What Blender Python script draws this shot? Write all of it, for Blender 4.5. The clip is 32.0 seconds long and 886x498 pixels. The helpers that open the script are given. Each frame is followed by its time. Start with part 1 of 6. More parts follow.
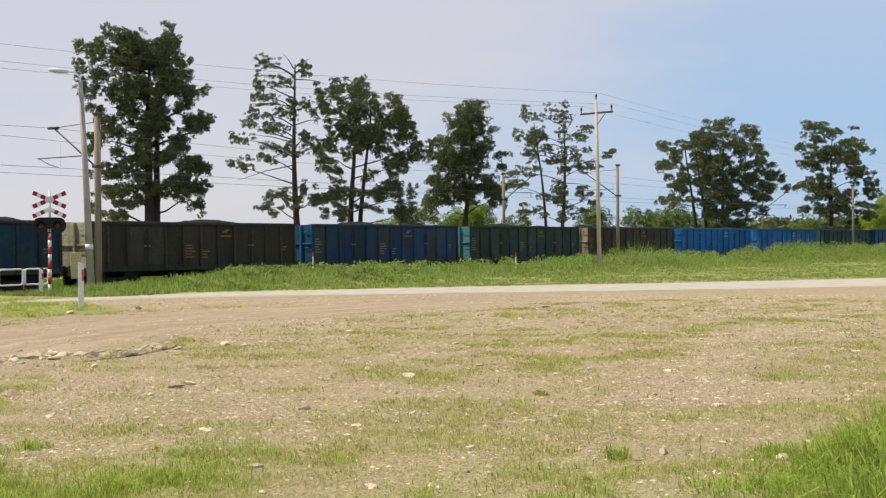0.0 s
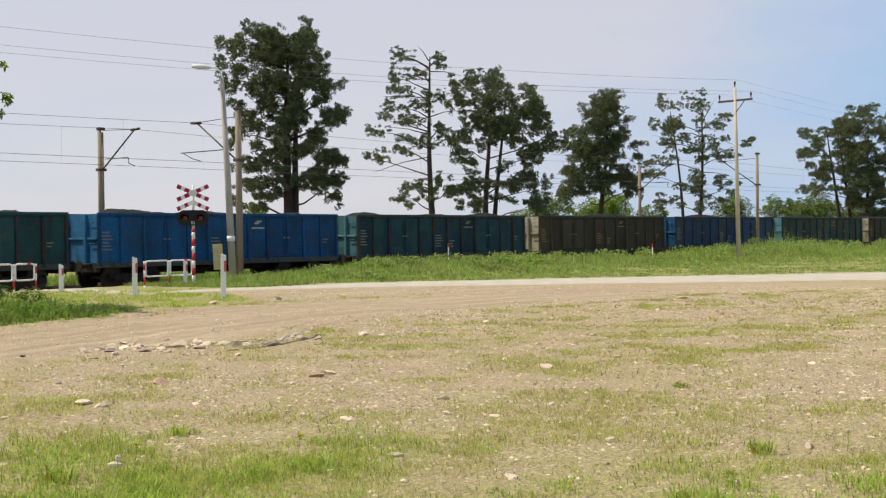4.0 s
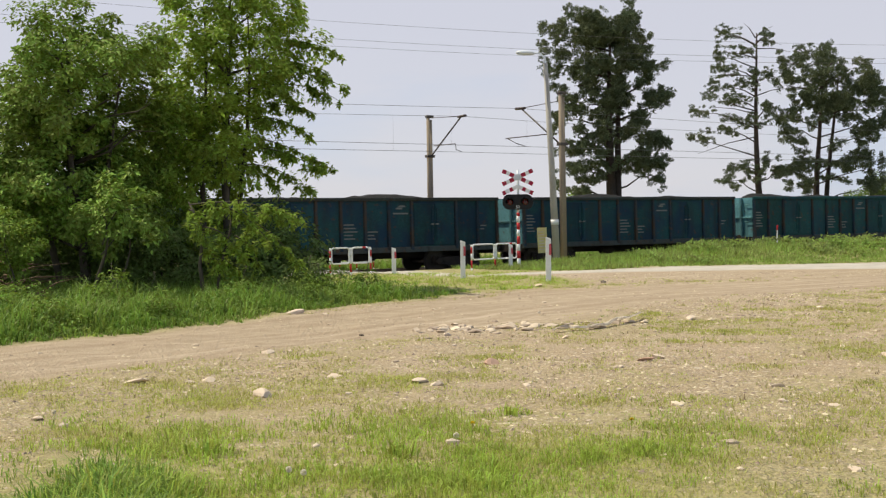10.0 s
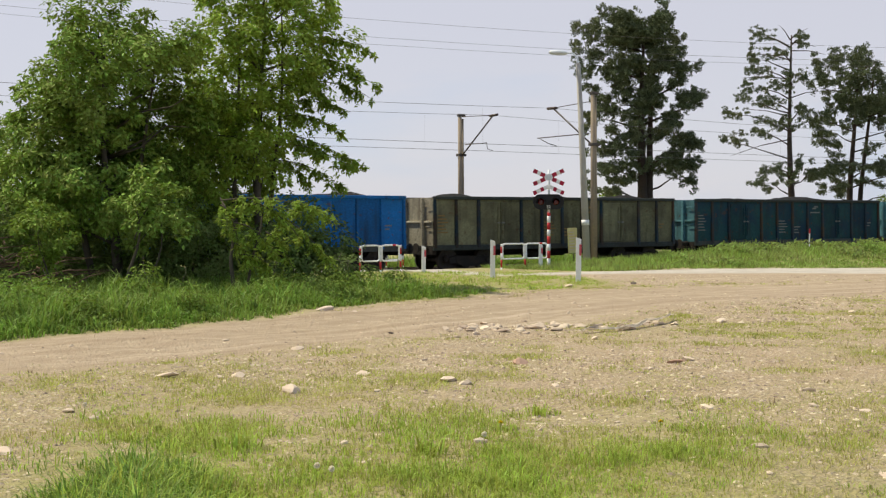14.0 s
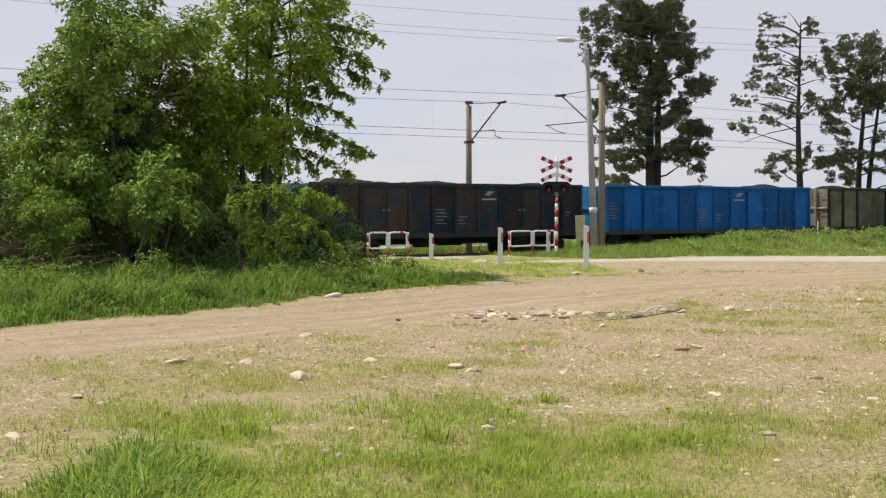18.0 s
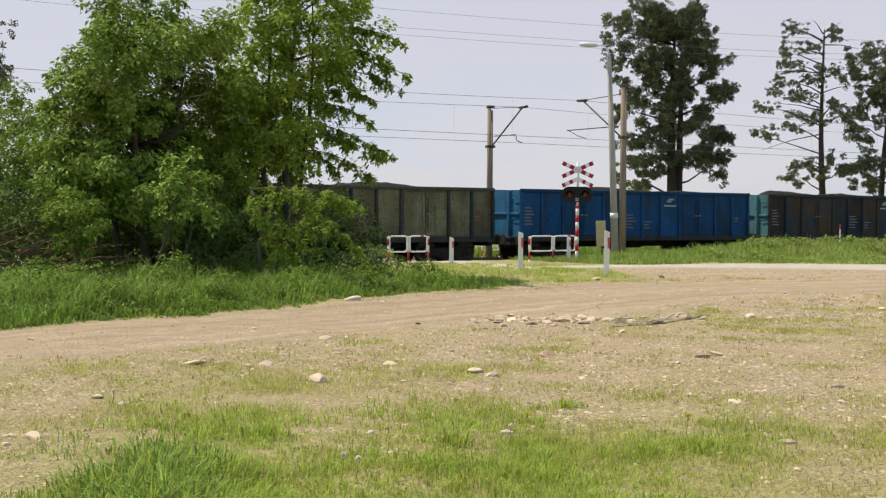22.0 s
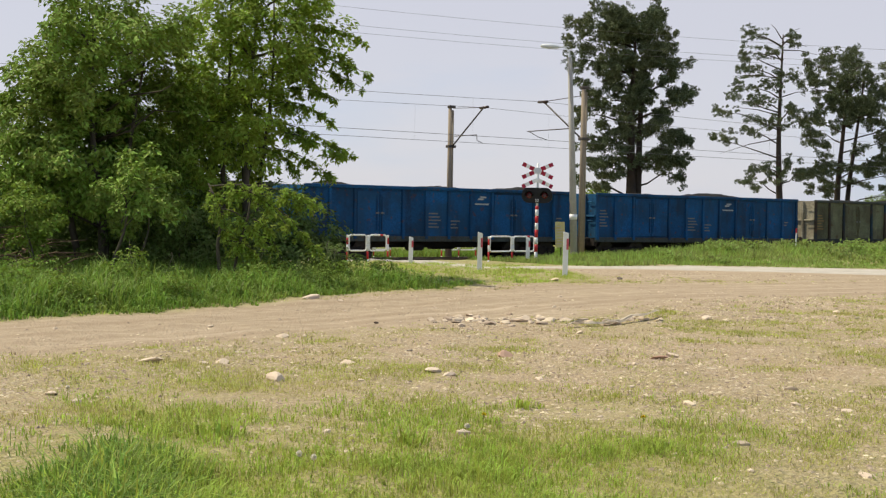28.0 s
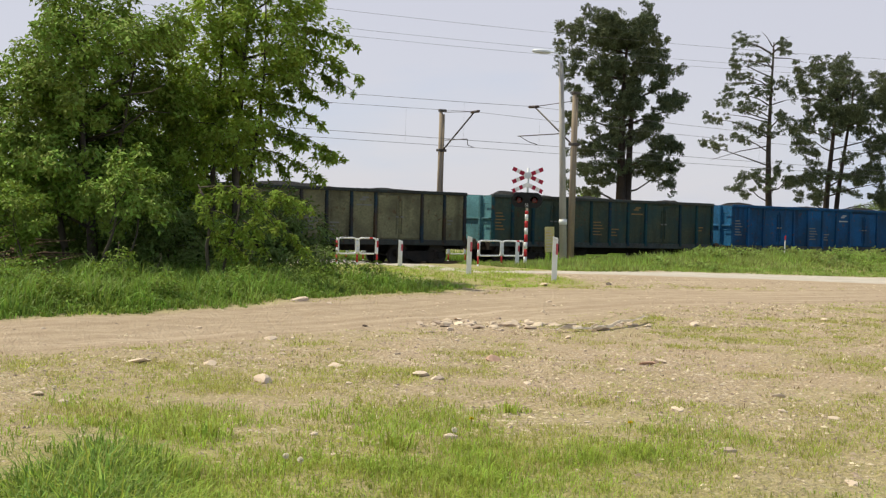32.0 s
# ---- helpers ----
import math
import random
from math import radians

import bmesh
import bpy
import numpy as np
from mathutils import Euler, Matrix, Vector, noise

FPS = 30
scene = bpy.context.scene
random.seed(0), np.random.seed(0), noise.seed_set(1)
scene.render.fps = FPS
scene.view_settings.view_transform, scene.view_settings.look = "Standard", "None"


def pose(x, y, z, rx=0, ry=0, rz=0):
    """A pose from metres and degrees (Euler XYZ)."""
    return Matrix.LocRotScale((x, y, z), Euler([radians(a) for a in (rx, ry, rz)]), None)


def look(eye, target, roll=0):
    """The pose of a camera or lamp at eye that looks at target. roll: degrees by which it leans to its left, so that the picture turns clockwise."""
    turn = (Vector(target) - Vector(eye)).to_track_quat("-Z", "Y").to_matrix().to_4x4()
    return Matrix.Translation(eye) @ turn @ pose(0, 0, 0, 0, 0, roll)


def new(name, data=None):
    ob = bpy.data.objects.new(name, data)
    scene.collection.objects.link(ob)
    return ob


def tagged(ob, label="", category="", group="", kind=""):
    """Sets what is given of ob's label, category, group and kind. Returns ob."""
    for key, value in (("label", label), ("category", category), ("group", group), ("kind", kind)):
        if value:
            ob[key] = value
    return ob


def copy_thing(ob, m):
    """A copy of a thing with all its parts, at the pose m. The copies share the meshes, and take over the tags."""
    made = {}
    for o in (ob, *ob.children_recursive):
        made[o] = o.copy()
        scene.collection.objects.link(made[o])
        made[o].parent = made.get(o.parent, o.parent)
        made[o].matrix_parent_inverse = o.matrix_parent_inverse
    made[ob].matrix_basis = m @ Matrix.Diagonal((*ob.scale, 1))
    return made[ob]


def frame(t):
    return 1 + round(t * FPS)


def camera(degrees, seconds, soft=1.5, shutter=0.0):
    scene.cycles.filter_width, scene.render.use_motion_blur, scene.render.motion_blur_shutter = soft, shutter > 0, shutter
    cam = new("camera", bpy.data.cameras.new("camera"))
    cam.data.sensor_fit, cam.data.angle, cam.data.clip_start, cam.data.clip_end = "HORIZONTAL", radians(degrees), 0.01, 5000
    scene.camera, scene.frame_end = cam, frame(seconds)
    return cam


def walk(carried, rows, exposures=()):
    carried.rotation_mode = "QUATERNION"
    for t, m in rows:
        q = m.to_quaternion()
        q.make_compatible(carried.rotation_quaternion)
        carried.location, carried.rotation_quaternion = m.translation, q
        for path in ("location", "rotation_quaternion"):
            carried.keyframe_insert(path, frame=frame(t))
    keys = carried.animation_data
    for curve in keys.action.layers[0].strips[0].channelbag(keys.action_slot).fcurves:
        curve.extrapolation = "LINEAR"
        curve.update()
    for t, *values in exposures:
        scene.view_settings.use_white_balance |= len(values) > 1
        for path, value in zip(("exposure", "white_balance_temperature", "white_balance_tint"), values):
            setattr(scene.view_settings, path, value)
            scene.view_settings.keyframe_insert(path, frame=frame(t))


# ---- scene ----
cam = camera(38.0, 32.0, soft=1.25, shutter=0.25)
EYE = 1.6
# seconds, x, y, yaw, pitch, lean of the carried camera, panned by hand
ROWS = [
    (0, -0.000, -0.000, 0.00, -0.23, 0.50),
    (0.5, -0.003, -0.000, 0.56, -0.24, 0.69),
    (1, -0.008, -0.000, 1.54, -0.19, 0.80),
    (1.5, -0.012, -0.000, 2.32, -0.23, 1.07),
    (2, -0.016, -0.000, 3.12, -0.37, 0.80),
    (2.5, -0.020, -0.001, 3.74, -0.40, 0.60),
    (3, -0.023, -0.001, 4.43, -0.47, 0.79),
    (3.5, -0.027, -0.001, 5.14, -0.56, 0.78),
    (5.5, -0.046, -0.004, 8.83, -0.53, 0.61),
    (6, -0.050, -0.004, 9.62, -0.61, 0.62),
    (6.5, -0.053, -0.005, 10.25, -0.78, 0.55),
    (7, -0.057, -0.005, 10.97, -0.90, 0.45),
    (7.5, -0.062, -0.006, 11.93, -1.00, 0.67),
    (8, -0.077, -0.010, 14.85, -1.05, 1.02),
    (8.5, -0.089, -0.013, 17.18, -1.11, 1.14),
    (9, -0.095, -0.015, 18.47, -1.13, 1.23),
    (9.5, -0.099, -0.017, 19.23, -1.10, 1.15),
    (10, -0.104, -0.019, 20.22, -1.10, 1.04),
    (10.5, -0.110, -0.021, 21.42, -1.21, 0.91),
    (11, -0.113, -0.022, 22.20, -1.42, 0.88),
    (11.5, -0.110, -0.021, 21.50, -1.24, 0.82),
    (12, -0.107, -0.020, 20.85, -0.75, 0.84),
    (12.5, -0.107, -0.020, 20.83, -0.76, 0.63),
    (13, -0.107, -0.020, 20.98, -0.88, 0.56),
    (13.5, -0.108, -0.020, 21.16, -0.88, 0.51),
    (14, -0.110, -0.021, 21.56, -1.14, 0.27),
    (14.5, -0.111, -0.021, 21.74, -1.27, 0.38),
    (15, -0.111, -0.021, 21.71, -1.51, 0.52),
    (15.5, -0.112, -0.022, 21.84, -1.70, 0.77),
    (17.5, -0.111, -0.021, 21.78, -1.70, 0.34),
    (18, -0.112, -0.022, 21.90, -1.71, 0.16),
    (18.5, -0.112, -0.022, 22.00, -1.58, 0.30),
    (19, -0.111, -0.021, 21.72, -1.51, -0.07),
    (19.5, -0.110, -0.021, 21.61, -1.47, 0.12),
    (20, -0.112, -0.022, 21.91, -1.45, 0.02),
    (20.5, -0.114, -0.022, 22.26, -1.65, -0.17),
    (21, -0.115, -0.023, 22.55, -1.80, 0.09),
    (21.5, -0.116, -0.023, 22.75, -1.54, -0.29),
    (22, -0.116, -0.023, 22.81, -1.53, -0.38),
    (22.5, -0.115, -0.023, 22.60, -1.73, -0.39),
    (23, -0.113, -0.022, 22.16, -1.82, -0.58),
    (23.5, -0.112, -0.022, 21.88, -1.86, -0.64),
    (24, -0.110, -0.021, 21.55, -1.90, -0.67),
    (24.5, -0.109, -0.021, 21.38, -1.85, -0.72),
    (25, -0.110, -0.021, 21.45, -1.83, -0.69),
    (25.5, -0.109, -0.021, 21.44, -1.85, -0.96),
    (27.5, -0.108, -0.020, 21.09, -1.61, -0.97),
    (28, -0.108, -0.020, 21.03, -1.53, -1.06),
    (28.5, -0.107, -0.020, 20.93, -1.47, -1.09),
    (29, -0.106, -0.019, 20.76, -1.45, -1.30),
    (29.5, -0.106, -0.019, 20.68, -1.43, -1.19),
    (30, -0.106, -0.019, 20.66, -1.39, -1.31),
    (30.5, -0.105, -0.019, 20.61, -1.37, -1.45),
    (31, -0.106, -0.019, 20.66, -1.34, -1.62),
    (31.5, -0.106, -0.019, 20.70, -1.36, -1.66),
    (32, -0.105, -0.019, 20.58, -1.35, -1.66),
]
PAN = [(t, pose(x, y, EYE, 90 + pitch, roll, yaw)) for t, x, y, yaw, pitch, roll in ROWS]
walk(cam, PAN)

# ---- light: a veiled May sky, sun high on the left ----
SUN_AZ, SUN_EL = -88.0, 59.0
world = bpy.data.worlds.new("sky")
scene.world = world
world.use_nodes = True
wn, wl = world.node_tree.nodes, world.node_tree.links
wn.clear()
sky = wn.new("ShaderNodeTexSky")
sky.sky_type, sky.sun_disc = "NISHITA", False
sky.sun_elevation, sky.sun_rotation = radians(SUN_EL), radians(SUN_AZ)
sky.air_density, sky.dust_density, sky.ozone_density = 1.0, 0.4, 3.0
# thin high veil: white haze with soft streaks, thicker away to the left and higher up
coord = wn.new("ShaderNodeTexCoord")
stretch = wn.new("ShaderNodeMapping")
stretch.inputs["Scale"].default_value = (1.6, 1.0, 6.0)
stretch.inputs["Rotation"].default_value = (0, radians(12), 0)
streak = wn.new("ShaderNodeTexNoise")
streak.inputs["Scale"].default_value, streak.inputs["Detail"].default_value = 2.2, 6.0
split = wn.new("ShaderNodeSeparateXYZ")
side = wn.new("ShaderNodeMapRange")
side.inputs["From Min"].default_value, side.inputs["From Max"].default_value = 0.225, -0.12
side.inputs["To Min"].default_value, side.inputs["To Max"].default_value = 0.0, 0.95
band = wn.new("ShaderNodeMapRange")
band.inputs["From Min"].default_value, band.inputs["From Max"].default_value = 0.35, 0.7
band.inputs["To Min"].default_value, band.inputs["To Max"].default_value = -0.2, 0.42
add = wn.new("ShaderNodeMath")
add.operation, add.use_clamp = "ADD", True
tint = wn.new("ShaderNodeMix")
tint.data_type = "RGBA"
tint.inputs["A"].default_value, tint.inputs["B"].default_value = (3.6, 5.2, 7.6, 1), (6.45, 6.3, 6.9, 1)
veil = wn.new("ShaderNodeMix")
veil.data_type = "RGBA"
veil.inputs["Factor"].default_value = 0.82
back = wn.new("ShaderNodeBackground")
back.inputs["Strength"].default_value = 0.109
wout = wn.new("ShaderNodeOutputWorld")
wl.new(coord.outputs["Generated"], stretch.inputs["Vector"])
wl.new(stretch.outputs[0], streak.inputs["Vector"])
wl.new(coord.outputs["Generated"], split.inputs[0])
wl.new(split.outputs["X"], side.inputs["Value"])
wl.new(streak.outputs["Fac"], band.inputs["Value"])
wl.new(side.outputs[0], add.inputs[0])
wl.new(band.outputs[0], add.inputs[1])
high = wn.new("ShaderNodeMapRange")
high.inputs["From Min"].default_value, high.inputs["From Max"].default_value = 0.09, 0.2
high.inputs["To Min"].default_value, high.inputs["To Max"].default_value = 0.0, 0.45
whole = wn.new("ShaderNodeMath")
whole.operation, whole.use_clamp = "ADD", True
wl.new(split.outputs["Z"], high.inputs["Value"])
wl.new(add.outputs[0], whole.inputs[0])
wl.new(high.outputs[0], whole.inputs[1])
wl.new(whole.outputs[0], tint.inputs["Factor"])
wl.new(tint.outputs["Result"], veil.inputs["B"])
wl.new(sky.outputs[0], veil.inputs["A"])
# the veil thins out towards the zenith, where the sky is a deeper blue
zenith = wn.new("ShaderNodeMapRange")
zenith.inputs["From Min"].default_value, zenith.inputs["From Max"].default_value = 0.25, 0.8
zenith.inputs["To Min"].default_value, zenith.inputs["To Max"].default_value = 0.0, 0.85
deep = wn.new("ShaderNodeMix")
deep.data_type = "RGBA"
deep.inputs["B"].default_value = (2.1, 2.7, 3.6, 1)
wl.new(split.outputs["Z"], zenith.inputs["Value"])
wl.new(zenith.outputs[0], deep.inputs["Factor"])
wl.new(veil.outputs["Result"], deep.inputs["A"])
wl.new(deep.outputs["Result"], back.inputs["Color"])
wl.new(back.outputs[0], wout.inputs["Surface"])

sun = new("sun", bpy.data.lights.new("sun", "SUN"))
sun.data.energy, sun.data.angle, sun.data.color = 5.0, radians(0.6), (1.0, 0.91, 0.69)
az, el = radians(SUN_AZ), radians(SUN_EL)
sun.matrix_world = look((0, 0, 30), Vector((0, 0, 30)) - Vector((math.sin(az) * math.cos(el), math.cos(az) * math.cos(el), math.sin(el))))
scene.view_settings.exposure = 0.0

# ---- materials ----
def material(name, base, rough=0.8, metal=0.0, spread=0.25, grain=30.0, patch=1.5, other=None, other_amount=0.5, bump=0.3, distance=0.01, spec=0.3,
             per_object=0.0, per_island=0.0, sheen_through=0.0, patch_low=0.45, patch_high=0.65):
    """A surface with colour grain at a fine scale, stains of another colour at a coarse one, and a fine relief."""
    m = bpy.data.materials.new(name)
    m.use_nodes = True
    n, l = m.node_tree.nodes, m.node_tree.links
    b = n["Principled BSDF"]
    b.inputs["Roughness"].default_value, b.inputs["Metallic"].default_value = rough, metal
    b.inputs["Specular IOR Level"].default_value = spec
    tc = n.new("ShaderNodeTexCoord")
    fine = n.new("ShaderNodeTexNoise")
    fine.inputs["Scale"].default_value, fine.inputs["Detail"].default_value = grain, 5
    coarse = n.new("ShaderNodeTexNoise")
    coarse.inputs["Scale"].default_value, coarse.inputs["Detail"].default_value = patch, 4
    l.new(tc.outputs["Object"], fine.inputs["Vector"])
    l.new(tc.outputs["Object"], coarse.inputs["Vector"])
    dark, light = n.new("ShaderNodeMix"), n.new("ShaderNodeMix")
    dark.data_type = light.data_type = "RGBA"
    dark.inputs["A"].default_value = (*[c * (1 - spread) for c in base], 1)
    dark.inputs["B"].default_value = (*[min(1, c * (1 + spread)) for c in base], 1)
    l.new(fine.outputs["Fac"], dark.inputs["Factor"])
    ramp = n.new("ShaderNodeMapRange")
    ramp.inputs["From Min"].default_value, ramp.inputs["From Max"].default_value = patch_low, patch_high
    ramp.inputs["To Max"].default_value = other_amount
    l.new(coarse.outputs["Fac"], ramp.inputs["Value"])
    l.new(ramp.outputs[0], light.inputs["Factor"])
    l.new(dark.outputs["Result"], light.inputs["A"])
    light.inputs["B"].default_value = (*(other or [c * 0.7 for c in base]), 1)
    out = light.outputs["Result"]
    if per_object or per_island:
        hsv = n.new("ShaderNodeHueSaturation")
        r = n.new("ShaderNodeObjectInfo").outputs["Random"] if per_object else n.new("ShaderNodeNewGeometry").outputs["Random Per Island"]
        k = per_object or per_island
        v = n.new("ShaderNodeMapRange")
        v.inputs["To Min"].default_value, v.inputs["To Max"].default_value = 1 - k, 1 + k
        l.new(r, v.inputs["Value"])
        l.new(v.outputs[0], hsv.inputs["Value"])
        h = n.new("ShaderNodeMapRange")
        q = 0.03 if per_object else 0.05
        h.inputs["To Min"].default_value, h.inputs["To Max"].default_value = 0.5 - q * k, 0.5 + q * k
        l.new(r, h.inputs["Value"])
        l.new(h.outputs[0], hsv.inputs["Hue"])
        l.new(out, hsv.inputs["Color"])
        out = hsv.outputs["Color"]
    l.new(out, b.inputs["Base Color"])
    if bump:
        bp = n.new("ShaderNodeBump")
        bp.inputs["Strength"].default_value, bp.inputs["Distance"].default_value = bump, distance
        l.new(fine.outputs["Fac"], bp.inputs["Height"])
        l.new(bp.outputs[0], b.inputs["Normal"])
    if sheen_through:
        tr = n.new("ShaderNodeBsdfTranslucent")
        mx = n.new("ShaderNodeMixShader")
        mx.inputs[0].default_value = sheen_through
        l.new(out, tr.inputs["Color"])
        l.new(b.outputs[0], mx.inputs[1])
        l.new(tr.outputs[0], mx.inputs[2])
        l.new(mx.outputs[0], n["Material Output"].inputs["Surface"])
    return m


# ---- mesh helpers ----
def part(name, bm, mat, parent=None, label=""):
    me = bpy.data.meshes.new(name)
    bm.to_mesh(me)
    bm.free()
    me.materials.append(mat)
    ob = new(name, me)
    ob.parent = parent
    return tagged(ob, label=label)


def sheet(name, verts, faces, mat, parent=None, label="", smooth=False):
    me = bpy.data.meshes.new(name)
    v, f = np.asarray(verts, np.float32), np.asarray(faces, np.int32)
    me.vertices.add(len(v))
    me.vertices.foreach_set("co", v.ravel())
    k = f.shape[1]
    me.loops.add(f.size)
    me.loops.foreach_set("vertex_index", f.ravel())
    me.polygons.add(len(f))
    me.polygons.foreach_set("loop_start", np.arange(0, f.size, k, dtype=np.int32))
    me.polygons.foreach_set("use_smooth", np.full(len(f), smooth))
    me.update(calc_edges=True)
    me.materials.append(mat)
    ob = new(name, me)
    ob.parent = parent
    return tagged(ob, label=label)


def box(bm, x0, x1, y0, y1, z0, z1, bevel=0.0, m=None):
    made = bmesh.ops.create_cube(bm, size=1)["verts"]
    for v in made:
        v.co = Vector(((x0 + x1) / 2 + v.co.x * (x1 - x0), (y0 + y1) / 2 + v.co.y * (y1 - y0), (z0 + z1) / 2 + v.co.z * (z1 - z0)))
    if bevel:
        edges = list({e for v in made for e in v.link_edges})
        made = [v for f in bmesh.ops.bevel(bm, geom=edges, offset=bevel, segments=1, affect="EDGES", profile=0.5)["faces"] for v in f.verts]
    if m is not None:
        bmesh.ops.transform(bm, matrix=m, verts=list(set(made)) if not bevel else bm.verts)
    return bm


def tube(bm, path, radii, sides=8, cap=True):
    """A round tube along a path; radii: one for each point, or one for all."""
    path = [Vector(p) for p in path]
    if not isinstance(radii, (list, tuple)):
        radii = [radii] * len(path)
    rings = []
    for i, p in enumerate(path):
        d = (path[min(i + 1, len(path) - 1)] - path[max(i - 1, 0)]).normalized()
        u = d.cross(Vector((0.13, 0.27, 0.95)))
        if u.length < 0.1:
            u = d.cross(Vector((1, 0, 0)))
        u.normalize()
        w = d.cross(u)
        rings.append([bm.verts.new(p + (u * math.cos(2 * math.pi * k / sides) + w * math.sin(2 * math.pi * k / sides)) * radii[i]) for k in range(sides)])
    for a, b in zip(rings, rings[1:]):
        for k in range(sides):
            f = bm.faces.new((a[k], a[(k + 1) % sides], b[(k + 1) % sides], b[k]))
            f.smooth = True
    if cap:
        bm.faces.new(rings[0][::-1])
        bm.faces.new(rings[-1])
    return bm


def thing(name, label, category, m=None, group="", kind=""):
    ob = new(name)
    ob.empty_display_size = 0.2
    if m is not None:
        ob.matrix_basis = m
    return tagged(ob, label, category, group, kind)


# ---- plan: the track's curve, and the lie of the land ----
FOOT_AZ, FOOT, BEND = radians(-58.21), 40.268, 0.000457
PERP = np.array([math.sin(FOOT_AZ), math.cos(FOOT_AZ)])
LONG = np.array([math.cos(FOOT_AZ), -math.sin(FOOT_AZ)])
RAIL = -0.30


def track(s, out=1.4):
    """A point of the near track, s metres along it, and its heading; out: metres beyond the near side of the wagons."""
    tx = LONG - PERP * 2 * BEND * s
    tx = tx / np.linalg.norm(tx)
    nx = np.array([-tx[1], tx[0]])
    p = PERP * (FOOT - BEND * s * s) + LONG * s + nx * out
    return float(p[0]), float(p[1]), math.degrees(math.atan2(tx[1], tx[0]))


def along(x, y):
    """s along the track, and metres before the wagons' near side."""
    s = x * LONG[0] + y * LONG[1]
    return s, (FOOT - BEND * s * s) - (x * PERP[0] + y * PERP[1])


def smooth(a, b, x):
    t = np.clip((x - a) / (b - a), 0, 1)
    return t * t * (3 - 2 * t)


RNG = np.random.default_rng(7)
WAVES = [(RNG.uniform(0, 6.28), RNG.uniform(0, 6.28), RNG.uniform(0, 6.28)) for _ in range(24)]


def ripple(x, y, size):
    """Smooth pseudo-noise in about -1..1 of the given size in metres."""
    r = 0
    for i, (a, p, q) in enumerate(WAVES[:8]):
        k = 6.283 / size * (0.6 + 0.13 * i)
        r = r + np.sin(k * (x * math.cos(a) + y * math.sin(a)) + p + 1.3 * np.sin(k * 0.6 * (y * math.cos(q) - x * math.sin(q)) + q))
    return r / 4.0


def off_line(x, y, pts):
    """Distance from a polyline."""
    best = np.full(np.shape(x), 1e9)
    for (ax, ay), (bx, by) in zip(pts, pts[1:]):
        t = np.clip(((x - ax) * (bx - ax) + (y - ay) * (by - ay)) / ((bx - ax) ** 2 + (by - ay) ** 2), 0, 1)
        best = np.minimum(best, np.hypot(x - ax - t * (bx - ax), y - ay - t * (by - ay)))
    return best


def lane_way(x, y):
    """Metres across and along the lane's middle line."""
    best, across, far_ = np.full(np.shape(x), 1e9), np.zeros(np.shape(x)), np.zeros(np.shape(x))
    run = 0.0
    for (ax, ay), (bx, by) in zip(LANE, LANE[1:]):
        ln = math.hypot(bx - ax, by - ay)
        q = ((x - ax) * (bx - ax) + (y - ay) * (by - ay)) / ln ** 2
        t = np.clip(q, 0, 1)
        d = np.hypot(x - ax - t * (bx - ax), y - ay - t * (by - ay))
        side_ = np.sign((x - ax) * (by - ay) - (y - ay) * (bx - ax))
        near_ = d < best
        best, across, far_ = np.where(near_, d, best), np.where(near_, d * side_, across), np.where(near_, run + t * ln, far_)
        run += ln
    return across, far_


ROAD = [(-18.2, 43.2), (-15.4, 40.4), (-13.2, 38.6), (-12.1, 40.0), (-10.6, 41.2), (-7.2, 42.5), (-3.5, 43.7), (0, 44.7), (4.5, 45.7), (8.7, 46.6), (13.3, 48.1), (17.3, 49.5), (34, 57), (70, 76)]
HALF = [(-18, 0.9), (-13.2, 0.7), (-12.1, 0.95), (-10.6, 1.3), (-7.2, 1.8), (-3.5, 2.2), (0, 2.7), (4.5, 3.1), (17.3, 3.6), (34, 4.0)]
LANE = [(-20, 3), (-13.0, 10.0), (-10.6, 15.0), (-9.2, 18.5), (-8.3, 21.5), (-7.4, 25), (-6, 28), (-4, 31), (-1.0, 34.5), (4, 38.5), (18, 42.5), (34, 50)]
VERGE = [(-19.5, 8), (-13.1, 13.2), (-12.2, 15.5), (-11.3, 18.1), (-11.0, 19.2), (-10.9, 20.9), (-10.8, 22.7), (-10.5, 24), (-9.9, 25.4), (-9.7, 27.6), (-9.1, 29.1), (-8.4, 30.8), (-8.0, 32.5), (-8.9, 35), (-10.5, 37.4), (-12.2, 38.4)]


def roadside(x, y):
    """Metres outside the road's edge; below 0 on the road."""
    return off_line(x, y, ROAD) - np.interp(x, [p[0] for p in HALF], [p[1] for p in HALF])


def lattice(i, j):
    v = np.sin(i * 127.1 + j * 311.7) * 43758.5453
    return (v - np.floor(v)) * 2 - 1


def fbm(x, y, size, octaves=4):
    """Irregular noise in about -1..1, its largest features of the given size in metres."""
    total, gain = 0, 0.6
    px, py = x / size, y / size
    for _ in range(octaves):
        i, j = np.floor(px), np.floor(py)
        u, w = px - i, py - j
        u, w = u * u * (3 - 2 * u), w * w * (3 - 2 * w)
        total = total + gain * ((lattice(i, j) * (1 - u) + lattice(i + 1, j) * u) * (1 - w) + (lattice(i, j + 1) * (1 - u) + lattice(i + 1, j + 1) * u) * w)
        px, py, gain = (px * 0.8 - py * 0.6) * 2.03 + 17.3, (px * 0.6 + py * 0.8) * 2.03 + 5.1, gain * 0.55
    return total


def verge(x, y):
    """Above 0 on the grassy land left of the lane."""
    xs = np.interp(y, [p[1] for p in VERGE], [p[0] for p in VERGE])
    return np.where(y < 8, -19.5 - x, xs - x)


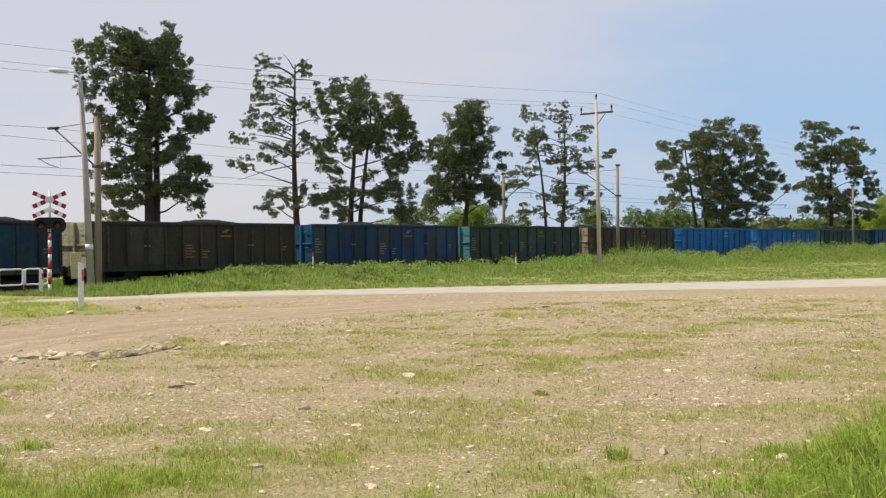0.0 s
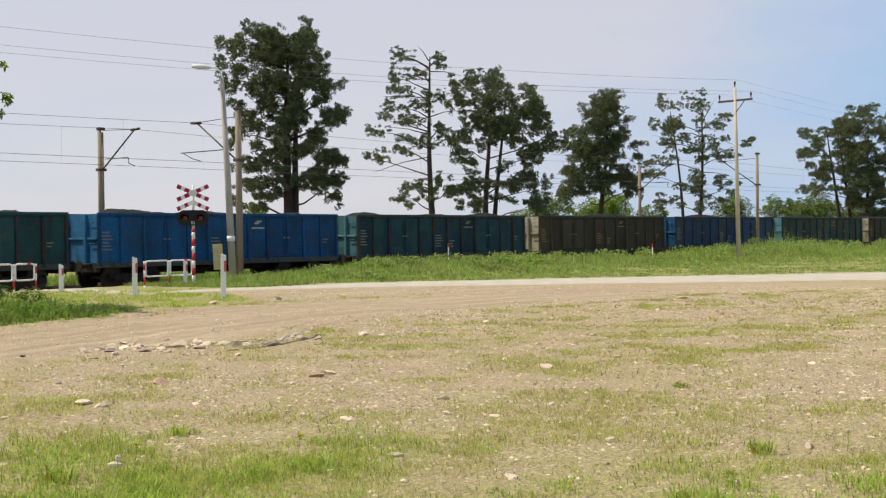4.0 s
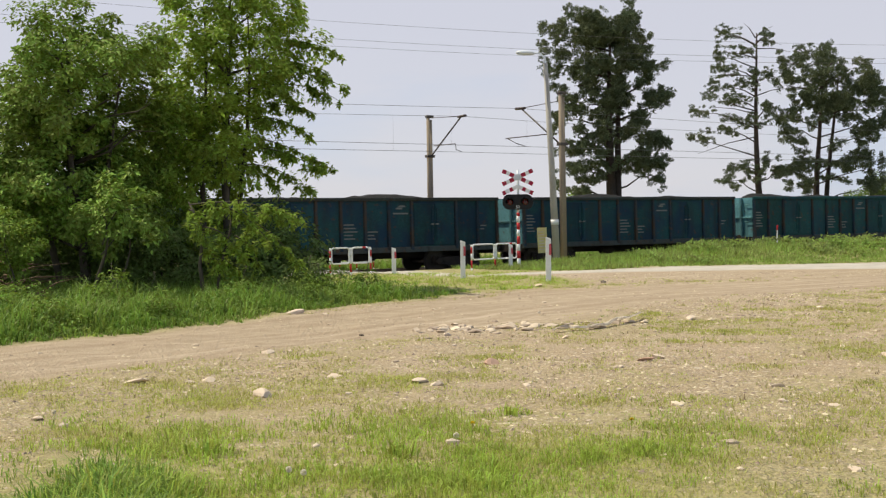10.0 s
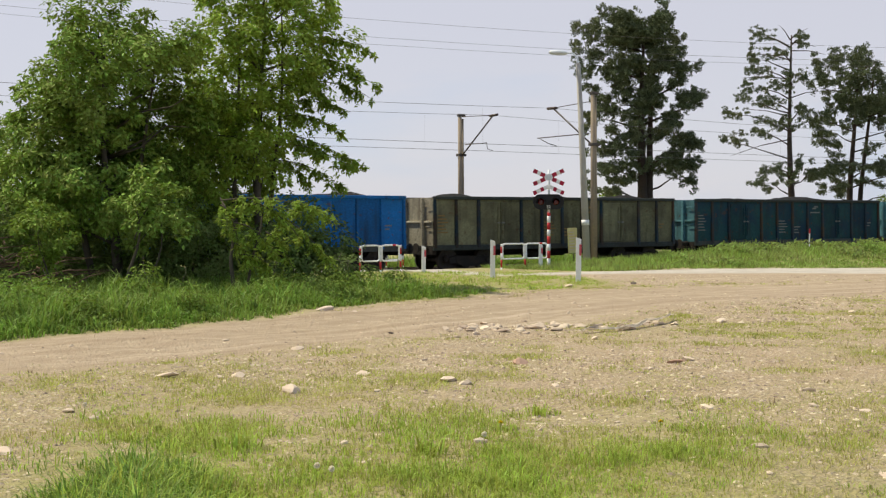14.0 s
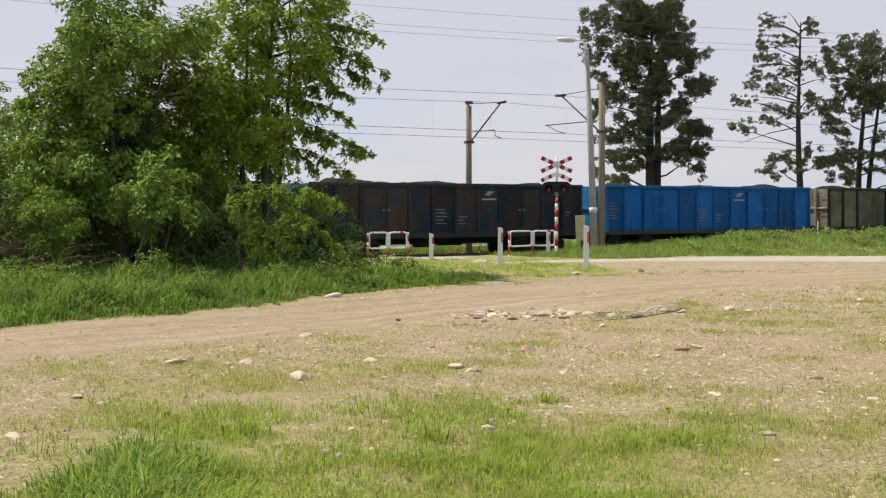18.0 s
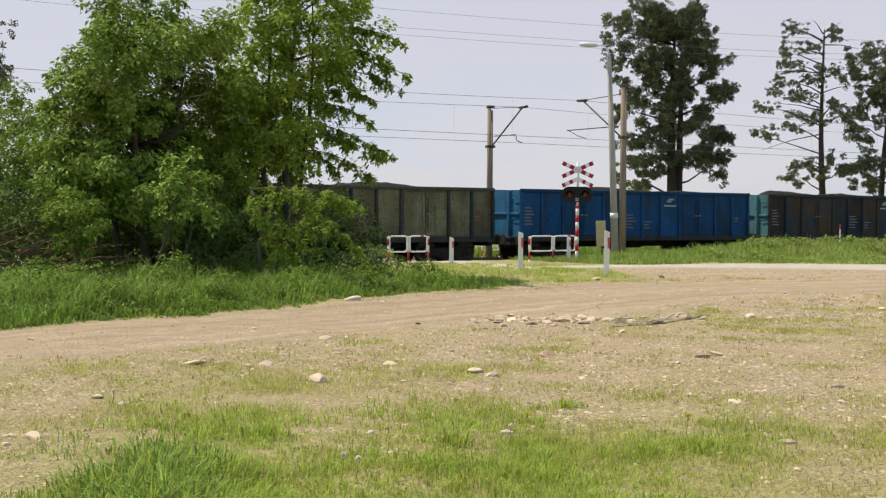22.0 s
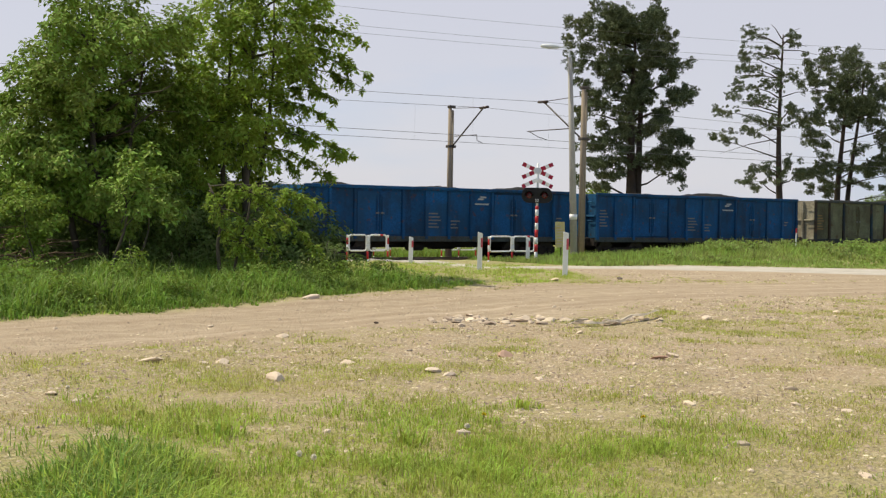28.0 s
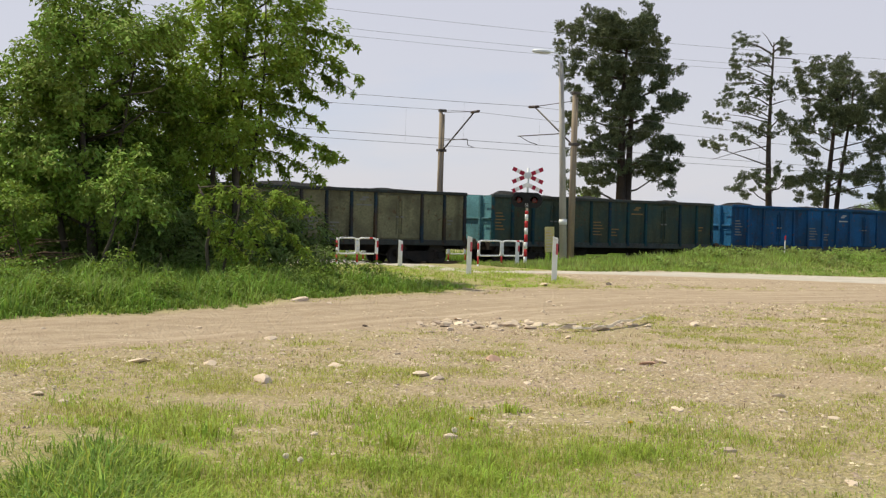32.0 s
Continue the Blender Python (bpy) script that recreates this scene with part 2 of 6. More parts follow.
def bank(s, u):
    """Height of the grass bank between road and track."""
    rise = np.interp(s, [31, 33, 36, 39, 41, 45, 50, 58, 70, 150], [0, 0.12, 0.27, 0.42, 0.50, 0.45, 0.40, 0.34, 0.36, 0.36])
    return rise * np.exp(-((u - 6.0) / 3.2) ** 2)


def gz(x, y, fine=True):
    x, y = np.asarray(x, float), np.asarray(y, float)
    s, u = along(x, y)
    z = -0.07 * (1 - smooth(4, 14, u)) - 0.25 * (1 - smooth(0.6, 1.9, u)) - 0.16 * (1 - smooth(-0.3, 0.9, u)) * smooth(-12, -9.5, u) - 0.3 * (1 - smooth(-14, -9.5, u))
    far = np.hypot(x, y)
    z = z + bank(s, u) * (1 - smooth(150, 260, s))
    if fine:
        z = z + (0.03 * ripple(x, y, 5.0) + 0.015 * ripple(x + 3, y, 1.6)) * smooth(1.0, 4.0, u) * (1 - smooth(20, 36, far))
    z = z - 0.04 * (1 - smooth(1.5, 3.2, off_line(x, y, LANE)))
    z = np.where(far > 200, z - (far - 200) * 0.0008, z)
    return z


def gz1(x, y):
    return float(gz(np.array([x]), np.array([y]))[0])

# ---- materials of the place ----
def ground_material():
    m = bpy.data.materials.new("gravelly_ground")
    m.use_nodes = True
    n, l = m.node_tree.nodes, m.node_tree.links
    b = n["Principled BSDF"]
    b.inputs["Roughness"].default_value, b.inputs["Specular IOR Level"].default_value = 0.95, 0.1
    tc = n.new("ShaderNodeTexCoord")

    def noise_at(scale, detail=5, rough=0.6):
        t = n.new("ShaderNodeTexNoise")
        t.inputs["Scale"].default_value, t.inputs["Detail"].default_value, t.inputs["Roughness"].default_value = scale, detail, rough
        l.new(tc.outputs["Object"], t.inputs["Vector"])
        return t.outputs["Fac"]

    def mix(fac, a, c):
        x = n.new("ShaderNodeMix")
        x.data_type = "RGBA"
        if isinstance(fac, float):
            x.inputs["Factor"].default_value = fac
        else:
            l.new(fac, x.inputs["Factor"])
        for v, k in ((a, "A"), (c, "B")):
            if isinstance(v, tuple):
                x.inputs[k].default_value = (*v, 1)
            else:
                l.new(v, x.inputs[k])
        return x.outputs["Result"]

    def ramp(v, a, c, lo=0.0, hi=1.0):
        r = n.new("ShaderNodeMapRange")
        for k, q in (("From Min", a), ("From Max", c), ("To Min", lo), ("To Max", hi)):
            r.inputs[k].default_value = q
        l.new(v, r.inputs["Value"])
        return r.outputs[0]

    def times(a, c):
        p = n.new("ShaderNodeMath")
        p.operation = "MULTIPLY"
        l.new(a, p.inputs[0])
        l.new(c, p.inputs[1])
        return p.outputs[0]

    def attribute(name):
        a = n.new("ShaderNodeAttribute")
        a.attribute_name = name
        return a.outputs["Fac"]

    chips = n.new("ShaderNodeTexVoronoi")
    chips.inputs["Scale"].default_value = 13.0
    chips.inputs["Detail"].default_value = 2.0
    l.new(tc.outputs["Object"], chips.inputs["Vector"])
    grain, blot, mid = noise_at(45), noise_at(0.55, 6), noise_at(4.0, 6)
    # crushed stone: each chip of its own tone, dark joints between, dust in patches
    gravel = mix(ramp(grain, 0.3, 0.7), (0.325, 0.245, 0.16), (0.54, 0.43, 0.30))
    for size, amount, keep_ in ((62.0, 0.8, 0.25), (30.0, 0.8, 0.45), (13.0, 0.8, 0.72), (6.0, 0.7, 0.9)):
        stones_ = n.new("ShaderNodeTexVoronoi")
        stones_.inputs["Scale"].default_value = size
        l.new(tc.outputs["Object"], stones_.inputs["Vector"])
        tone = n.new("ShaderNodeSeparateColor")
        l.new(stones_.outputs["Color"], tone.inputs[0])
        body = ramp(stones_.outputs["Distance"], 0.50, 0.36, 0, amount)
        chip = mix(ramp(tone.outputs[1], 0.1, 0.95), (0.26, 0.19, 0.13), mix(tone.outputs[2], (0.62, 0.485, 0.355), (0.75, 0.665, 0.55)))
        gravel = mix(times(body, ramp(tone.outputs[0], keep_, keep_ + 0.05)), gravel, chip)
    gravel = mix(ramp(mid, 0.42, 0.62, 0, 0.4), gravel, (0.45, 0.345, 0.215))
    gravel = mix(ramp(blot, 0.45, 0.7, 0, 0.35), gravel, (0.49, 0.40, 0.29))
    dirt = mix(ramp(noise_at(2.5, 8), 0.3, 0.7), (0.41, 0.32, 0.235), (0.56, 0.455, 0.345))
    dirt = mix(ramp(grain, 0.3, 0.75, 0, 0.5), dirt, (0.40, 0.31, 0.21))
    dirt = mix(ramp(chips.outputs["Distance"], 0.24, 0.05, 0, 0.4), dirt, mix(chips.outputs["Color"], (0.33, 0.26, 0.19), (0.62, 0.54, 0.44)))
    # wheel ruts: streaks along the lane, two paler compacted tracks
    lane_at = n.new("ShaderNodeCombineXYZ")
    l.new(attribute("across"), lane_at.inputs[0])
    l.new(attribute("along"), lane_at.inputs[1])
    lie = n.new("ShaderNodeMapping")
    lie.inputs["Scale"].default_value = (2.6, 0.16, 1)
    l.new(lane_at.outputs[0], lie.inputs["Vector"])
    ruts = n.new("ShaderNodeTexNoise")
    ruts.inputs["Scale"].default_value, ruts.inputs["Detail"].default_value = 1.0, 7
    l.new(lie.outputs[0], ruts.inputs["Vector"])
    dirt = mix(ramp(ruts.outputs["Fac"], 0.46, 0.64, 0, 0.65), dirt, (0.36, 0.275, 0.195))
    dirt = mix(ramp(ruts.outputs["Fac"], 0.42, 0.30, 0, 0.6), dirt, (0.62, 0.51, 0.395))
    road = mix(ramp(noise_at(1.2, 6), 0.3, 0.7), (0.50, 0.455, 0.405), (0.63, 0.585, 0.525))
    green = mix(ramp(noise_at(7, 6), 0.3, 0.7), (0.22, 0.235, 0.065), (0.46, 0.44, 0.17))
    thin = mix(ramp(noise_at(9, 6), 0.3, 0.7), (0.28, 0.265, 0.10), (0.47, 0.42, 0.20))
    ballast = mix(ramp(chips.outputs["Distance"], 0.1, 0.4), (0.22, 0.19, 0.17), (0.10, 0.085, 0.075))
    c = mix(attribute("dirt"), gravel, dirt)
    broken, sparse = times(attribute("thin"), ramp(noise_at(16, 6, 0.75), 0.40, 0.66, 0.0, 0.8)), times(attribute("green"), ramp(noise_at(11, 6, 0.75), 0.3, 0.58, 0.12, 0.95))
    c = mix(broken, c, thin)
    c = mix(sparse, c, green)
    c = mix(attribute("road"), c, road)
    c = mix(attribute("ballast"), c, ballast)
    l.new(c, b.inputs["Base Color"])
    bp = n.new("ShaderNodeBump")
    bp.inputs["Strength"].default_value, bp.inputs["Distance"].default_value = 0.9, 0.04
    h = n.new("ShaderNodeMath")
    h.operation = "ADD"
    l.new(chips.outputs["Distance"], h.inputs[0])
    l.new(grain, h.inputs[1])
    l.new(h.outputs[0], bp.inputs["Height"])
    l.new(bp.outputs[0], b.inputs["Normal"])
    return m


def cover(x, y):
    """Shares of dense grass, thin grass, dirt, road and ballast at a place."""
    s, u = along(x, y)
    r, a = np.hypot(x, y), np.degrees(np.arctan2(x, y))
    wob = fbm(x, y, 2.6) * 1.2
    road = 1 - smooth(-0.15, 0.2, roadside(x, y) + 0.12 * fbm(x, y, 1.5))
    road = road * (u > -9.5)
    near = np.interp(a, [-60, -46, -42, -40, -38, -36, -32, -29, -27, -22, -18, -14, -11, -9, -6, -3, 0, 4, 6, 9, 11, 13, 15, 17, 19, 40],
                     [9.2, 9.0, 9.2, 9.6, 10.2, 10.6, 10.6, 9.7, 9.7, 9.7, 9.7, 9.6, 9.2, 8.6, 7.9, 8.0, 8.5, 8.6, 8.1, 7.4, 7.6, 8.3, 9.1, 10.2, 11.6, 13])
    green = 1 - smooth(near - 2.8, near + 2.2, r + 1.5 * wob)
    green = np.maximum(green, 0.9 * smooth(-0.2, 0.5, verge(x, y) + 0.25 * wob))
    bankside = smooth(33, 36, s + 0.5 * wob) * (1 - smooth(12.5, 13.5, u + 0.4 * wob)) * smooth(0.0, 0.4, roadside(x, y))
    beyond = y - np.interp(x, [p[0] for p in ROAD[2:]], [p[1] for p in ROAD[2:]])
    bankside = np.maximum(bankside * (beyond > 0), smooth(0.0, 0.4, roadside(x, y) + 0.15 * wob) * (beyond > 0) * (x > -11) * (u > 1.5))
    trackside = (1 - smooth(7.5, 9, u)) * (s < 46)
    green = np.maximum(green, np.maximum(bankside, 0.85 * trackside))
    green = np.maximum(green, smooth(-9, -11, u))
    green = np.where(r > 95, 1.0, green) * (1 - road)
    green = np.where((r < 120) & (y < -2) & (u > 0), np.maximum(green, 0.8), green)
    dirt = (1 - smooth(1.7, 3.8, off_line(x, y, LANE) + 0.45 * wob)) * (1 - 0.8 * smooth(-1, 9, x))
    dirt = np.maximum(dirt, smooth(30, 37, y + wob) * 0.75 * (1 - 0.85 * smooth(-4, 5, x + wob)))
    patch = fbm(x + 31, y, 2.8, 5) + 0.55 * fbm(x, y + 47, 0.9, 3)
    thin = smooth(-0.15, 0.75, patch + 0.52 - 0.5 * dirt - 0.34 * smooth(13, 30, r) + 0.25 * (1 - smooth(9, 14, r))) * (1 - dirt)
    ballast = (1 - smooth(0.6, 1.6, u)) * smooth(-9.6, -8.6, u)
    ballast = ballast * (1 - road)
    return green, thin, dirt, road, ballast


def build_ground():
    r = [0.0, 0.02, 1.5, 3.0]
    while r[-1] < 150:
        r.append(r[-1] * 1.016 + 0.01)
    while r[-1] < 4200:
        r.append(r[-1] * 1.12)
    a = np.concatenate([np.arange(-64, 34, 0.36), np.arange(34, 296, 6.0)])
    r = np.array(r)
    rr, aa = np.meshgrid(r[1:], np.radians(a), indexing="ij")
    x, y = rr * np.sin(aa), rr * np.cos(aa)
    v = np.stack([x, y, gz(x, y)], -1).reshape(-1, 3)
    na = len(a)
    i, j = np.meshgrid(np.arange(len(r) - 2), np.arange(na), indexing="ij")
    jn = (j + 1) % na
    quads = np.stack([i * na + j, (i + 1) * na + j, (i + 1) * na + jn, i * na + jn], -1).reshape(-1, 4)
    # the sheet runs clockwise seen from above, so turn the faces up
    quads = quads[:, ::-1]
    ob = sheet("ground", v, quads, ground_material(), smooth=True)
    me = ob.data
    for name, val in zip(("green", "thin", "dirt", "road", "ballast", "across", "along"), (*cover(v[:, 0], v[:, 1]), *lane_way(v[:, 0], v[:, 1]))):
        at = me.attributes.new(name, "FLOAT", "POINT")
        at.data.foreach_set("value", val.astype(np.float32))
    return tagged(ob, "pale gravelly ground with grass patches and a dirt lane", "ground", kind="structure")


build_ground()

# ---- the coal train ----
PITCH, BODY = 14.137, 12.85
RIM, SILL = 2.95, 0.97          # above the rail
BAY = BODY / 12
POSTS = (0, 1, 2, 4, 5, 6, 7, 8, 10, 11, 12)


def paint(name, base, other, amount=0.55, low=0.42, high=0.6, grime=(0.018, 0.016, 0.014), streaks=0.5):
    """Weathered wagon paint: stains, sooty streaks that run down, specks of rust, and shallow dents; each panel its own."""
    m = bpy.data.materials.new(name)
    m.use_nodes = True
    n, l = m.node_tree.nodes, m.node_tree.links
    b = n["Principled BSDF"]
    b.inputs["Roughness"].default_value, b.inputs["Specular IOR Level"].default_value = 0.6, 0.15
    tc, info = n.new("ShaderNodeTexCoord"), n.new("ShaderNodeObjectInfo")
    shift = n.new("ShaderNodeVectorMath")
    shift.operation = "MULTIPLY_ADD"
    shift.inputs[1].default_value = (37.0, 11.0, 5.0)
    l.new(info.outputs["Random"], shift.inputs[0])
    l.new(tc.outputs["Object"], shift.inputs[2])

    def cloud(scale, detail, stretch_=None):
        t = n.new("ShaderNodeTexNoise")
        t.inputs["Scale"].default_value, t.inputs["Detail"].default_value = scale, detail
        src = shift.outputs[0]
        if stretch_:
            mp = n.new("ShaderNodeMapping")
            mp.inputs["Scale"].default_value = stretch_
            l.new(src, mp.inputs["Vector"])
            src = mp.outputs[0]
        l.new(src, t.inputs["Vector"])
        return t.outputs["Fac"]

    def level(v, a, c, hi):
        r = n.new("ShaderNodeMapRange")
        r.inputs["From Min"].default_value, r.inputs["From Max"].default_value, r.inputs["To Max"].default_value = a, c, hi
        l.new(v, r.inputs["Value"])
        return r.outputs[0]

    def blend(f, a, c):
        x = n.new("ShaderNodeMix")
        x.data_type = "RGBA"
        l.new(f, x.inputs["Factor"])
        for v, k in ((a, "A"), (c, "B")):
            if isinstance(v, tuple):
                x.inputs[k].default_value = (*v, 1)
            else:
                l.new(v, x.inputs[k])
        return x.outputs["Result"]

    fine = cloud(14, 5)
    c = blend(level(fine, 0.3, 0.7, 1.0), tuple(q * 0.75 for q in base), tuple(q * 1.25 for q in base))
    c = blend(level(cloud(0.9, 5), low, high, amount), c, other)
    c = blend(level(cloud(1.0, 6, (3.4, 3.4, 0.45)), 0.5, 0.72, streaks), c, grime)
    c = blend(level(cloud(5.0, 8), 0.62, 0.68, 0.6), c, (0.075, 0.038, 0.02))
    hsv, v = n.new("ShaderNodeHueSaturation"), n.new("ShaderNodeMapRange")
    v.inputs["To Min"].default_value, v.inputs["To Max"].default_value = 0.74, 1.30
    l.new(info.outputs["Random"], v.inputs["Value"])
    l.new(v.outputs[0], hsv.inputs["Value"])
    l.new(c, hsv.inputs["Color"])
    l.new(hsv.outputs["Color"], b.inputs["Base Color"])
    bp = n.new("ShaderNodeBump")
    bp.inputs["Strength"].default_value, bp.inputs["Distance"].default_value = 0.5, 0.06
    l.new(cloud(1.6, 3), bp.inputs["Height"])
    l.new(bp.outputs[0], b.inputs["Normal"])
    return m


PAINT = {
    "blue": paint("blue_wagon_paint", (0.006, 0.068, 0.195), (0.010, 0.045, 0.105), 0.8),
    "bright": paint("bright_blue_wagon_paint", (0.008, 0.115, 0.36), (0.010, 0.08, 0.21), 0.5),
    "dark_blue": paint("faded_blue_wagon_paint", (0.009, 0.047, 0.13), (0.04, 0.042, 0.032), 0.85),
    "teal": paint("teal_wagon_paint", (0.013, 0.060, 0.062), (0.012, 0.040, 0.056), 0.8),
    "sea": paint("sea_blue_wagon_paint", (0.011, 0.052, 0.060), (0.009, 0.030, 0.062), 0.85),
    "green": paint("grey_green_wagon_paint", (0.049, 0.058, 0.038), (0.019, 0.046, 0.048), 0.8),
    "olive": paint("olive_wagon_paint", (0.150, 0.148, 0.088), (0.075, 0.07, 0.045), 0.7),
    "moss": paint("moss_wagon_paint", (0.135, 0.145, 0.088), (0.07, 0.06, 0.038), 0.7),
    "rust": paint("rusty_dark_wagon_paint", (0.014, 0.032, 0.052), (0.055, 0.034, 0.018), 0.85),
}
FRAME_PAINT = paint("dark_grimy_frame_paint", (0.045, 0.055, 0.055), (0.05, 0.042, 0.034), 0.5)
PAINT["dark_olive"] = paint("dark_olive_wagon_paint", (0.050, 0.044, 0.028), (0.034, 0.031, 0.025), 0.6)
# the ends are paler than the grimy sides: sunlit brightness put into their colour
SUNLIT_END_PAINT = {
    "blue": paint("blue_end_paint", (0.025, 0.14, 0.30), (0.025, 0.08, 0.15), 0.5),
    "bright": paint("bright_blue_end_paint", (0.02, 0.20, 0.52), (0.02, 0.12, 0.30), 0.5),
    "teal": paint("pale_teal_end_paint", (0.10, 0.24, 0.27), (0.055, 0.14, 0.17), 0.5),
    "brown": paint("pale_cream_end_paint", (0.36, 0.33, 0.25), (0.20, 0.16, 0.11), 0.6),
}
END_OF = {"blue": "blue", "dark_blue": "blue", "bright": "bright", "teal": "teal", "sea": "teal", "green": "teal", "rust": "teal"}
COAL = material("coal", (0.013, 0.013, 0.014), rough=0.85, spread=0.6, grain=9, patch=2, bump=1.0, distance=0.06, spec=0.2)
GRIME = material("grimy_steel", (0.022, 0.019, 0.017), rough=0.85, spread=0.4, grain=20, patch=2, other=(0.045, 0.03, 0.021), other_amount=0.6)
WHEEL_STEEL = material("wheel_steel", (0.06, 0.05, 0.045), rough=0.55, metal=0.5, spread=0.4, grain=15)
MARKING = material("white_stencil_paint", (0.15, 0.155, 0.15), rough=0.7, spread=0.3, grain=30)


OCHRE = material("ochre_stencil_paint", (0.20, 0.125, 0.045), rough=0.7, spread=0.3, grain=30)
PALE_MARK = material("clean_white_stencil_paint", (0.34, 0.36, 0.36), rough=0.7, spread=0.3, grain=30)


def coal_heap(seed):
    bm = bmesh.new()
    nx, ny = 60, 12
    rows = []
    for i in range(nx + 1):
        row = []
        for j in range(ny + 1):
            x, y = 0.1 + (BODY - 0.2) * i / nx, -1.25 + 2.5 * j / ny
            edge = min(1, min(i, nx - i) / 7) * math.cos(min(1, abs(y) / 1.3) * 1.35)
            lump = 0.5 + 0.5 * math.sin(x * 0.9 + seed * 2.1) * math.sin(x * 0.37 + seed)
            z = RIM - 0.30 + edge * (0.22 + 0.26 * lump) + 0.05 * noise.noise((x * 1.7, y * 1.7, seed)) + 0.03 * noise.noise((x * 5, y * 5, seed))
            row.append(bm.verts.new((x, y, z)))
        rows.append(row)
    for a, b in zip(rows, rows[1:]):
        for j in range(ny):
            bm.faces.new((a[j], b[j], b[j + 1], a[j + 1]))
    return bm


def wall_bm(y0, y1, x0=0.02, x1=BODY - 0.02):
    return box(bmesh.new(), x0, x1, y0, y1, SILL + 0.06, RIM - 0.05)


def wagon():
    """One open coal wagon, its own x along the track from its rear end, camera side at y = -1.4."""
    w = thing("coal_wagon", "", "freight wagon", group="train of open coal wagons")
    for a, c in zip(POSTS, POSTS[1:]):
        part("side_panel", wall_bm(-1.33, -1.29, a * BAY + 0.003, c * BAY - 0.003), PAINT["blue"], w)
    part("side_wall", wall_bm(1.29, 1.33), PAINT["blue"], w)
    bm = box(bmesh.new(), 0.05, BODY - 0.05, -1.28, 1.28, SILL - 0.05, SILL + 0.06)
    part("floor", bm, GRIME, w)
    for x in (0.02, BODY - 0.08):
        end = part("end_wall", box(bmesh.new(), x, x + 0.06, -1.285, 1.285, SILL + 0.06, RIM - 0.05), PAINT["blue"], w)
        out = -1 if x < 1 else 1
        for y in (-0.62, 0.62):
            bm = box(bmesh.new(), min(x + 0.03, x + 0.03 + out * 0.14), max(x + 0.03, x + 0.03 + out * 0.14), y - 0.06, y + 0.06, SILL, RIM - 0.06, 0.012)
            part("rib", bm, PAINT["blue"], end)
        bm = box(bmesh.new(), min(x + 0.03, x + 0.03 + out * 0.1), max(x + 0.03, x + 0.03 + out * 0.1), -1.27, 1.27, SILL + 0.95, SILL + 1.03, 0.012)
        part("rib", bm, PAINT["blue"], end)
        # step rungs on the end
        for k in (1, 3):
            bm = tube(bmesh.new(), [(x + 0.03 + out * 0.1, -1.2, SILL + 0.4 + 0.4 * k), (x + 0.03 + out * 0.1, -0.85, SILL + 0.4 + 0.4 * k)], 0.016, 6)
            part("rib", bm, PAINT["blue"], end)
    for sgn in (-1, 1):
        y0, y1 = sorted((sgn * 1.27, sgn * 1.42))
        part("top_rim", box(bmesh.new(), 0, BODY, y0, y1, RIM - 0.13, RIM, 0.02), PAINT["blue"], w)
        part("sill_beam", box(bmesh.new(), 0, BODY, *sorted((sgn * 1.26, sgn * 1.39)), SILL - 0.12, SILL + 0.09, 0.015), PAINT["blue"], w)
        for k in POSTS:
            x = min(max(k * BAY, 0.07), BODY - 0.07)
            bm = bmesh.new()
            tap = 0.055
            lo = [(x - 0.075, sgn * 1.32), (x + 0.075, sgn * 1.32), (x + tap, sgn * 1.425), (x - tap, sgn * 1.425)]
            hi = [(x - 0.075, sgn * 1.32), (x + 0.075, sgn * 1.32), (x + 0.045, sgn * 1.385), (x - 0.045, sgn * 1.385)]
            a = [bm.verts.new((*p, SILL - 0.02)) for p in lo]
            b = [bm.verts.new((*p, RIM - 0.12)) for p in hi]
            for i in range(4):
                bm.faces.new((a[i], a[(i + 1) % 4], b[(i + 1) % 4], b[i]))
            bm.faces.new(a[::-1])
            bm.faces.new(b)
            bmesh.ops.recalc_face_normals(bm, faces=bm.faces)
            part("side_post", bm, PAINT["blue"], w)
        for k in (2, 8):
            for j in (0, 1):
                x0 = (k + j) * BAY + (0.10 if j == 0 else 0.02)
                x1 = (k + j + 1) * BAY - (0.02 if j == 0 else 0.10)
                door = part("door", box(bmesh.new(), x0, x1, *sorted((sgn * 1.325, sgn * 1.36)), SILL + 0.14, RIM - 0.22, 0.01), PAINT["blue"], w)
                xl = x1 - 0.09 if j == 0 else x0 + 0.09
                bm = box(bmesh.new(), xl - 0.025, xl + 0.025, *sorted((sgn * 1.36, sgn * 1.39)), SILL + 0.3, RIM - 0.4, 0.006)
                part("latch_bar", bm, GRIME, door)
                bm = box(bmesh.new(), xl - 0.07, xl + 0.07, *sorted((sgn * 1.39, sgn * 1.41)), SILL + 0.92, SILL + 0.98, 0.005)
                part("handle", bm, MARKING, door, "pale worn door handle")
    for y in (-0.16, 0.16):
        part("centre_sill", box(bmesh.new(), 0.1, BODY - 0.1, y - 0.06, y + 0.06, SILL - 0.38, SILL - 0.05), GRIME, w)
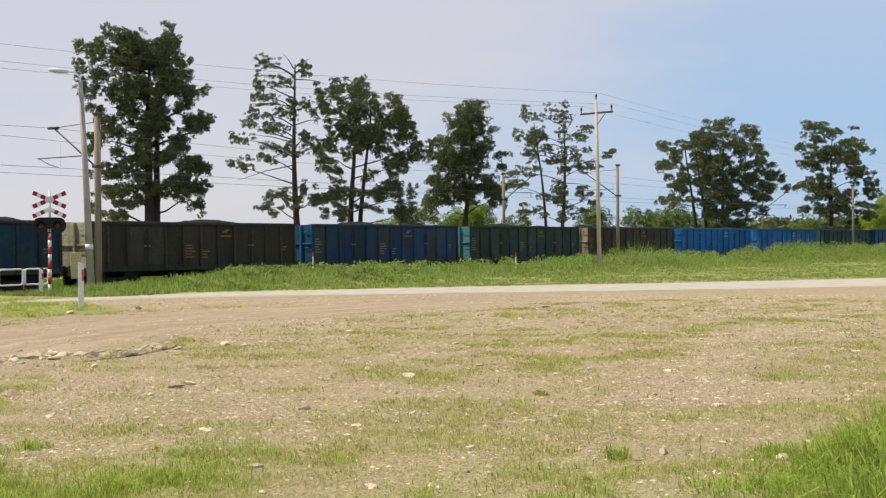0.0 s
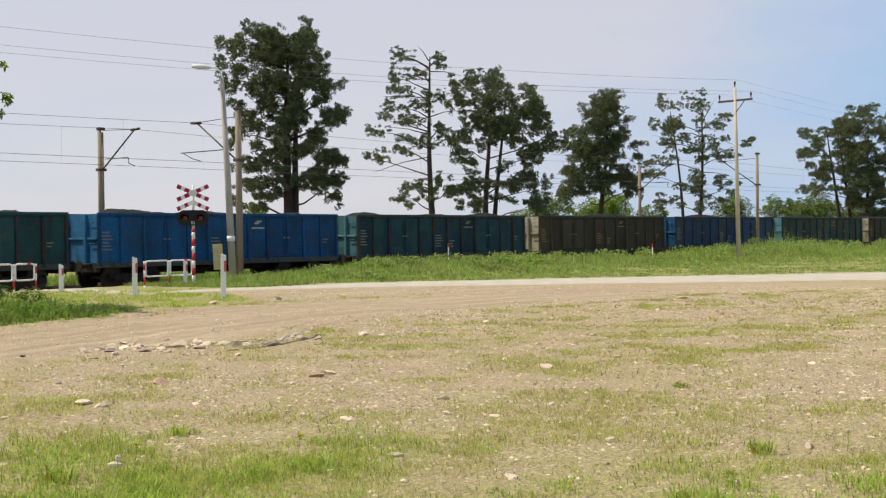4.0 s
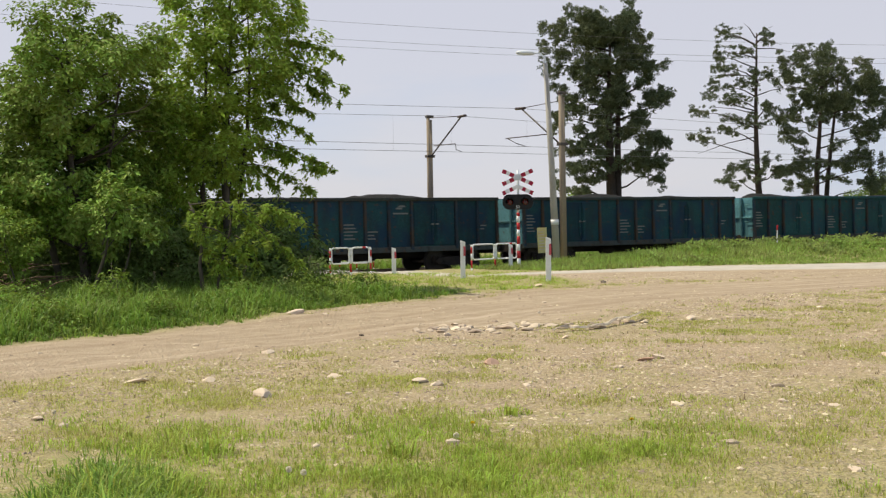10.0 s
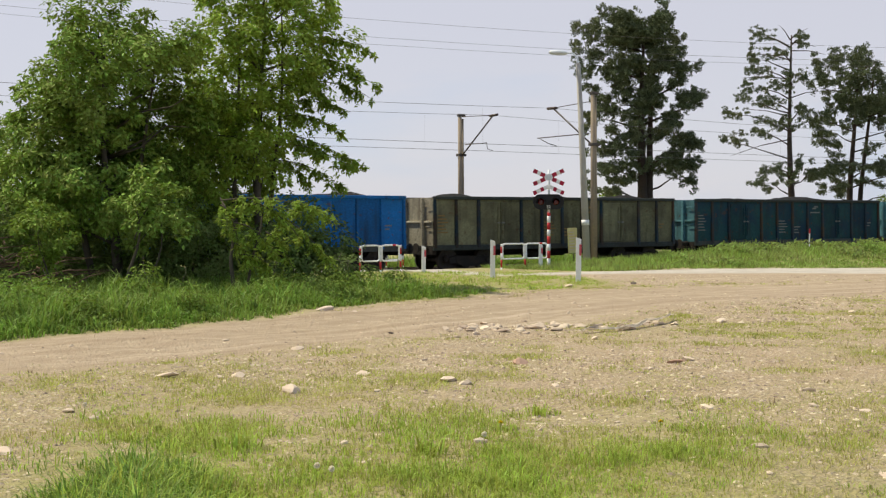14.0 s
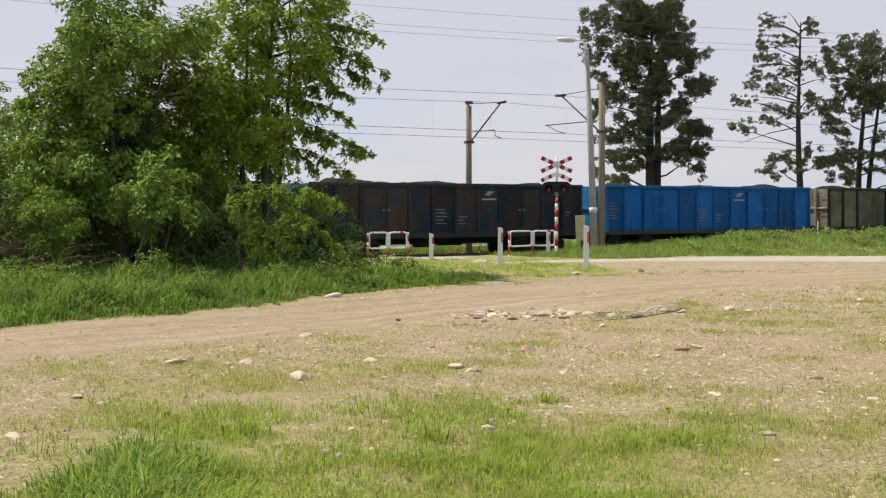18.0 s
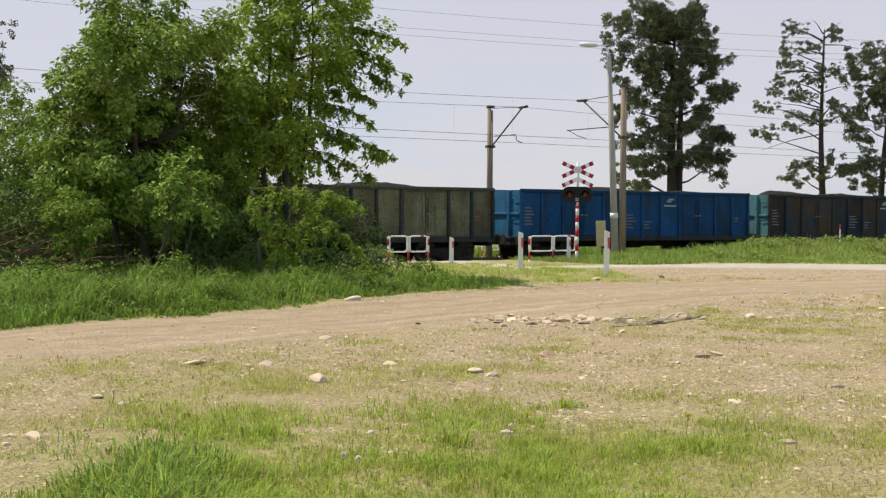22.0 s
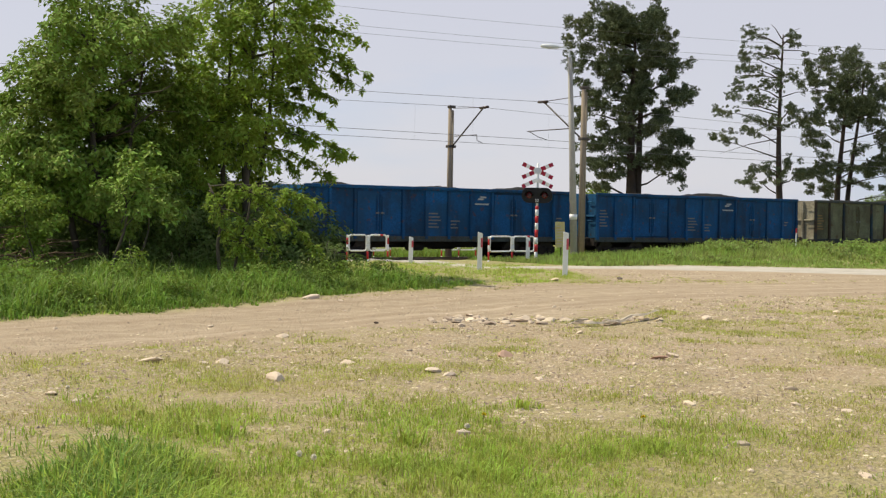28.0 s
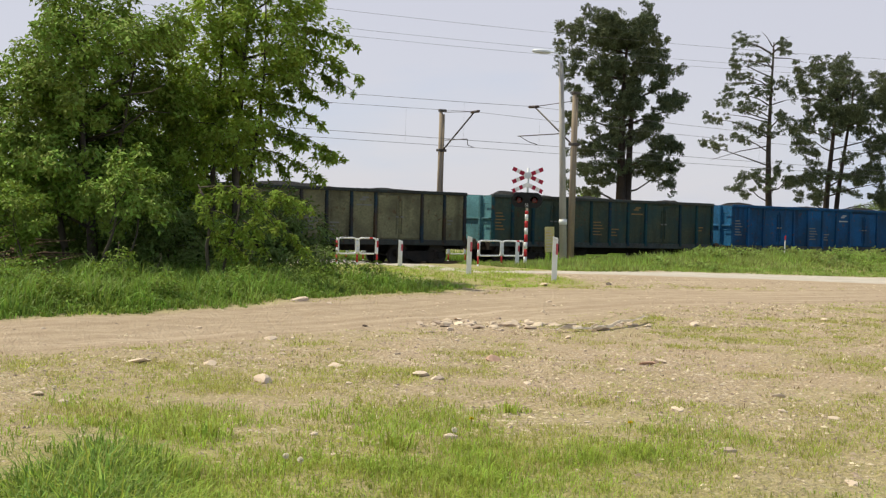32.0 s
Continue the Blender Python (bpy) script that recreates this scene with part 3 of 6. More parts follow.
    for x, out in ((0.0, -1), (BODY, 1)):
        part("headstock", box(bmesh.new(), *sorted((x, x - out * 0.18)), -1.25, 1.25, SILL - 0.28, SILL + 0.02, 0.015), GRIME, w)
        for y in (-0.88, 0.88):
            bm = bmesh.new()
            tube(bm, [(x, y, SILL - 0.03), (x + out * 0.42, y, SILL - 0.03)], [0.11, 0.09], 10)
            tube(bm, [(x + out * 0.42, y, SILL - 0.03), (x + out * 0.5, y, SILL - 0.03), (x + out * 0.535, y, SILL - 0.03)], [0.12, 0.21, 0.20], 12)
            part("buffer", bm, GRIME, w)
        bm = bmesh.new()
        tube(bm, [(x, 0, SILL - 0.05), (x + out * 0.35, 0, SILL - 0.12), (x + out * 0.62, 0, SILL - 0.1)], 0.05, 6)
        part("coupling", bm, GRIME, w)
    for x in (1.92, BODY - 1.92):
        bogie = part("bogie", box(bmesh.new(), x - 0.3, x + 0.3, -0.95, 0.95, 0.38, 0.62, 0.03), GRIME, w)
        for sgn in (-1, 1):
            bm = bmesh.new()
            prof = [(-1.2, 0.55), (-1.15, 0.40), (-0.55, 0.32), (-0.35, 0.22), (0.35, 0.22), (0.55, 0.32), (1.15, 0.40), (1.2, 0.55), (0.6, 0.62), (-0.6, 0.62)]
            a = [bm.verts.new((x + px, sgn * 0.96, pz)) for px, pz in prof]
            b = [bm.verts.new((x + px, sgn * 1.08, pz)) for px, pz in prof]
            bm.faces.new(a)
            bm.faces.new(b[::-1])
            for i in range(10):
                bm.faces.new((a[i], b[i], b[(i + 1) % 10], a[(i + 1) % 10]))
            for ax in (-0.9, 0.9):
                tube(bm, [(x + ax, sgn * 1.0, 0.46), (x + ax, sgn * 1.14, 0.46)], 0.14, 10)
                tube(bm, [(x + ax - 0.24, sgn * 1.02, 0.42), (x + ax - 0.24, sgn * 1.02, 0.66)], 0.07, 8)
                tube(bm, [(x + ax + 0.24, sgn * 1.02, 0.42), (x + ax + 0.24, sgn * 1.02, 0.66)], 0.07, 8)
            bmesh.ops.recalc_face_normals(bm, faces=bm.faces)
            part("side_frame", bm, GRIME, bogie)
        for ax in (-0.9, 0.9):
            bm = bmesh.new()
            tube(bm, [(0, -0.9, 0), (0, 0.9, 0)], 0.08, 8)
            for sgn in (-1, 1):
                tube(bm, [(0, sgn * 0.70, 0), (0, sgn * 0.72, 0), (0, sgn * 0.735, 0), (0, sgn * 0.84, 0)], [0.49, 0.49, 0.46, 0.455], 20)
                for q in range(3):
                    d = Vector((math.cos(q * 2.094), 0, math.sin(q * 2.094)))
                    box(bm, *sorted((d.x * 0.25 - 0.05, d.x * 0.25 + 0.05)), *sorted((sgn * 0.84, sgn * 0.86)), d.z * 0.25 - 0.05, d.z * 0.25 + 0.05)
            wheels = part("wheelset", bm, WHEEL_STEEL, bogie)
            wheels.matrix_parent_inverse = Matrix.Translation((x + ax, 0, 0.46))
    part("brake_cylinder", tube(bmesh.new(), [(5.0, -0.6, 0.66), (5.7, -0.6, 0.66)], 0.18, 10), GRIME, w)
    part("air_tank", tube(bmesh.new(), [(6.8, 0.5, 0.70), (8.0, 0.5, 0.70)], 0.2, 10), GRIME, w)
    # stencilled data blocks and a plain emblem, near side
    for x, z, n_, wid in ((5.13 * BAY, SILL + 0.42, 5, 0.62), (6.12 * BAY, SILL + 0.40, 3, 0.5), (0.2 * BAY, SILL + 0.55, 6, 0.55), (11.15 * BAY, SILL + 0.7, 2, 0.3)):
        for k in range(n_):
            ln = wid * (0.55 + 0.45 * ((k * 37 + n_ * 11) % 10) / 10)
            part("stencil_line", box(bmesh.new(), x, x + ln, -1.336, -1.331, z + 0.13 * k, z + 0.13 * k + 0.05), MARKING, w, "pale unreadable stencilled line")
    bm = bmesh.new()
    box(bm, 7.2 * BAY, 7.85 * BAY, -1.336, -1.331, RIM - 0.64, RIM - 0.58)
    box(bm, 7.34 * BAY, 7.60 * BAY, -1.336, -1.331, RIM - 0.45, RIM - 0.38)
    box(bm, 7.44 * BAY, 7.72 * BAY, -1.336, -1.331, RIM - 0.37, RIM - 0.30)
    part("emblem", bm, MARKING, w, "plain pale operator emblem")
    heap = part("coal_load", coal_heap(0.3), COAL, w, "heaped black coal")
    return w


COLOURS = [(9, "olive"), (8, "blue"), (7, "blue"), (6, "teal"), (5, "bright"), (4, "bright"), (3, "dark_olive"), (2, "green"), (1, "dark_blue"), (0, "dark_olive"),
           (-1, "sea"), (-2, "blue"), (-3, "teal"), (-4, "sea"), (-5, "sea"), (-6, "olive"), (-7, "bright"), (-8, "rust"), (-9, "blue"), (-10, "moss"),
           (-11, "blue"), (-12, "blue"), (-13, "green"), (-14, "olive"), (-15, "blue"), (-16, "olive"), (-17, "teal")]
WORDS = {"blue": "blue", "bright": "bright blue", "dark_blue": "faded dark blue", "teal": "dull teal", "sea": "teal and blue", "green": "grey-green",
         "olive": "olive-brown", "dark_olive": "dark olive-brown", "moss": "mossy grey-green", "rust": "dark rust-stained"}
PAINTED = ("side_wall", "side_panel", "end_wall", "rib", "top_rim", "sill_beam", "side_post", "door", "latch_bar")


def train_at(t):
    """How far along the track the train's mark has come."""
    return 36.72 + 5.43 * t + 0.0062 * t * t


def wagon_pose(k, t):
    s = train_at(t) + PITCH * k
    x0, y0, _ = track(s + 1.92)
    x1, y1, _ = track(s + BODY - 1.92)
    h = math.atan2(y1 - y0, x1 - x0)
    return pose(x0 - 1.92 * math.cos(h), y0 - 1.92 * math.sin(h), RAIL, 0, 0, math.degrees(h))


TRAIN = []


def build_train():
    first = wagon()
    heaps = []
    for seed in (0.3, 1.7, 2.9, 4.4):
        ob = part("coal_load", coal_heap(seed), COAL)
        heaps.append(ob.data)
        bpy.data.objects.remove(ob)
    for i, (k, colour) in enumerate(COLOURS):
        w = first if i == 0 else copy_thing(first, wagon_pose(k, 0))
        TRAIN.append((k, w))
    for i, (k, w) in enumerate(TRAIN):
        colour = COLOURS[i][1]
        tagged(w, "%s open steel wagon, weathered, heaped with coal" % WORDS[colour])
        w.matrix_basis = wagon_pose(k, 0)
        for o in w.children_recursive:
            if o.name.split(".")[0] in PAINTED:
                o.material_slots[0].link = "OBJECT"
                o.material_slots[0].material = SUNLIT_END_PAINT[END_OF.get(colour, "brown")] if o.name.startswith(("end_wall", "rib")) else FRAME_PAINT if o.name.startswith("sill_beam") or (o.name.startswith("top_rim") and colour not in ("blue", "bright", "dark_blue", "teal")) else PAINT[{"green": "sea", "olive": "rust", "moss": "rust", "teal": "rust", "sea": "rust"}.get(colour, colour)] if o.name.startswith("side_post") else PAINT[colour]
            elif o.name.startswith(("stencil_line", "emblem")):
                o.material_slots[0].link = "OBJECT"
                o.material_slots[0].material = OCHRE if colour in ("olive", "moss", "rust", "dark_olive", "green") and not (colour == "rust" and o.name.startswith("emblem")) and (i + len(o.name)) % 3 else PALE_MARK if colour in ("bright", "blue", "rust") and o.name.startswith("emblem") else MARKING
            elif o.name.startswith("coal_load"):
                o.data = heaps[(i * 3 + i // 4) % 4]


build_train()


# ---- two tracks ----
RAIL_STEEL = material("rail_steel", (0.16, 0.12, 0.10), rough=0.45, metal=0.7, spread=0.3, grain=12)
SLEEPER = material("concrete_sleeper", (0.22, 0.20, 0.18), spread=0.3, grain=12, per_object=0.15)


def build_tracks():
    for centre in (1.4, 5.6):
        t = thing("railway_track", "rusty rails on concrete sleepers in dark ballast", "railway track", kind="structure", group="double track")
        for g in (-0.755, 0.755):
            bm = bmesh.new()
            rings = []
            for s in range(-70, 216, 2):
                x, y, h = track(float(s), centre + g)
                nx, ny = -math.sin(radians(h)), math.cos(radians(h))
                rings.append([bm.verts.new((x + nx * o, y + ny * o, RAIL - d)) for o, d in
                              ((-0.036, 0.0), (0.036, 0.0), (0.036, 0.035), (0.01, 0.06), (0.01, 0.13), (0.07, 0.15), (-0.07, 0.15), (-0.01, 0.13), (-0.01, 0.06), (-0.036, 0.035))])
            for a, b in zip(rings, rings[1:]):
                for i in range(10):
                    bm.faces.new((a[i], a[(i + 1) % 10], b[(i + 1) % 10], b[i]))
            bmesh.ops.recalc_face_normals(bm, faces=bm.faces)
            part("rail", bm, RAIL_STEEL, t)
        bm = box(bmesh.new(), -0.13, 0.13, -1.25, 1.25, -0.16, 0.0, 0.02)
        me = bpy.data.meshes.new("sleeper")
        bm.to_mesh(me)
        bm.free()
        me.materials.append(SLEEPER)
        for i in range(95):
            x, y, h = track(8 + i * 0.62, centre)
            sl = new("sleeper", me)
            sl.parent = t
            sl.matrix_basis = pose(x, y, RAIL - 0.15, 0, 0, h)


build_tracks()

# ---- the crossing's furniture, poles and wires ----
WHITE = material("white_road_paint", (0.84, 0.85, 0.87), rough=0.55, spread=0.08, grain=25, patch=3, other=(0.6, 0.58, 0.55), other_amount=0.3)
RED = material("red_road_paint", (0.52, 0.03, 0.035), rough=0.5, spread=0.2, grain=25, patch=3)
FADED_RED = material("faded_red_reflector", (0.55, 0.07, 0.10), rough=0.5, spread=0.25, grain=25, patch=6, other=(0.6, 0.25, 0.27), other_amount=0.6)
CRIMSON = material("crimson_sign_sheeting", (0.36, 0.015, 0.05), rough=0.4, spread=0.12, grain=20)
BLACK = material("black_signal_enamel", (0.012, 0.012, 0.014), rough=0.4, spread=0.3, grain=20)
LENS = material("dark_red_lens", (0.09, 0.005, 0.008), rough=0.25, spread=0.1, grain=5, spec=0.6)
CONCRETE = material("grey_concrete", (0.42, 0.40, 0.37), rough=0.9, spread=0.18, grain=14, patch=1.2, other=(0.3, 0.28, 0.25), other_amount=0.5, bump=0.4)
MAST = material("buff_concrete", (0.30, 0.245, 0.185), rough=0.9, spread=0.22, grain=12, patch=1.0, other=(0.25, 0.2, 0.15), other_amount=0.5)
STEEL = material("dark_galvanised_steel", (0.10, 0.085, 0.08), rough=0.6, metal=0.4, spread=0.3, grain=18)
WIRE = material("weathered_copper_wire", (0.17, 0.165, 0.165), rough=0.6, metal=0.3, spread=0.2, grain=3)
TIMBER = material("weathered_timber", (0.56, 0.49, 0.41), rough=0.9, spread=0.3, grain=10, patch=1.5)
PLATE = material("faded_yellow_green_board", (0.56, 0.53, 0.26), rough=0.6, spread=0.15, grain=14, patch=3, other=(0.55, 0.36, 0.12), other_amount=0.7)
PORCELAIN = material("brown_insulator", (0.07, 0.045, 0.038), rough=0.3, spread=0.2, grain=10)
LUMEN = material("pale_lamp_housing", (0.66, 0.70, 0.76), rough=0.4, spread=0.1, grain=10)


def facing(x, y):
    """Degrees of turn that point a thing's -y side at the viewer's lane."""
    return -math.degrees(math.atan2(x, y))


def barrier(x0, y0, x1, y1, label):
    """A low tube barrier of two framed bays between three banded legs."""
    length = math.hypot(x1 - x0, y1 - y0)
    b = thing("tube_barrier", label, "barrier", pose(x0, y0, gz1(x0, y0) - 0.02, 0, 0, math.degrees(math.atan2(y1 - y0, x1 - x0))), "barriers at the crossing")
    h, low, r = 0.94, 0.40, 0.033
    for k in range(3):
        x = length * k / 2
        for z0, z1, m in ((-0.1, 0.1, WHITE), (0.1, low - 0.02, RED), (low - 0.02, h * 0.66, WHITE), (h * 0.66, h * 0.9, RED if k != 1 else WHITE), (h * 0.9, h, WHITE)):
            part("leg_band", tube(bmesh.new(), [(x, 0, z0), (x, 0, z1)], r * 1.05, 8), m, b)
    for k in range(2):
        a, c = length * k / 2 + 0.06, length * (k + 1) / 2 - 0.06
        e = 0.09
        loop = []
        for cx, cz, t0 in ((c - e, h - e, 0), (a + e, h - e, 90), (a + e, low + e, 180), (c - e, low + e, 270)):
            loop += [(cx + e * math.cos(radians(t0 + q)), 0, cz + e * math.sin(radians(t0 + q))) for q in (0, 30, 60, 90)]
        part("frame", tube(bmesh.new(), loop + loop[:1], r * 0.9, 8, cap=False), WHITE, b)
        for u in (0.3, 0.7):
            x = a + (c - a) * u
            part("red_band", tube(bmesh.new(), [(x - 0.07, 0, h), (x + 0.07, 0, h)], r * 0.98, 8), RED if u > 0.5 and k == 1 else WHITE, b)
    return b


def guide_post(x, y, h, turn, label):
    """A flat white marker post with a slanted head and a red mark."""
    p = thing("guide_post", label, "marker post", pose(x, y, gz1(x, y) - 0.03, 0, 0.6, turn), "white marker posts of the road")
    bm = bmesh.new()
    a = [bm.verts.new(v) for v in ((-0.075, -0.05, 0), (0.075, -0.05, 0), (0.06, 0.06, 0), (-0.06, 0.06, 0))]
    c = [bm.verts.new(v) for v in ((-0.075, -0.05, h), (0.075, -0.05, h - 0.05), (0.06, 0.06, h - 0.07), (-0.06, 0.06, h - 0.02))]
    for i in range(4):
        bm.faces.new((a[i], a[(i + 1) % 4], c[(i + 1) % 4], c[i]))
    bm.faces.new(a[::-1])
    bm.faces.new(c)
    bmesh.ops.bevel(bm, geom=bm.edges[:], offset=0.01, segments=1, affect="EDGES")
    part("post", bm, WHITE, p)
    part("red_mark", box(bmesh.new(), 0.018, 0.079, -0.056, 0.02, h * 0.60, h * 0.84, 0.004), FADED_RED, p)
    return p


def slat(bm, x0, z0, x1, z1, w, y0, y1):
    """A flat bar from one point to another in the upright plane."""
    d = Vector((x1 - x0, 0, z1 - z0)).normalized()
    n_ = Vector((-d.z, 0, d.x)) * w / 2
    ring = [Vector((x0, 0, z0)) + n_, Vector((x1, 0, z1)) + n_, Vector((x1, 0, z1)) - n_, Vector((x0, 0, z0)) - n_]
    a = [bm.verts.new((v.x, y0, v.z)) for v in ring]
    c = [bm.verts.new((v.x, y1, v.z)) for v in ring]
    bm.faces.new(a)
    bm.faces.new(c[::-1])
    for i in range(4):
        bm.faces.new((a[i], c[i], c[(i + 1) % 4], a[(i + 1) % 4]))
    bmesh.ops.recalc_face_normals(bm, faces=bm.faces)
    return bm


def crossing_signal():
    x, y = -13.90, 45.45
    s = thing("crossing_signal", "red and white crossing signal with double crossbuck and two dark lamps", "railway signal", pose(x, y, gz1(x, y) + 0.05, 0, 0.3, facing(x, y) - 6))
    n_ = 0
    z = 0.0
    for z1 in (0.30, 0.58, 0.83, 1.12, 1.36, 1.62, 1.86, 1.98):
        part("post_band", tube(bmesh.new(), [(0, 0, z), (0, 0, z1)], 0.062, 12), (WHITE, RED)[n_ % 2], s)
        z, n_ = z1, n_ + 1
    part("post_top", tube(bmesh.new(), [(0, 0.02, 1.98), (0, 0.02, 3.56)], 0.045, 10), LUMEN, s)
    part("base", box(bmesh.new(), -0.2, 0.2, -0.2, 0.2, -0.15, 0.04, 0.03), CONCRETE, s)
    # two lamps on a rounded dark board
    bm = bmesh.new()
    ring = []
    for cx, t0 in ((0.33, -90), (-0.33, 90)):
        ring += [(cx + 0.24 * math.cos(radians(t0 + q)), 0.28 * math.sin(radians(t0 + q))) for q in range(0, 181, 20)]
    a = [bm.verts.new((p, -0.10, 2.38 + q)) for p, q in ring]
    c = [bm.verts.new((p, -0.06, 2.38 + q)) for p, q in ring]
    bm.faces.new(a)
    bm.faces.new(c[::-1])
    for i in range(len(a)):
        bm.faces.new((a[i], c[i], c[(i + 1) % len(a)], a[(i + 1) % len(a)]))
    bmesh.ops.recalc_face_normals(bm, faces=bm.faces)
    board = part("lamp_board", bm, BLACK, s)
    for cx in (-0.28, 0.28):
        lamp = part("lamp", tube(bmesh.new(), [(cx, -0.10, 2.38), (cx, -0.115, 2.38), (cx, -0.13, 2.38)], [0.115, 0.115, 0.06], 16), LENS, board, "dark red lamp lens")
        bm = bmesh.new()
        rows = []
        for yy, r in ((-0.10, 0.14), (-0.34, 0.15)):
            rows.append([bm.verts.new((cx + r * math.cos(radians(q)), yy, 2.38 + r * math.sin(radians(q)))) for q in range(-20, 201, 20)])
        for i in range(len(rows[0]) - 1):
            bm.faces.new((rows[0][i], rows[0][i + 1], rows[1][i + 1], rows[1][i]))
        part("hood", bm, BLACK, board)
    part("signal_plate", box(bmesh.new(), -0.09, 0.09, -0.115, -0.10, 2.14, 2.26), BLACK, board)
    txt = bpy.data.curves.new("signal_code", "FONT")
    txt.body, txt.size, txt.extrude, txt.align_x = "52", 0.15, 0.002, "CENTER"
    t = new("signal_code", txt)
    t.data.materials.append(WHITE)
    t.parent = board
    t.matrix_basis = pose(0, -0.119, 2.15, 90, 0, 0)
    # crossbuck above, a half crossbuck below
    def arm(name, x0, z0, x1, z1, y0):
        a_ = part(name, slat(bmesh.new(), x0, z0, x1, z1, 0.145, y0 - 0.015, y0), WHITE, s)
        for u0, u1 in ((0.0, 0.2), (0.48, 0.68)) if name != "crossbuck_arm" else ((0.0, 0.13), (0.24, 0.38), (0.62, 0.76), (0.87, 1.0)):
            f = lambda u: (x0 + (x1 - x0) * u, z0 + (z1 - z0) * u)
            part("red_stripe", slat(bmesh.new(), *f(u0), *f(u1), 0.15, y0 - 0.021, y0 - 0.0165), CRIMSON, a_)
    arm("crossbuck_arm", -0.56, 3.53, 0.56, 3.03, -0.06)
    arm("crossbuck_arm", -0.56, 3.03, 0.56, 3.53, -0.085)
    arm("lower_arm", -0.56, 2.69, 0.0, 2.95, -0.06)
    arm("lower_arm", 0.56, 2.69, 0.0, 2.95, -0.085)
    part("hub_plate", tube(bmesh.new(), [(0, -0.115, 3.28), (0, -0.125, 3.28)], 0.125, 8), LUMEN, s)


def lamp_post():
    x, y = -13.22, 48.3
    z = gz1(x, y)
    p = thing("street_lamp", "tall tapered grey concrete street lamp with pale luminaire", "street lamp", pose(x, y, z, 0, 0, facing(x, y)))
    part("pole", tube(bmesh.new(), [(0, 0, -0.1), (-0.15, 0, 4.0), (-0.32, 0, 7.75)], [0.15, 0.12, 0.085], 14), CONCRETE, p)
    part("arm", tube(bmesh.new(), [(-0.32, 0, 7.6), (-0.34, 0, 7.95), (-0.5, 0, 8.13), (-0.85, 0, 8.17)], 0.035, 8), LUMEN, p)
    bm = bmesh.new()
    tube(bm, [(-0.72, 0, 8.13), (-0.82, 0, 8.15), (-1.1, 0, 8.18), (-1.38, 0, 8.2), (-1.46, 0, 8.2)], [0.05, 0.1, 0.13, 0.1, 0.03], 12)
    bmesh.ops.scale(bm, vec=(1, 1.1, 0.75), verts=bm.verts, space=Matrix.Translation((0, 0, -8.17)))
    part("luminaire", bm, LUMEN, p)
    part("sticker", tube(bmesh.new(), [(-0.055, -0.002, 1.5), (-0.06, -0.002, 1.7)], 0.152, 14), WHITE, p)
    part("footing", box(bmesh.new(), -0.7, 0.7, -0.5, 0.5, -0.1, 0.06, 0.03), CONCRETE, p)


def catenary_mast(s, u_out, reach, top, label, flip):
    """A mast beside the track with its bracket; reach: metres from mast to the wire, over the track."""
    x, y, h = track(s, u_out)
    m = thing("catenary_mast", label, "overhead line mast", pose(x, y, gz1(x, y) - 0.05, 0, 0, h), "masts of the overhead line")
    base = gz1(x, y) - 0.05
    part("pole", tube(bmesh.new(), [(-0.06, 0, 0), (-0.06, 0, top - base)], [0.115, 0.085], 10), MAST, m)
    part("twin_pole", tube(bmesh.new(), [(0.12, 0.05, 0), (0.12, 0.05, top - base - 0.15)], [0.075, 0.06], 10), MAST, m)
    part("cap", box(bmesh.new(), -0.17, 0.2, -0.1, 0.1, top - base - 0.05, top - base + 0.07, 0.02), STEEL, m)
    e = flip * reach
    k = flip
    part("collar", box(bmesh.new(), -0.2, 0.22, -0.13, 0.13, 4.72 - base, 4.84 - base, 0.01), STEEL, m)
    part("strut", tube(bmesh.new(), [(0, k * 0.15, 4.8 - base), (0, e * 0.98, 6.42 - base)], 0.035, 8), STEEL, m)
    part("insulator", tube(bmesh.new(), [(0, e * 0.9, 6.44 - base), (0, e * 1.13, 6.46 - base)], 0.06, 8), PORCELAIN, m)
    part("tie", tube(bmesh.new(), [(0, k * 0.15, 6.55 - base if top > 6.6 else top - base - 0.1), (0, e * 0.95, 6.46 - base)], 0.016, 6), STEEL, m)
    part("registration_arm", tube(bmesh.new(), [(0, k * 0.3, 5.25 - base), (-0.6, e * 1.12, 5.18 - base)], 0.022, 6), STEEL, m)
    part("steady_arm", tube(bmesh.new(), [(-0.55, e * 1.1, 5.18 - base), (-0.3, e * 0.98, 4.95 - base), (0.1, e * 0.95, 4.85 - base)], 0.016, 6), STEEL, m)


def overhead_line(out):
    """Messenger and contact wires of one track, with droppers, spanning mast to mast."""
    masts = [-53.6, -8.8, 36.2, 81.0, 126.6, 172.0]
    w = thing("overhead_line", "thin dark overhead contact and messenger wires with droppers", "overhead wires", kind="structure", group="overhead line")
    for a, c in zip(masts, masts[1:]):
        pm, pc = [], []
        for i in range(13):
            f = i / 12
            s = a + (c - a) * f
            x0, y0, _ = track(a, out)
            x1, y1, _ = track(c, out)
            x, y = x0 + (x1 - x0) * f, y0 + (y1 - y0) * f
            sag = 4 * f * (1 - f)
            pm.append((x, y, 6.45 - 0.3 * sag))
            pc.append((x, y, 4.84 - 0.05 * sag))
        part("messenger_wire", tube(bmesh.new(), pm, 0.008, 5), WIRE, w)
        part("contact_wire", tube(bmesh.new(), pc, 0.009, 5), WIRE, w)
        for i in (1, 3, 5, 7, 9, 11):
            part("dropper", tube(bmesh.new(), [pm[i], pc[i]], 0.003, 4), WIRE, w)


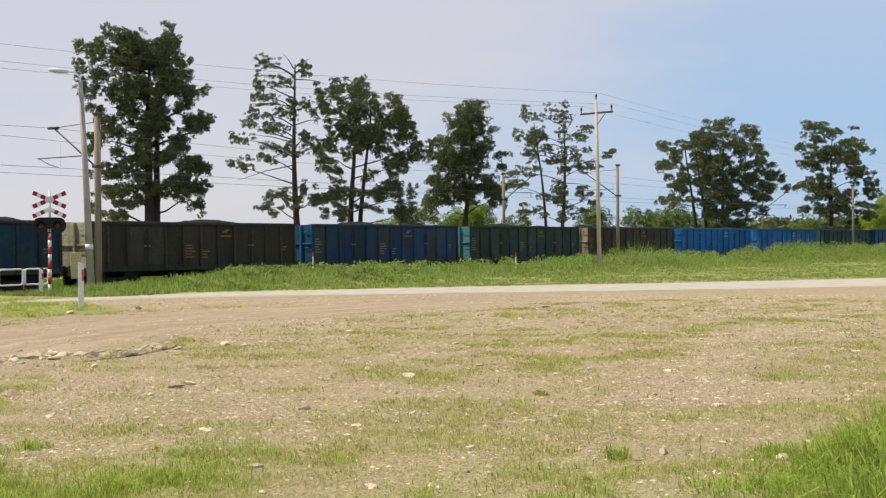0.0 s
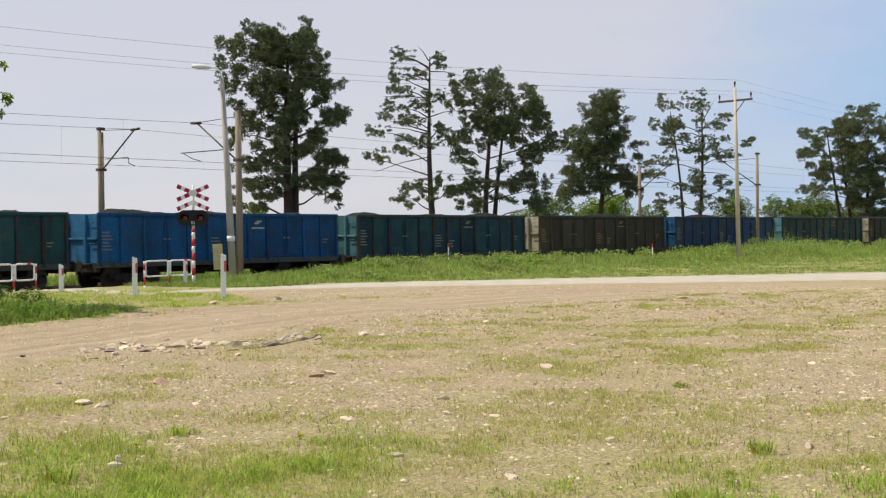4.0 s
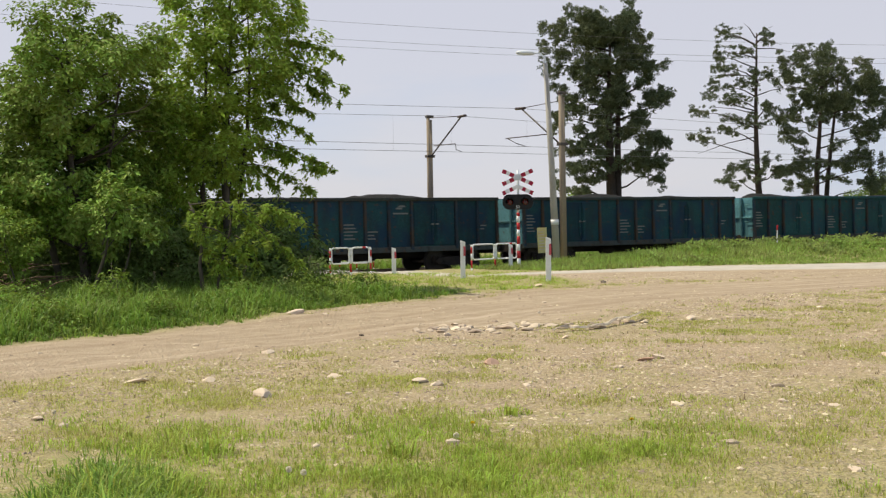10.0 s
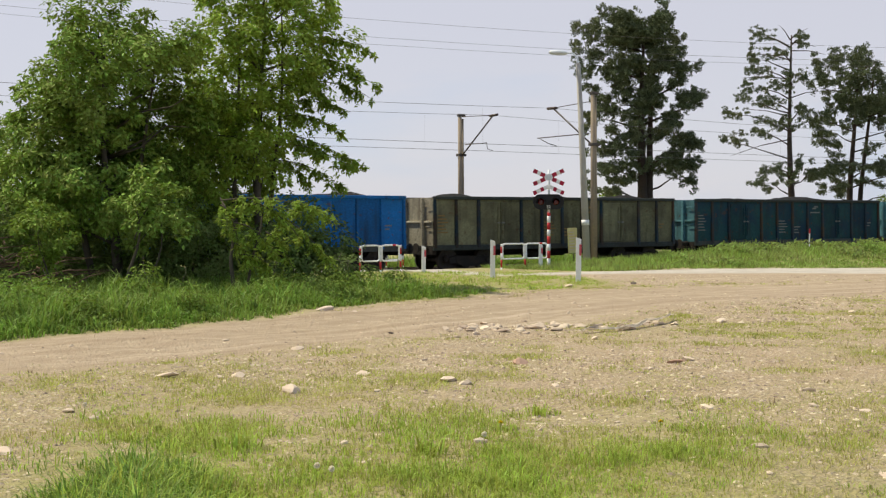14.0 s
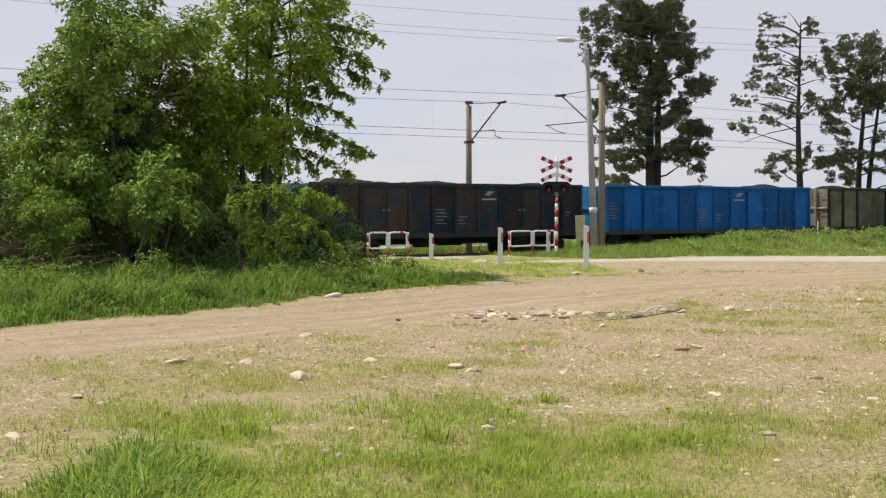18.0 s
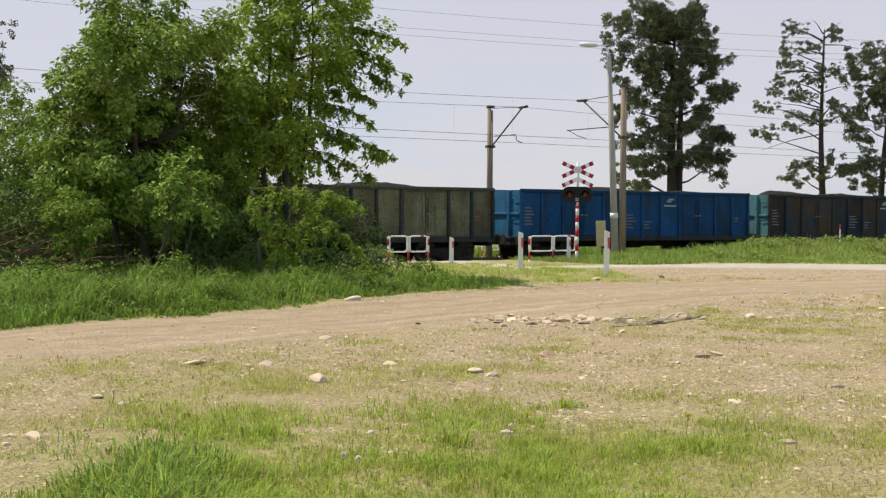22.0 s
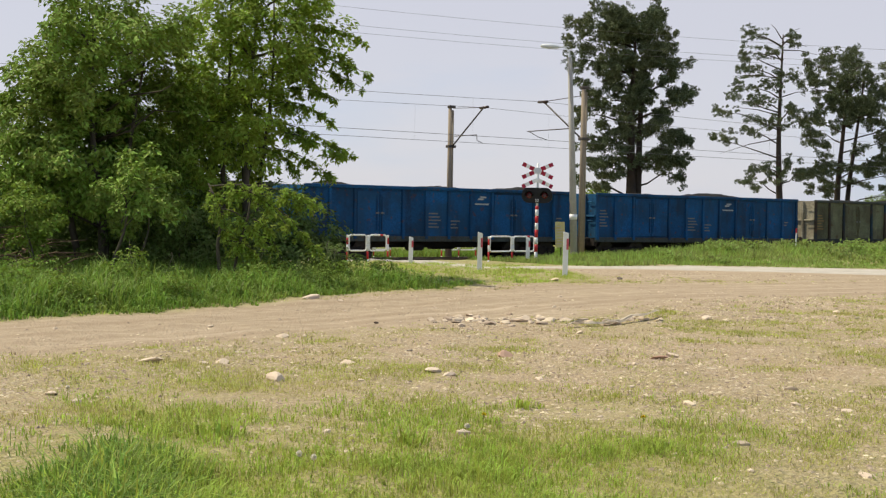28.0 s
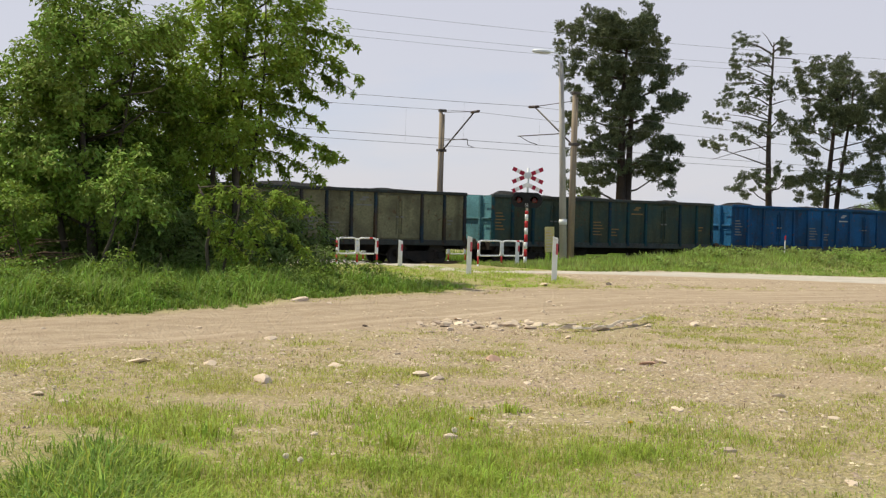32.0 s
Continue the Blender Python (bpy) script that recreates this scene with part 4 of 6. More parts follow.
def power_pole(x, y, lean):
    z = gz1(x, y)
    p = thing("power_pole", "tall weathered wooden power pole with a crossarm and insulators", "utility pole", pose(x, y, z - 0.1, 0, lean, -35), "poles of the power line")
    part("pole", tube(bmesh.new(), [(0, 0, 0), (0, 0, 5), (0, 0, 9.35 - z)], [0.125, 0.10, 0.07], 12), TIMBER, p)
    part("crossarm", box(bmesh.new(), -1.0, 1.0, -0.045, 0.045, 8.65 - z, 8.75 - z, 0.01), STEEL, p)
    for xx, zz in ((-0.92, 8.75), (0.92, 8.75), (0, 9.4)):
        ins = part("insulator", tube(bmesh.new(), [(xx, 0, zz - z), (xx, 0, zz - z + 0.14), (xx, 0, zz - z + 0.2), (xx, 0, zz - z + 0.32)], [0.02, 0.035, 0.06, 0.04], 10), PORCELAIN, p)
    part("brace", tube(bmesh.new(), [(0.55, -0.05, 8.62 - z), (0.08, -0.05, 8.1 - z)], 0.025, 6), STEEL, p)
    return p


def power_line():
    w = thing("power_line", "three sagging dark power wires between wooden poles", "overhead wires", kind="structure")
    ends = [(-39.4, 33.2), (8.45, 69.5), (58.0, 152.0)]
    off = Vector((math.cos(radians(-35)), math.sin(radians(-35)), 0))
    for (ax, ay), (bx, by) in zip(ends, ends[1:]):
        for o, zz in ((-0.92, 9.0), (0.92, 9.0), (0, 9.68)):
            path = []
            rise, sag = ((1.4 if o == 0 else 1.15), 0.9) if ax < 0 else (0.0, 0.5)
            for i in range(17):
                f = i / 16
                path.append((ax + (bx - ax) * f + off.x * o, ay + (by - ay) * f + off.y * o, zz + rise * (1 - f) - sag * 4 * f * (1 - f)))
            part("wire", tube(bmesh.new(), path, 0.006 if ax < 0 else 0.004, 5), WIRE, w)


def notice_board():
    x, y = -13.42, 47.1
    b = thing("notice_board", "faded yellow-green notice board on a thin steel post", "sign", pose(x, y, gz1(x, y) - 0.05, 0, -2, facing(x, y)))
    part("post", tube(bmesh.new(), [(0.02, 0.02, 0), (0.02, 0.02, 1.4)], 0.025, 8), STEEL, b)
    plate = part("plate", box(bmesh.new(), -0.18, 0.18, -0.02, 0.0, 0.5, 1.46, 0.006), PLATE, b)
    bm = bmesh.new()
    for k in range(7):
        box(bm, -0.13, 0.05 + 0.08 * ((k * 5) % 3) / 2, -0.0245, -0.0215, 0.62 + 0.11 * k, 0.655 + 0.11 * k)
    part("faded_text", bm, TIMBER, plate, "unreadable faded text bars")


def stake(x, y, h, label):
    p = thing("marker_stake", label, "stake", pose(x, y, gz1(x, y) - 0.05, 0, 1.5, 20))
    part("shaft", box(bmesh.new(), -0.022, 0.022, -0.02, 0.02, 0, h * 0.8, 0.005), WHITE, p)
    part("red_head", box(bmesh.new(), -0.026, 0.026, -0.024, 0.024, h * 0.8, h, 0.006), RED, p)


def build_crossing():
    barrier(-18.87, 39.75, -18.0, 41.2, "low red and white tube barrier, slightly tilted, beside the crossing")
    barrier(-15.1, 43.6, -14.02, 45.75, "low red and white tube barrier in front of the crossing signal")
    barrier(-25.2, 54.2, -24.2, 55.8, "low white tube barrier beyond the tracks")
    barrier(-22.3, 57.6, -21.2, 59.4, "low white tube barrier beyond the tracks")
    guide_post(-9.53, 33.8, 1.24, facing(-9.5, 33.8), "white roadside marker post with a red mark, beside the lane")
    guide_post(-12.84, 36.2, 1.17, facing(-12.8, 36.2), "white roadside marker post with a red mark")
    guide_post(-16.8, 40.4, 0.95, facing(-16.8, 40.4), "white roadside marker post with a red mark")
    guide_post(-14.12, 45.15, 0.95, facing(-14.1, 45), "white roadside marker post with a red mark")
    crossing_signal()
    lamp_post()
    notice_board()
    stake(-5.55, 54.7, 0.95, "thin white survey stake with a red head in the grass")
    stake(3.6, 64.0, 1.0, "thin pale stake in the tall grass")
    for s in (36.2, 81.0, 126.6):
        catenary_mast(s, -1.2, 2.6, 6.85, "buff concrete twin mast with a steel bracket, on the near side", 1)
        catenary_mast(s, 8.1, 2.5, 6.62, "buff concrete twin mast with a steel bracket, beyond the tracks", -1)
    overhead_line(1.4)
    overhead_line(5.6)
    power_pole(8.45, 69.5, -0.8)
    power_pole(58.0, 152.0, 0.0)
    power_pole(-39.4, 33.2, 0.0)
    power_line()
    # the crossing's deck between and beside the rails
    d = thing("crossing_deck", "grey concrete crossing deck between the rails", "level crossing", kind="structure")
    for o, wdt in ((-0.1, 1.1), (1.4, 1.3), (3.5, 2.3), (5.6, 1.3), (7.1, 1.1)):
        for k in range(5):
            x, y, h = track(25.6 + k * 1.1, o)
            ob = part("deck_slab", box(bmesh.new(), -0.53, 0.53, -wdt / 2, wdt / 2, -0.2, -0.02, 0.015), CONCRETE, d)
            ob.matrix_basis = pose(x, y, RAIL, 0, 0, h)


build_crossing()

# ---- trees ----
NEEDLES = material("dark_pine_needles", (0.10, 0.128, 0.062), rough=0.7, spread=0.4, grain=2.0, patch=0.45, other=(0.165, 0.175, 0.078), other_amount=0.6, bump=0,
                   per_island=0.2, sheen_through=0.06)
PINE_BARK = material("pine_bark", (0.065, 0.052, 0.043), rough=0.95, spread=0.4, grain=9, patch=1.0, other=(0.11, 0.07, 0.05), other_amount=0.6, bump=0.8, distance=0.03)
BARK = material("grey_brown_bark", (0.10, 0.085, 0.065), rough=0.95, spread=0.4, grain=10, patch=1.2, bump=0.8, distance=0.02)
DEADWOOD = material("dead_brown_wood", (0.15, 0.095, 0.065), rough=0.95, spread=0.35, grain=10, patch=1.5, bump=0.6, distance=0.01, per_object=0.3)
LEAF = material("fresh_maple_leaf", (0.30, 0.40, 0.062), rough=0.6, spec=0.14, spread=0.3, grain=3, patch=0.5, other=(0.20, 0.29, 0.05), other_amount=0.7, bump=0, per_island=0.35, sheen_through=0.5)
# dark leaf; in the undergrowth its colour also stands in for shade
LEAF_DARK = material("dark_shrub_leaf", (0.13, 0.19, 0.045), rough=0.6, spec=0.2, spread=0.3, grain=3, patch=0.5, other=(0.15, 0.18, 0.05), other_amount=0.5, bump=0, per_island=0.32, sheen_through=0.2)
LEAF_PLUM = material("deep_green_plum_leaf", (0.225, 0.325, 0.055), rough=0.6, spec=0.14, spread=0.3, grain=3, patch=0.5, other=(0.22, 0.25, 0.06), other_amount=0.5, bump=0, per_island=0.4, sheen_through=0.17)
FAR_LEAF = material("dull_far_foliage", (0.105, 0.14, 0.065), rough=0.8, spread=0.3, grain=0.3, patch=0.05, other=(0.15, 0.18, 0.08), bump=0, per_island=0.25, sheen_through=0.2)
LEAF_PALE = material("pale_shrub_leaf", (0.20, 0.285, 0.046), rough=0.6, spec=0.14, spread=0.3, grain=2, patch=0.4, other=(0.13, 0.19, 0.04), other_amount=0.6, bump=0, per_island=0.35, sheen_through=0.3)


def blades(roots, dirs, length, width, rng, kite=0.45):
    """Kite-shaped cards: a root, a tip along dirs, and two side points. Returns vertices and quads."""
    n_ = len(roots)
    side_ = np.cross(dirs, rng.normal(size=(n_, 3)))
    side_ /= np.linalg.norm(side_, axis=1, keepdims=True) + 1e-9
    L, W = np.reshape(length, (-1, 1)) * np.ones((n_, 1)), np.reshape(width, (-1, 1)) * np.ones((n_, 1))
    mid = roots + dirs * L * kite
    v = np.stack([roots, mid + side_ * W / 2, roots + dirs * L, mid - side_ * W / 2], 1).reshape(-1, 3)
    return v, np.arange(4 * n_).reshape(-1, 4)


def needles(roots, dirs, face, length, width):
    """Three-cornered needle sprigs, brush-like and blunt, turned towards face. Returns vertices and triangles."""
    n_ = len(roots)
    side_ = np.cross(dirs, face)
    side_ /= np.linalg.norm(side_, axis=1, keepdims=True) + 1e-9
    w = side_ * np.reshape(width, (-1, 1)) / 2
    end = roots + dirs * np.reshape(length, (-1, 1))
    v = np.stack([roots, end - w, end + w], 1).reshape(-1, 3)
    return v, np.arange(3 * n_).reshape(-1, 3)


def leaves(roots, dirs, face, length, width):
    """Single leaves, lightly folded along the midrib, lying along dirs and facing face. Returns vertices and quads."""
    d = unit(dirs - face * np.sum(dirs * face, 1, keepdims=True))
    across = np.cross(face, d)
    L, W = np.reshape(length, (-1, 1)), np.reshape(width, (-1, 1))
    mid = roots + d * L * 0.45 + face * W * 0.16
    v = np.stack([roots, mid + across * W / 2, roots + d * L - face * L * 0.06, mid - across * W / 2], 1).reshape(-1, 3)
    return v, np.arange(4 * len(roots)).reshape(-1, 4)


def unit(v):
    return v / (np.linalg.norm(v, axis=1, keepdims=True) + 1e-9)


def crown_points(pads, clumps, per_clump, spread, rng, depth=0.75, inner=0.5, flat=0.5, layers=2):
    """Points in small clumps over the pads, which lie in the tree's x, z with their own depth along y; and the ways out of the pads."""
    pts, outs = [], []
    wide = max(abs(p[0]) + p[2] for p in pads)
    for dx, z, rx, rz, *deep_ in pads:
        n_ = max(3, int(clumps * math.pi * rx * rz))
        room = depth * math.sqrt(max(0.1, 1 - (dx / (wide + 0.3)) ** 2)) * wide
        for q in range(layers):
            y0 = deep_[0] + 0.4 * q if deep_ else room * (-1 + 2 * (q + rng.uniform(0.1, 0.9)) / layers)
            d = unit(rng.normal(size=(n_, 3)))
            r = rng.uniform(inner, 1.1, size=(n_, 1)) ** 0.7
            c = np.array([[dx, y0, z]]) + d * r * np.array([[rx, min(rx, 1.6), rz]])
            c = np.repeat(c, per_clump, 0)
            pts.append(c + rng.normal(size=c.shape) * np.array([[spread, spread, spread * flat]]) * np.repeat(rng.uniform(0.6, 1.3, (n_, 1)), per_clump, 0))
            outs.append(np.repeat(d, per_clump, 0))
    return np.vstack(pts), np.vstack(outs)


def limb_paths(pads, trunk_x, rng, top):
    """Curved limbs from the trunk out to each pad."""
    paths = []
    for dx, z, rx, rz, *_ in pads:
        z0 = max(0.9, min(top * 0.97, z - 0.25 * abs(dx) - 0.3))
        for y1 in (rng.uniform(-1.2, 1.2),):
            a, c = Vector((trunk_x(z0), 0, z0)), Vector((dx + rng.uniform(-0.3, 0.3) * rx, y1, z + rng.uniform(-0.3, 0.2) * rz))
            m1 = a.lerp(c, 0.4) + Vector((0, rng.uniform(-0.15, 0.15), rng.uniform(-0.1, 0.25)))
            m2 = a.lerp(c, 0.75) + Vector((rng.uniform(-0.15, 0.15), 0, rng.uniform(0, 0.25)))
            paths.append((a, m1, m2, c))
    return paths


def pine(x, y, pads, height, girth, label, seed, stems=((0.0, 0.0),), tufts=48, bare=(), clumps=6.0, fill=0, puff=1.0):
    """A black pine: tapered trunk, bent limbs, and pads of needle tufts; stems: (base x, top x) of each stem."""
    rng = np.random.default_rng(seed)
    z = gz1(x, y)
    t = thing("pine_tree", label, "pine tree", pose(x, y, z - 0.1, 0, 0, facing(x, y)), "row of old pines")
    pads = [(a, b - z, c, d) for a, b, c, d in pads]
    for i, (b0, b1) in enumerate(stems):
        path, rad = [], []
        for k in range(9):
            f = k / 8
            path.append((b0 + (b1 - b0) * f + 0.12 * math.sin(f * 5 + seed), 0.1 * math.sin(f * 4 + seed * 2) + i * 0.3, height * f))
            rad.append(girth * (1 - 0.86 * f) * (1.25 if k == 0 else 1) * (1 if i == 0 else 0.8))
        part("trunk", tube(bmesh.new(), path, rad, 10), PINE_BARK, t)
    tx = lambda q: stems[0][0] + (stems[0][1] - stems[0][0]) * min(1, q / height)
    for path in limb_paths(pads, tx, rng, height):
        part("limb", tube(bmesh.new(), path, [girth * 0.2, girth * 0.14, girth * 0.09, girth * 0.03], 5), PINE_BARK, t)
    for dx, z0, ex, ez in bare:
        part("bare_branch", tube(bmesh.new(), [(tx(z0), 0, z0), ((tx(z0) + ex) / 2, 0.1, (z0 + ez) / 2 + 0.12), (ex, 0.2, ez)], [girth * 0.16, girth * 0.1, girth * 0.03], 5), PINE_BARK, t)
    # boughs: round puffs of needles, thick on the upper side of each pad, thin below
    c, away = [], []
    wide = max(abs(p[0]) + p[2] for p in pads)
    boughs = []
    for dx, pz, rx, rz in pads:
        for _ in range(7):
            boughs.append((dx + rng.uniform(-0.95, 0.95) * rx, pz + rng.uniform(-0.95, 0.95) * rz, rx * rng.uniform(0.25, 0.5), rz * rng.uniform(0.22, 0.45)))
    # inner boughs that fill the crown between the outer ones
    for _ in range(fill):
        a, b = (pads[int(i)] for i in rng.integers(0, len(pads), 2))
        q = rng.uniform(0.2, 0.8)
        if abs(a[1] - b[1]) < 3.5:
            boughs.append((a[0] * (1 - q) + b[0] * q, a[1] * (1 - q) + b[1] * q, rng.uniform(0.35, 0.7), rng.uniform(0.2, 0.35)))
    for dx, pz, rx, rz in boughs:
        n_ = max(4, int(1.4 * clumps * math.pi * rx * rz))
        room = 0.7 * math.sqrt(max(0.1, 1 - (dx / (wide + 0.3)) ** 2)) * wide
        for q in range(3):
            y0 = room * (-1 + 2 * (q + rng.uniform(0.1, 0.9)) / 3)
            d = unit(rng.normal(size=(n_, 3)))
            d[:, 2] = np.where(rng.uniform(0, 1, n_) < 0.72, np.abs(d[:, 2]), d[:, 2])
            c.append(np.array([[dx, y0, pz + rng.normal() * 0.12 * puff]]) + d * rng.uniform(0.25, 1.06, (n_, 1)) ** 0.6 * np.array([[rx, min(rx, 1.5), rz]]))
            away.append(d)
    c, away = np.vstack(c), np.vstack(away)
    n_, k = len(c), tufts
    size = rng.uniform(0.14, 0.29, n_) * puff
    d = unit(rng.normal(size=(n_ * k, 3)) + np.repeat(away, k, 0) * 0.35 + np.array([[0, 0, 0.3]]))
    big = np.repeat(size, k)
    root = np.repeat(c, k, 0) + d * (big * rng.uniform(0.1, 0.55, n_ * k))[:, None] * np.array([[1, 1, 0.8]])
    sprig = unit(d * 0.45 + rng.normal(size=d.shape) * 0.6)
    v, f = needles(root, sprig, unit(d + rng.normal(size=d.shape) * 0.25), big * rng.uniform(0.4, 0.62, n_ * k), big * rng.uniform(0.22, 0.38, n_ * k))
    tagged(sheet("crown", v, f, NEEDLES, t), kind="stuff")


def strands(arms, z, rng, t, per_m, k, size):
    """Arching arms, each (from, over, to) in across and height, with leaves that hang from side twigs. Returns vertices and quads."""
    vs, fs, total = [], [], 0
    for a, b, c in arms:
        y0, y1 = rng.uniform(-0.25, 0.25), rng.uniform(-0.7, 0.5)
        p0, p1, p2 = np.array([a[0], 0.0, a[1] - z]), np.array([b[0], y0, b[1] - z]), np.array([c[0], y1, c[1] - z])
        at_ = lambda w: p0 * (1 - w) ** 2 + 2 * p1 * w * (1 - w) + p2 * w ** 2
        part("limb", tube(bmesh.new(), [tuple(p) for p in at_(np.linspace(0, 1, 7)[:, None])], list(np.linspace(0.016, 0.004, 7)), 5), BARK, t)
        n_ = int(per_m * (np.linalg.norm(p1 - p0) + np.linalg.norm(p2 - p1)))
        w = rng.uniform(0.12, 1.0, (n_, 1))
        root = at_(w)
        out = unit(rng.normal(size=(n_, 3)) * np.array([[0.8, 0.9, 0.25]]) + (p2 - p1)[None] * 0.5)
        reach = rng.uniform(0.12, 0.32, n_) * (1.1 - 0.4 * w[:, 0])
        f = rng.uniform(0, 1, (n_ * k, 1))
        rr = np.repeat(reach, k)[:, None]
        leaf = np.repeat(root, k, 0) + np.repeat(out, k, 0) * rr * f - np.array([[0, 0, 1.0]]) * rr * f ** 2 * 0.9 + rng.normal(size=(n_ * k, 3)) * 0.025
        d = unit(np.repeat(out, k, 0) * 0.5 + rng.normal(size=leaf.shape) * 0.5 + np.array([[0, 0, -0.8]]))
        face = unit(np.array([[-0.25, -0.4, 0.7]]) + rng.normal(size=leaf.shape) * 0.45)
        ln = rng.uniform(size[0], size[1], n_ * k)
        v, fc = leaves(leaf, d, face, ln, ln * rng.uniform(0.32, 0.5, n_ * k))
        vs.append(v)
        fs.append(fc + total)
        total += len(v)
    return np.vstack(vs), np.vstack(fs)


def leafy(name, x, y, pads, height, girth, mat, label, category, seed, per_m2=9.0, cluster=22, size=(0.07, 0.13), stems=((0.0, 0.0),), droop=-0.25, depth=0.8, spray=0.24, twiggy=0.15, inner=0.35, arms=()):
    """A broad-leaved tree or shrub: forked stems, limbs, twigs and clusters of single leaves."""
    rng = np.random.default_rng(seed)
    z = gz1(x, y)
    t = thing(name, label, category, pose(x, y, z - 0.08, 0, 0, facing(x, y)))
    pads = [(a + rng.normal() * 0.12 * c, b - z + rng.normal() * 0.15 * d, c * rng.uniform(0.8, 1.15), d * rng.uniform(0.85, 1.2), *e) for a, b, c, d, *e in pads]
    for i, (b0, b1) in enumerate(stems):
        path, rad = [], []
        for k in range(8):
            f = k / 7
            path.append((b0 + (b1 - b0) * f + 0.1 * math.sin(f * 6 + seed + i), 0.15 * math.sin(f * 4 + seed * 2 + i) + 0.25 * i, height * f))
            rad.append(girth * (1 - 0.85 * f) * (1 if i == 0 else 0.7))
        part("trunk" if girth > 0.08 else "stem", tube(bmesh.new(), path, rad, 9), BARK, t)
    tx = lambda q: stems[0][0] + (stems[0][1] - stems[0][0]) * min(1, q / height)
    for path in limb_paths(pads, tx, rng, height):
        part("limb", tube(bmesh.new(), path, [girth * 0.3, girth * 0.2, girth * 0.12, girth * 0.04], 5), BARK, t)
    # sprays: twigs that run out of each pad and bend down, with leaves on both sides
    c, out = crown_points(pads, per_m2, 1, 0.05, rng, depth, inner, 0.5, 3)
    n_, k = len(c), cluster
    way = unit(out * np.array([[1, 1, 0.6]]) + rng.normal(size=out.shape) * 0.35 + np.array([[0, 0, 0.12]]))
    reach = rng.uniform(1.2, 2.6, n_) * spray
    q = rng.uniform(0, 1, (n_ * k, 1)) ** 0.8
    wr, rr = np.repeat(way, k, 0), np.repeat(reach, k)[:, None]
    root = np.repeat(c, k, 0) + wr * rr * (q - 0.25) + np.array([[0, 0, 1.0]]) * droop * rr * q ** 2 * 0.8
    fan = (0.08 + 0.26 * np.sin(np.clip(q * 1.1, 0, 1) * 3.0)) * rr
    root = root + rng.normal(size=root.shape) * fan * np.array([[0.55, 0.55, 0.22]])
    d = unit(rng.normal(size=root.shape) * np.array([[0.8, 0.8, 0.3]]) + wr * np.array([[0.8, 0.8, 0.4]]) + np.array([[0, 0, droop - 0.1]]))
    heart = np.array([[np.mean([p[0] for p in pads]), 0.0, 0.6 * np.mean([p[1] for p in pads])]])
    outward = unit(np.repeat(out, k, 0) * 0.5 + unit(root - heart) * 0.8 + np.array([[0, 0, 0.35]]))
    # round leafy heads: leaves over the outer side of each, facing out and up, some strung along a drooping twig
    e = unit(rng.normal(size=root.shape) + outward * 0.8)
    head = np.repeat(c, k, 0) + e * rr * 0.62 * rng.uniform(0.25, 1.0, (n_ * k, 1)) ** 0.5 * np.array([[1, 1, 0.8]])
    strung = rng.uniform(0, 1, (n_ * k, 1)) < twiggy
    root = np.where(strung, root, head)
    outward = unit(outward + e * 0.7)
    d = np.where(strung, d, unit(rng.normal(size=root.shape) + e * 0.4 + np.array([[0, 0, droop - 0.2]])))
    face = unit(outward * 0.75 + np.array([[0, 0, 0.35]]) + rng.normal(size=root.shape) * 0.42)
    ln = rng.uniform(size[0], size[1], n_ * k)
    v, f = leaves(root, d, face, ln, ln * rng.uniform(0.4, 0.6, n_ * k))
    if arms:
        va, fa = strands(arms, z, rng, t, 10, 26, size)
        v, f = np.vstack([v, va]), np.vstack([f, fa + len(v)])
    tagged(sheet("crown", v, f, mat, t), kind="stuff")


def hanging_shrub(x, y, arms, mat, label, seed):
    """A loose shrub of two thin stems and arching arms hung with leaves."""
    rng = np.random.default_rng(seed)
    z = gz1(x, y)
    t = thing("drooping_shrub", label, "shrub", pose(x, y, z - 0.06, 0, 0, facing(x, y)))
    part("stem", tube(bmesh.new(), [(-0.9, 0.1, 0), (-1.0, 0.1, 0.9), (-0.9, 0.0, 1.6), (-1.2, 0.0, 2.2)], [0.05, 0.04, 0.03, 0.015], 8), BARK, t)
    part("stem", tube(bmesh.new(), [(-0.7, 0.2, 0), (-0.6, 0.1, 0.8), (-0.4, 0.0, 1.5), (-0.3, 0.0, 2.1)], [0.04, 0.03, 0.02, 0.01], 8), BARK, t)
    v, f = strands(arms, z, rng, t, 9, 26, (0.08, 0.14))
    tagged(sheet("crown", v, f, mat, t), kind="stuff")


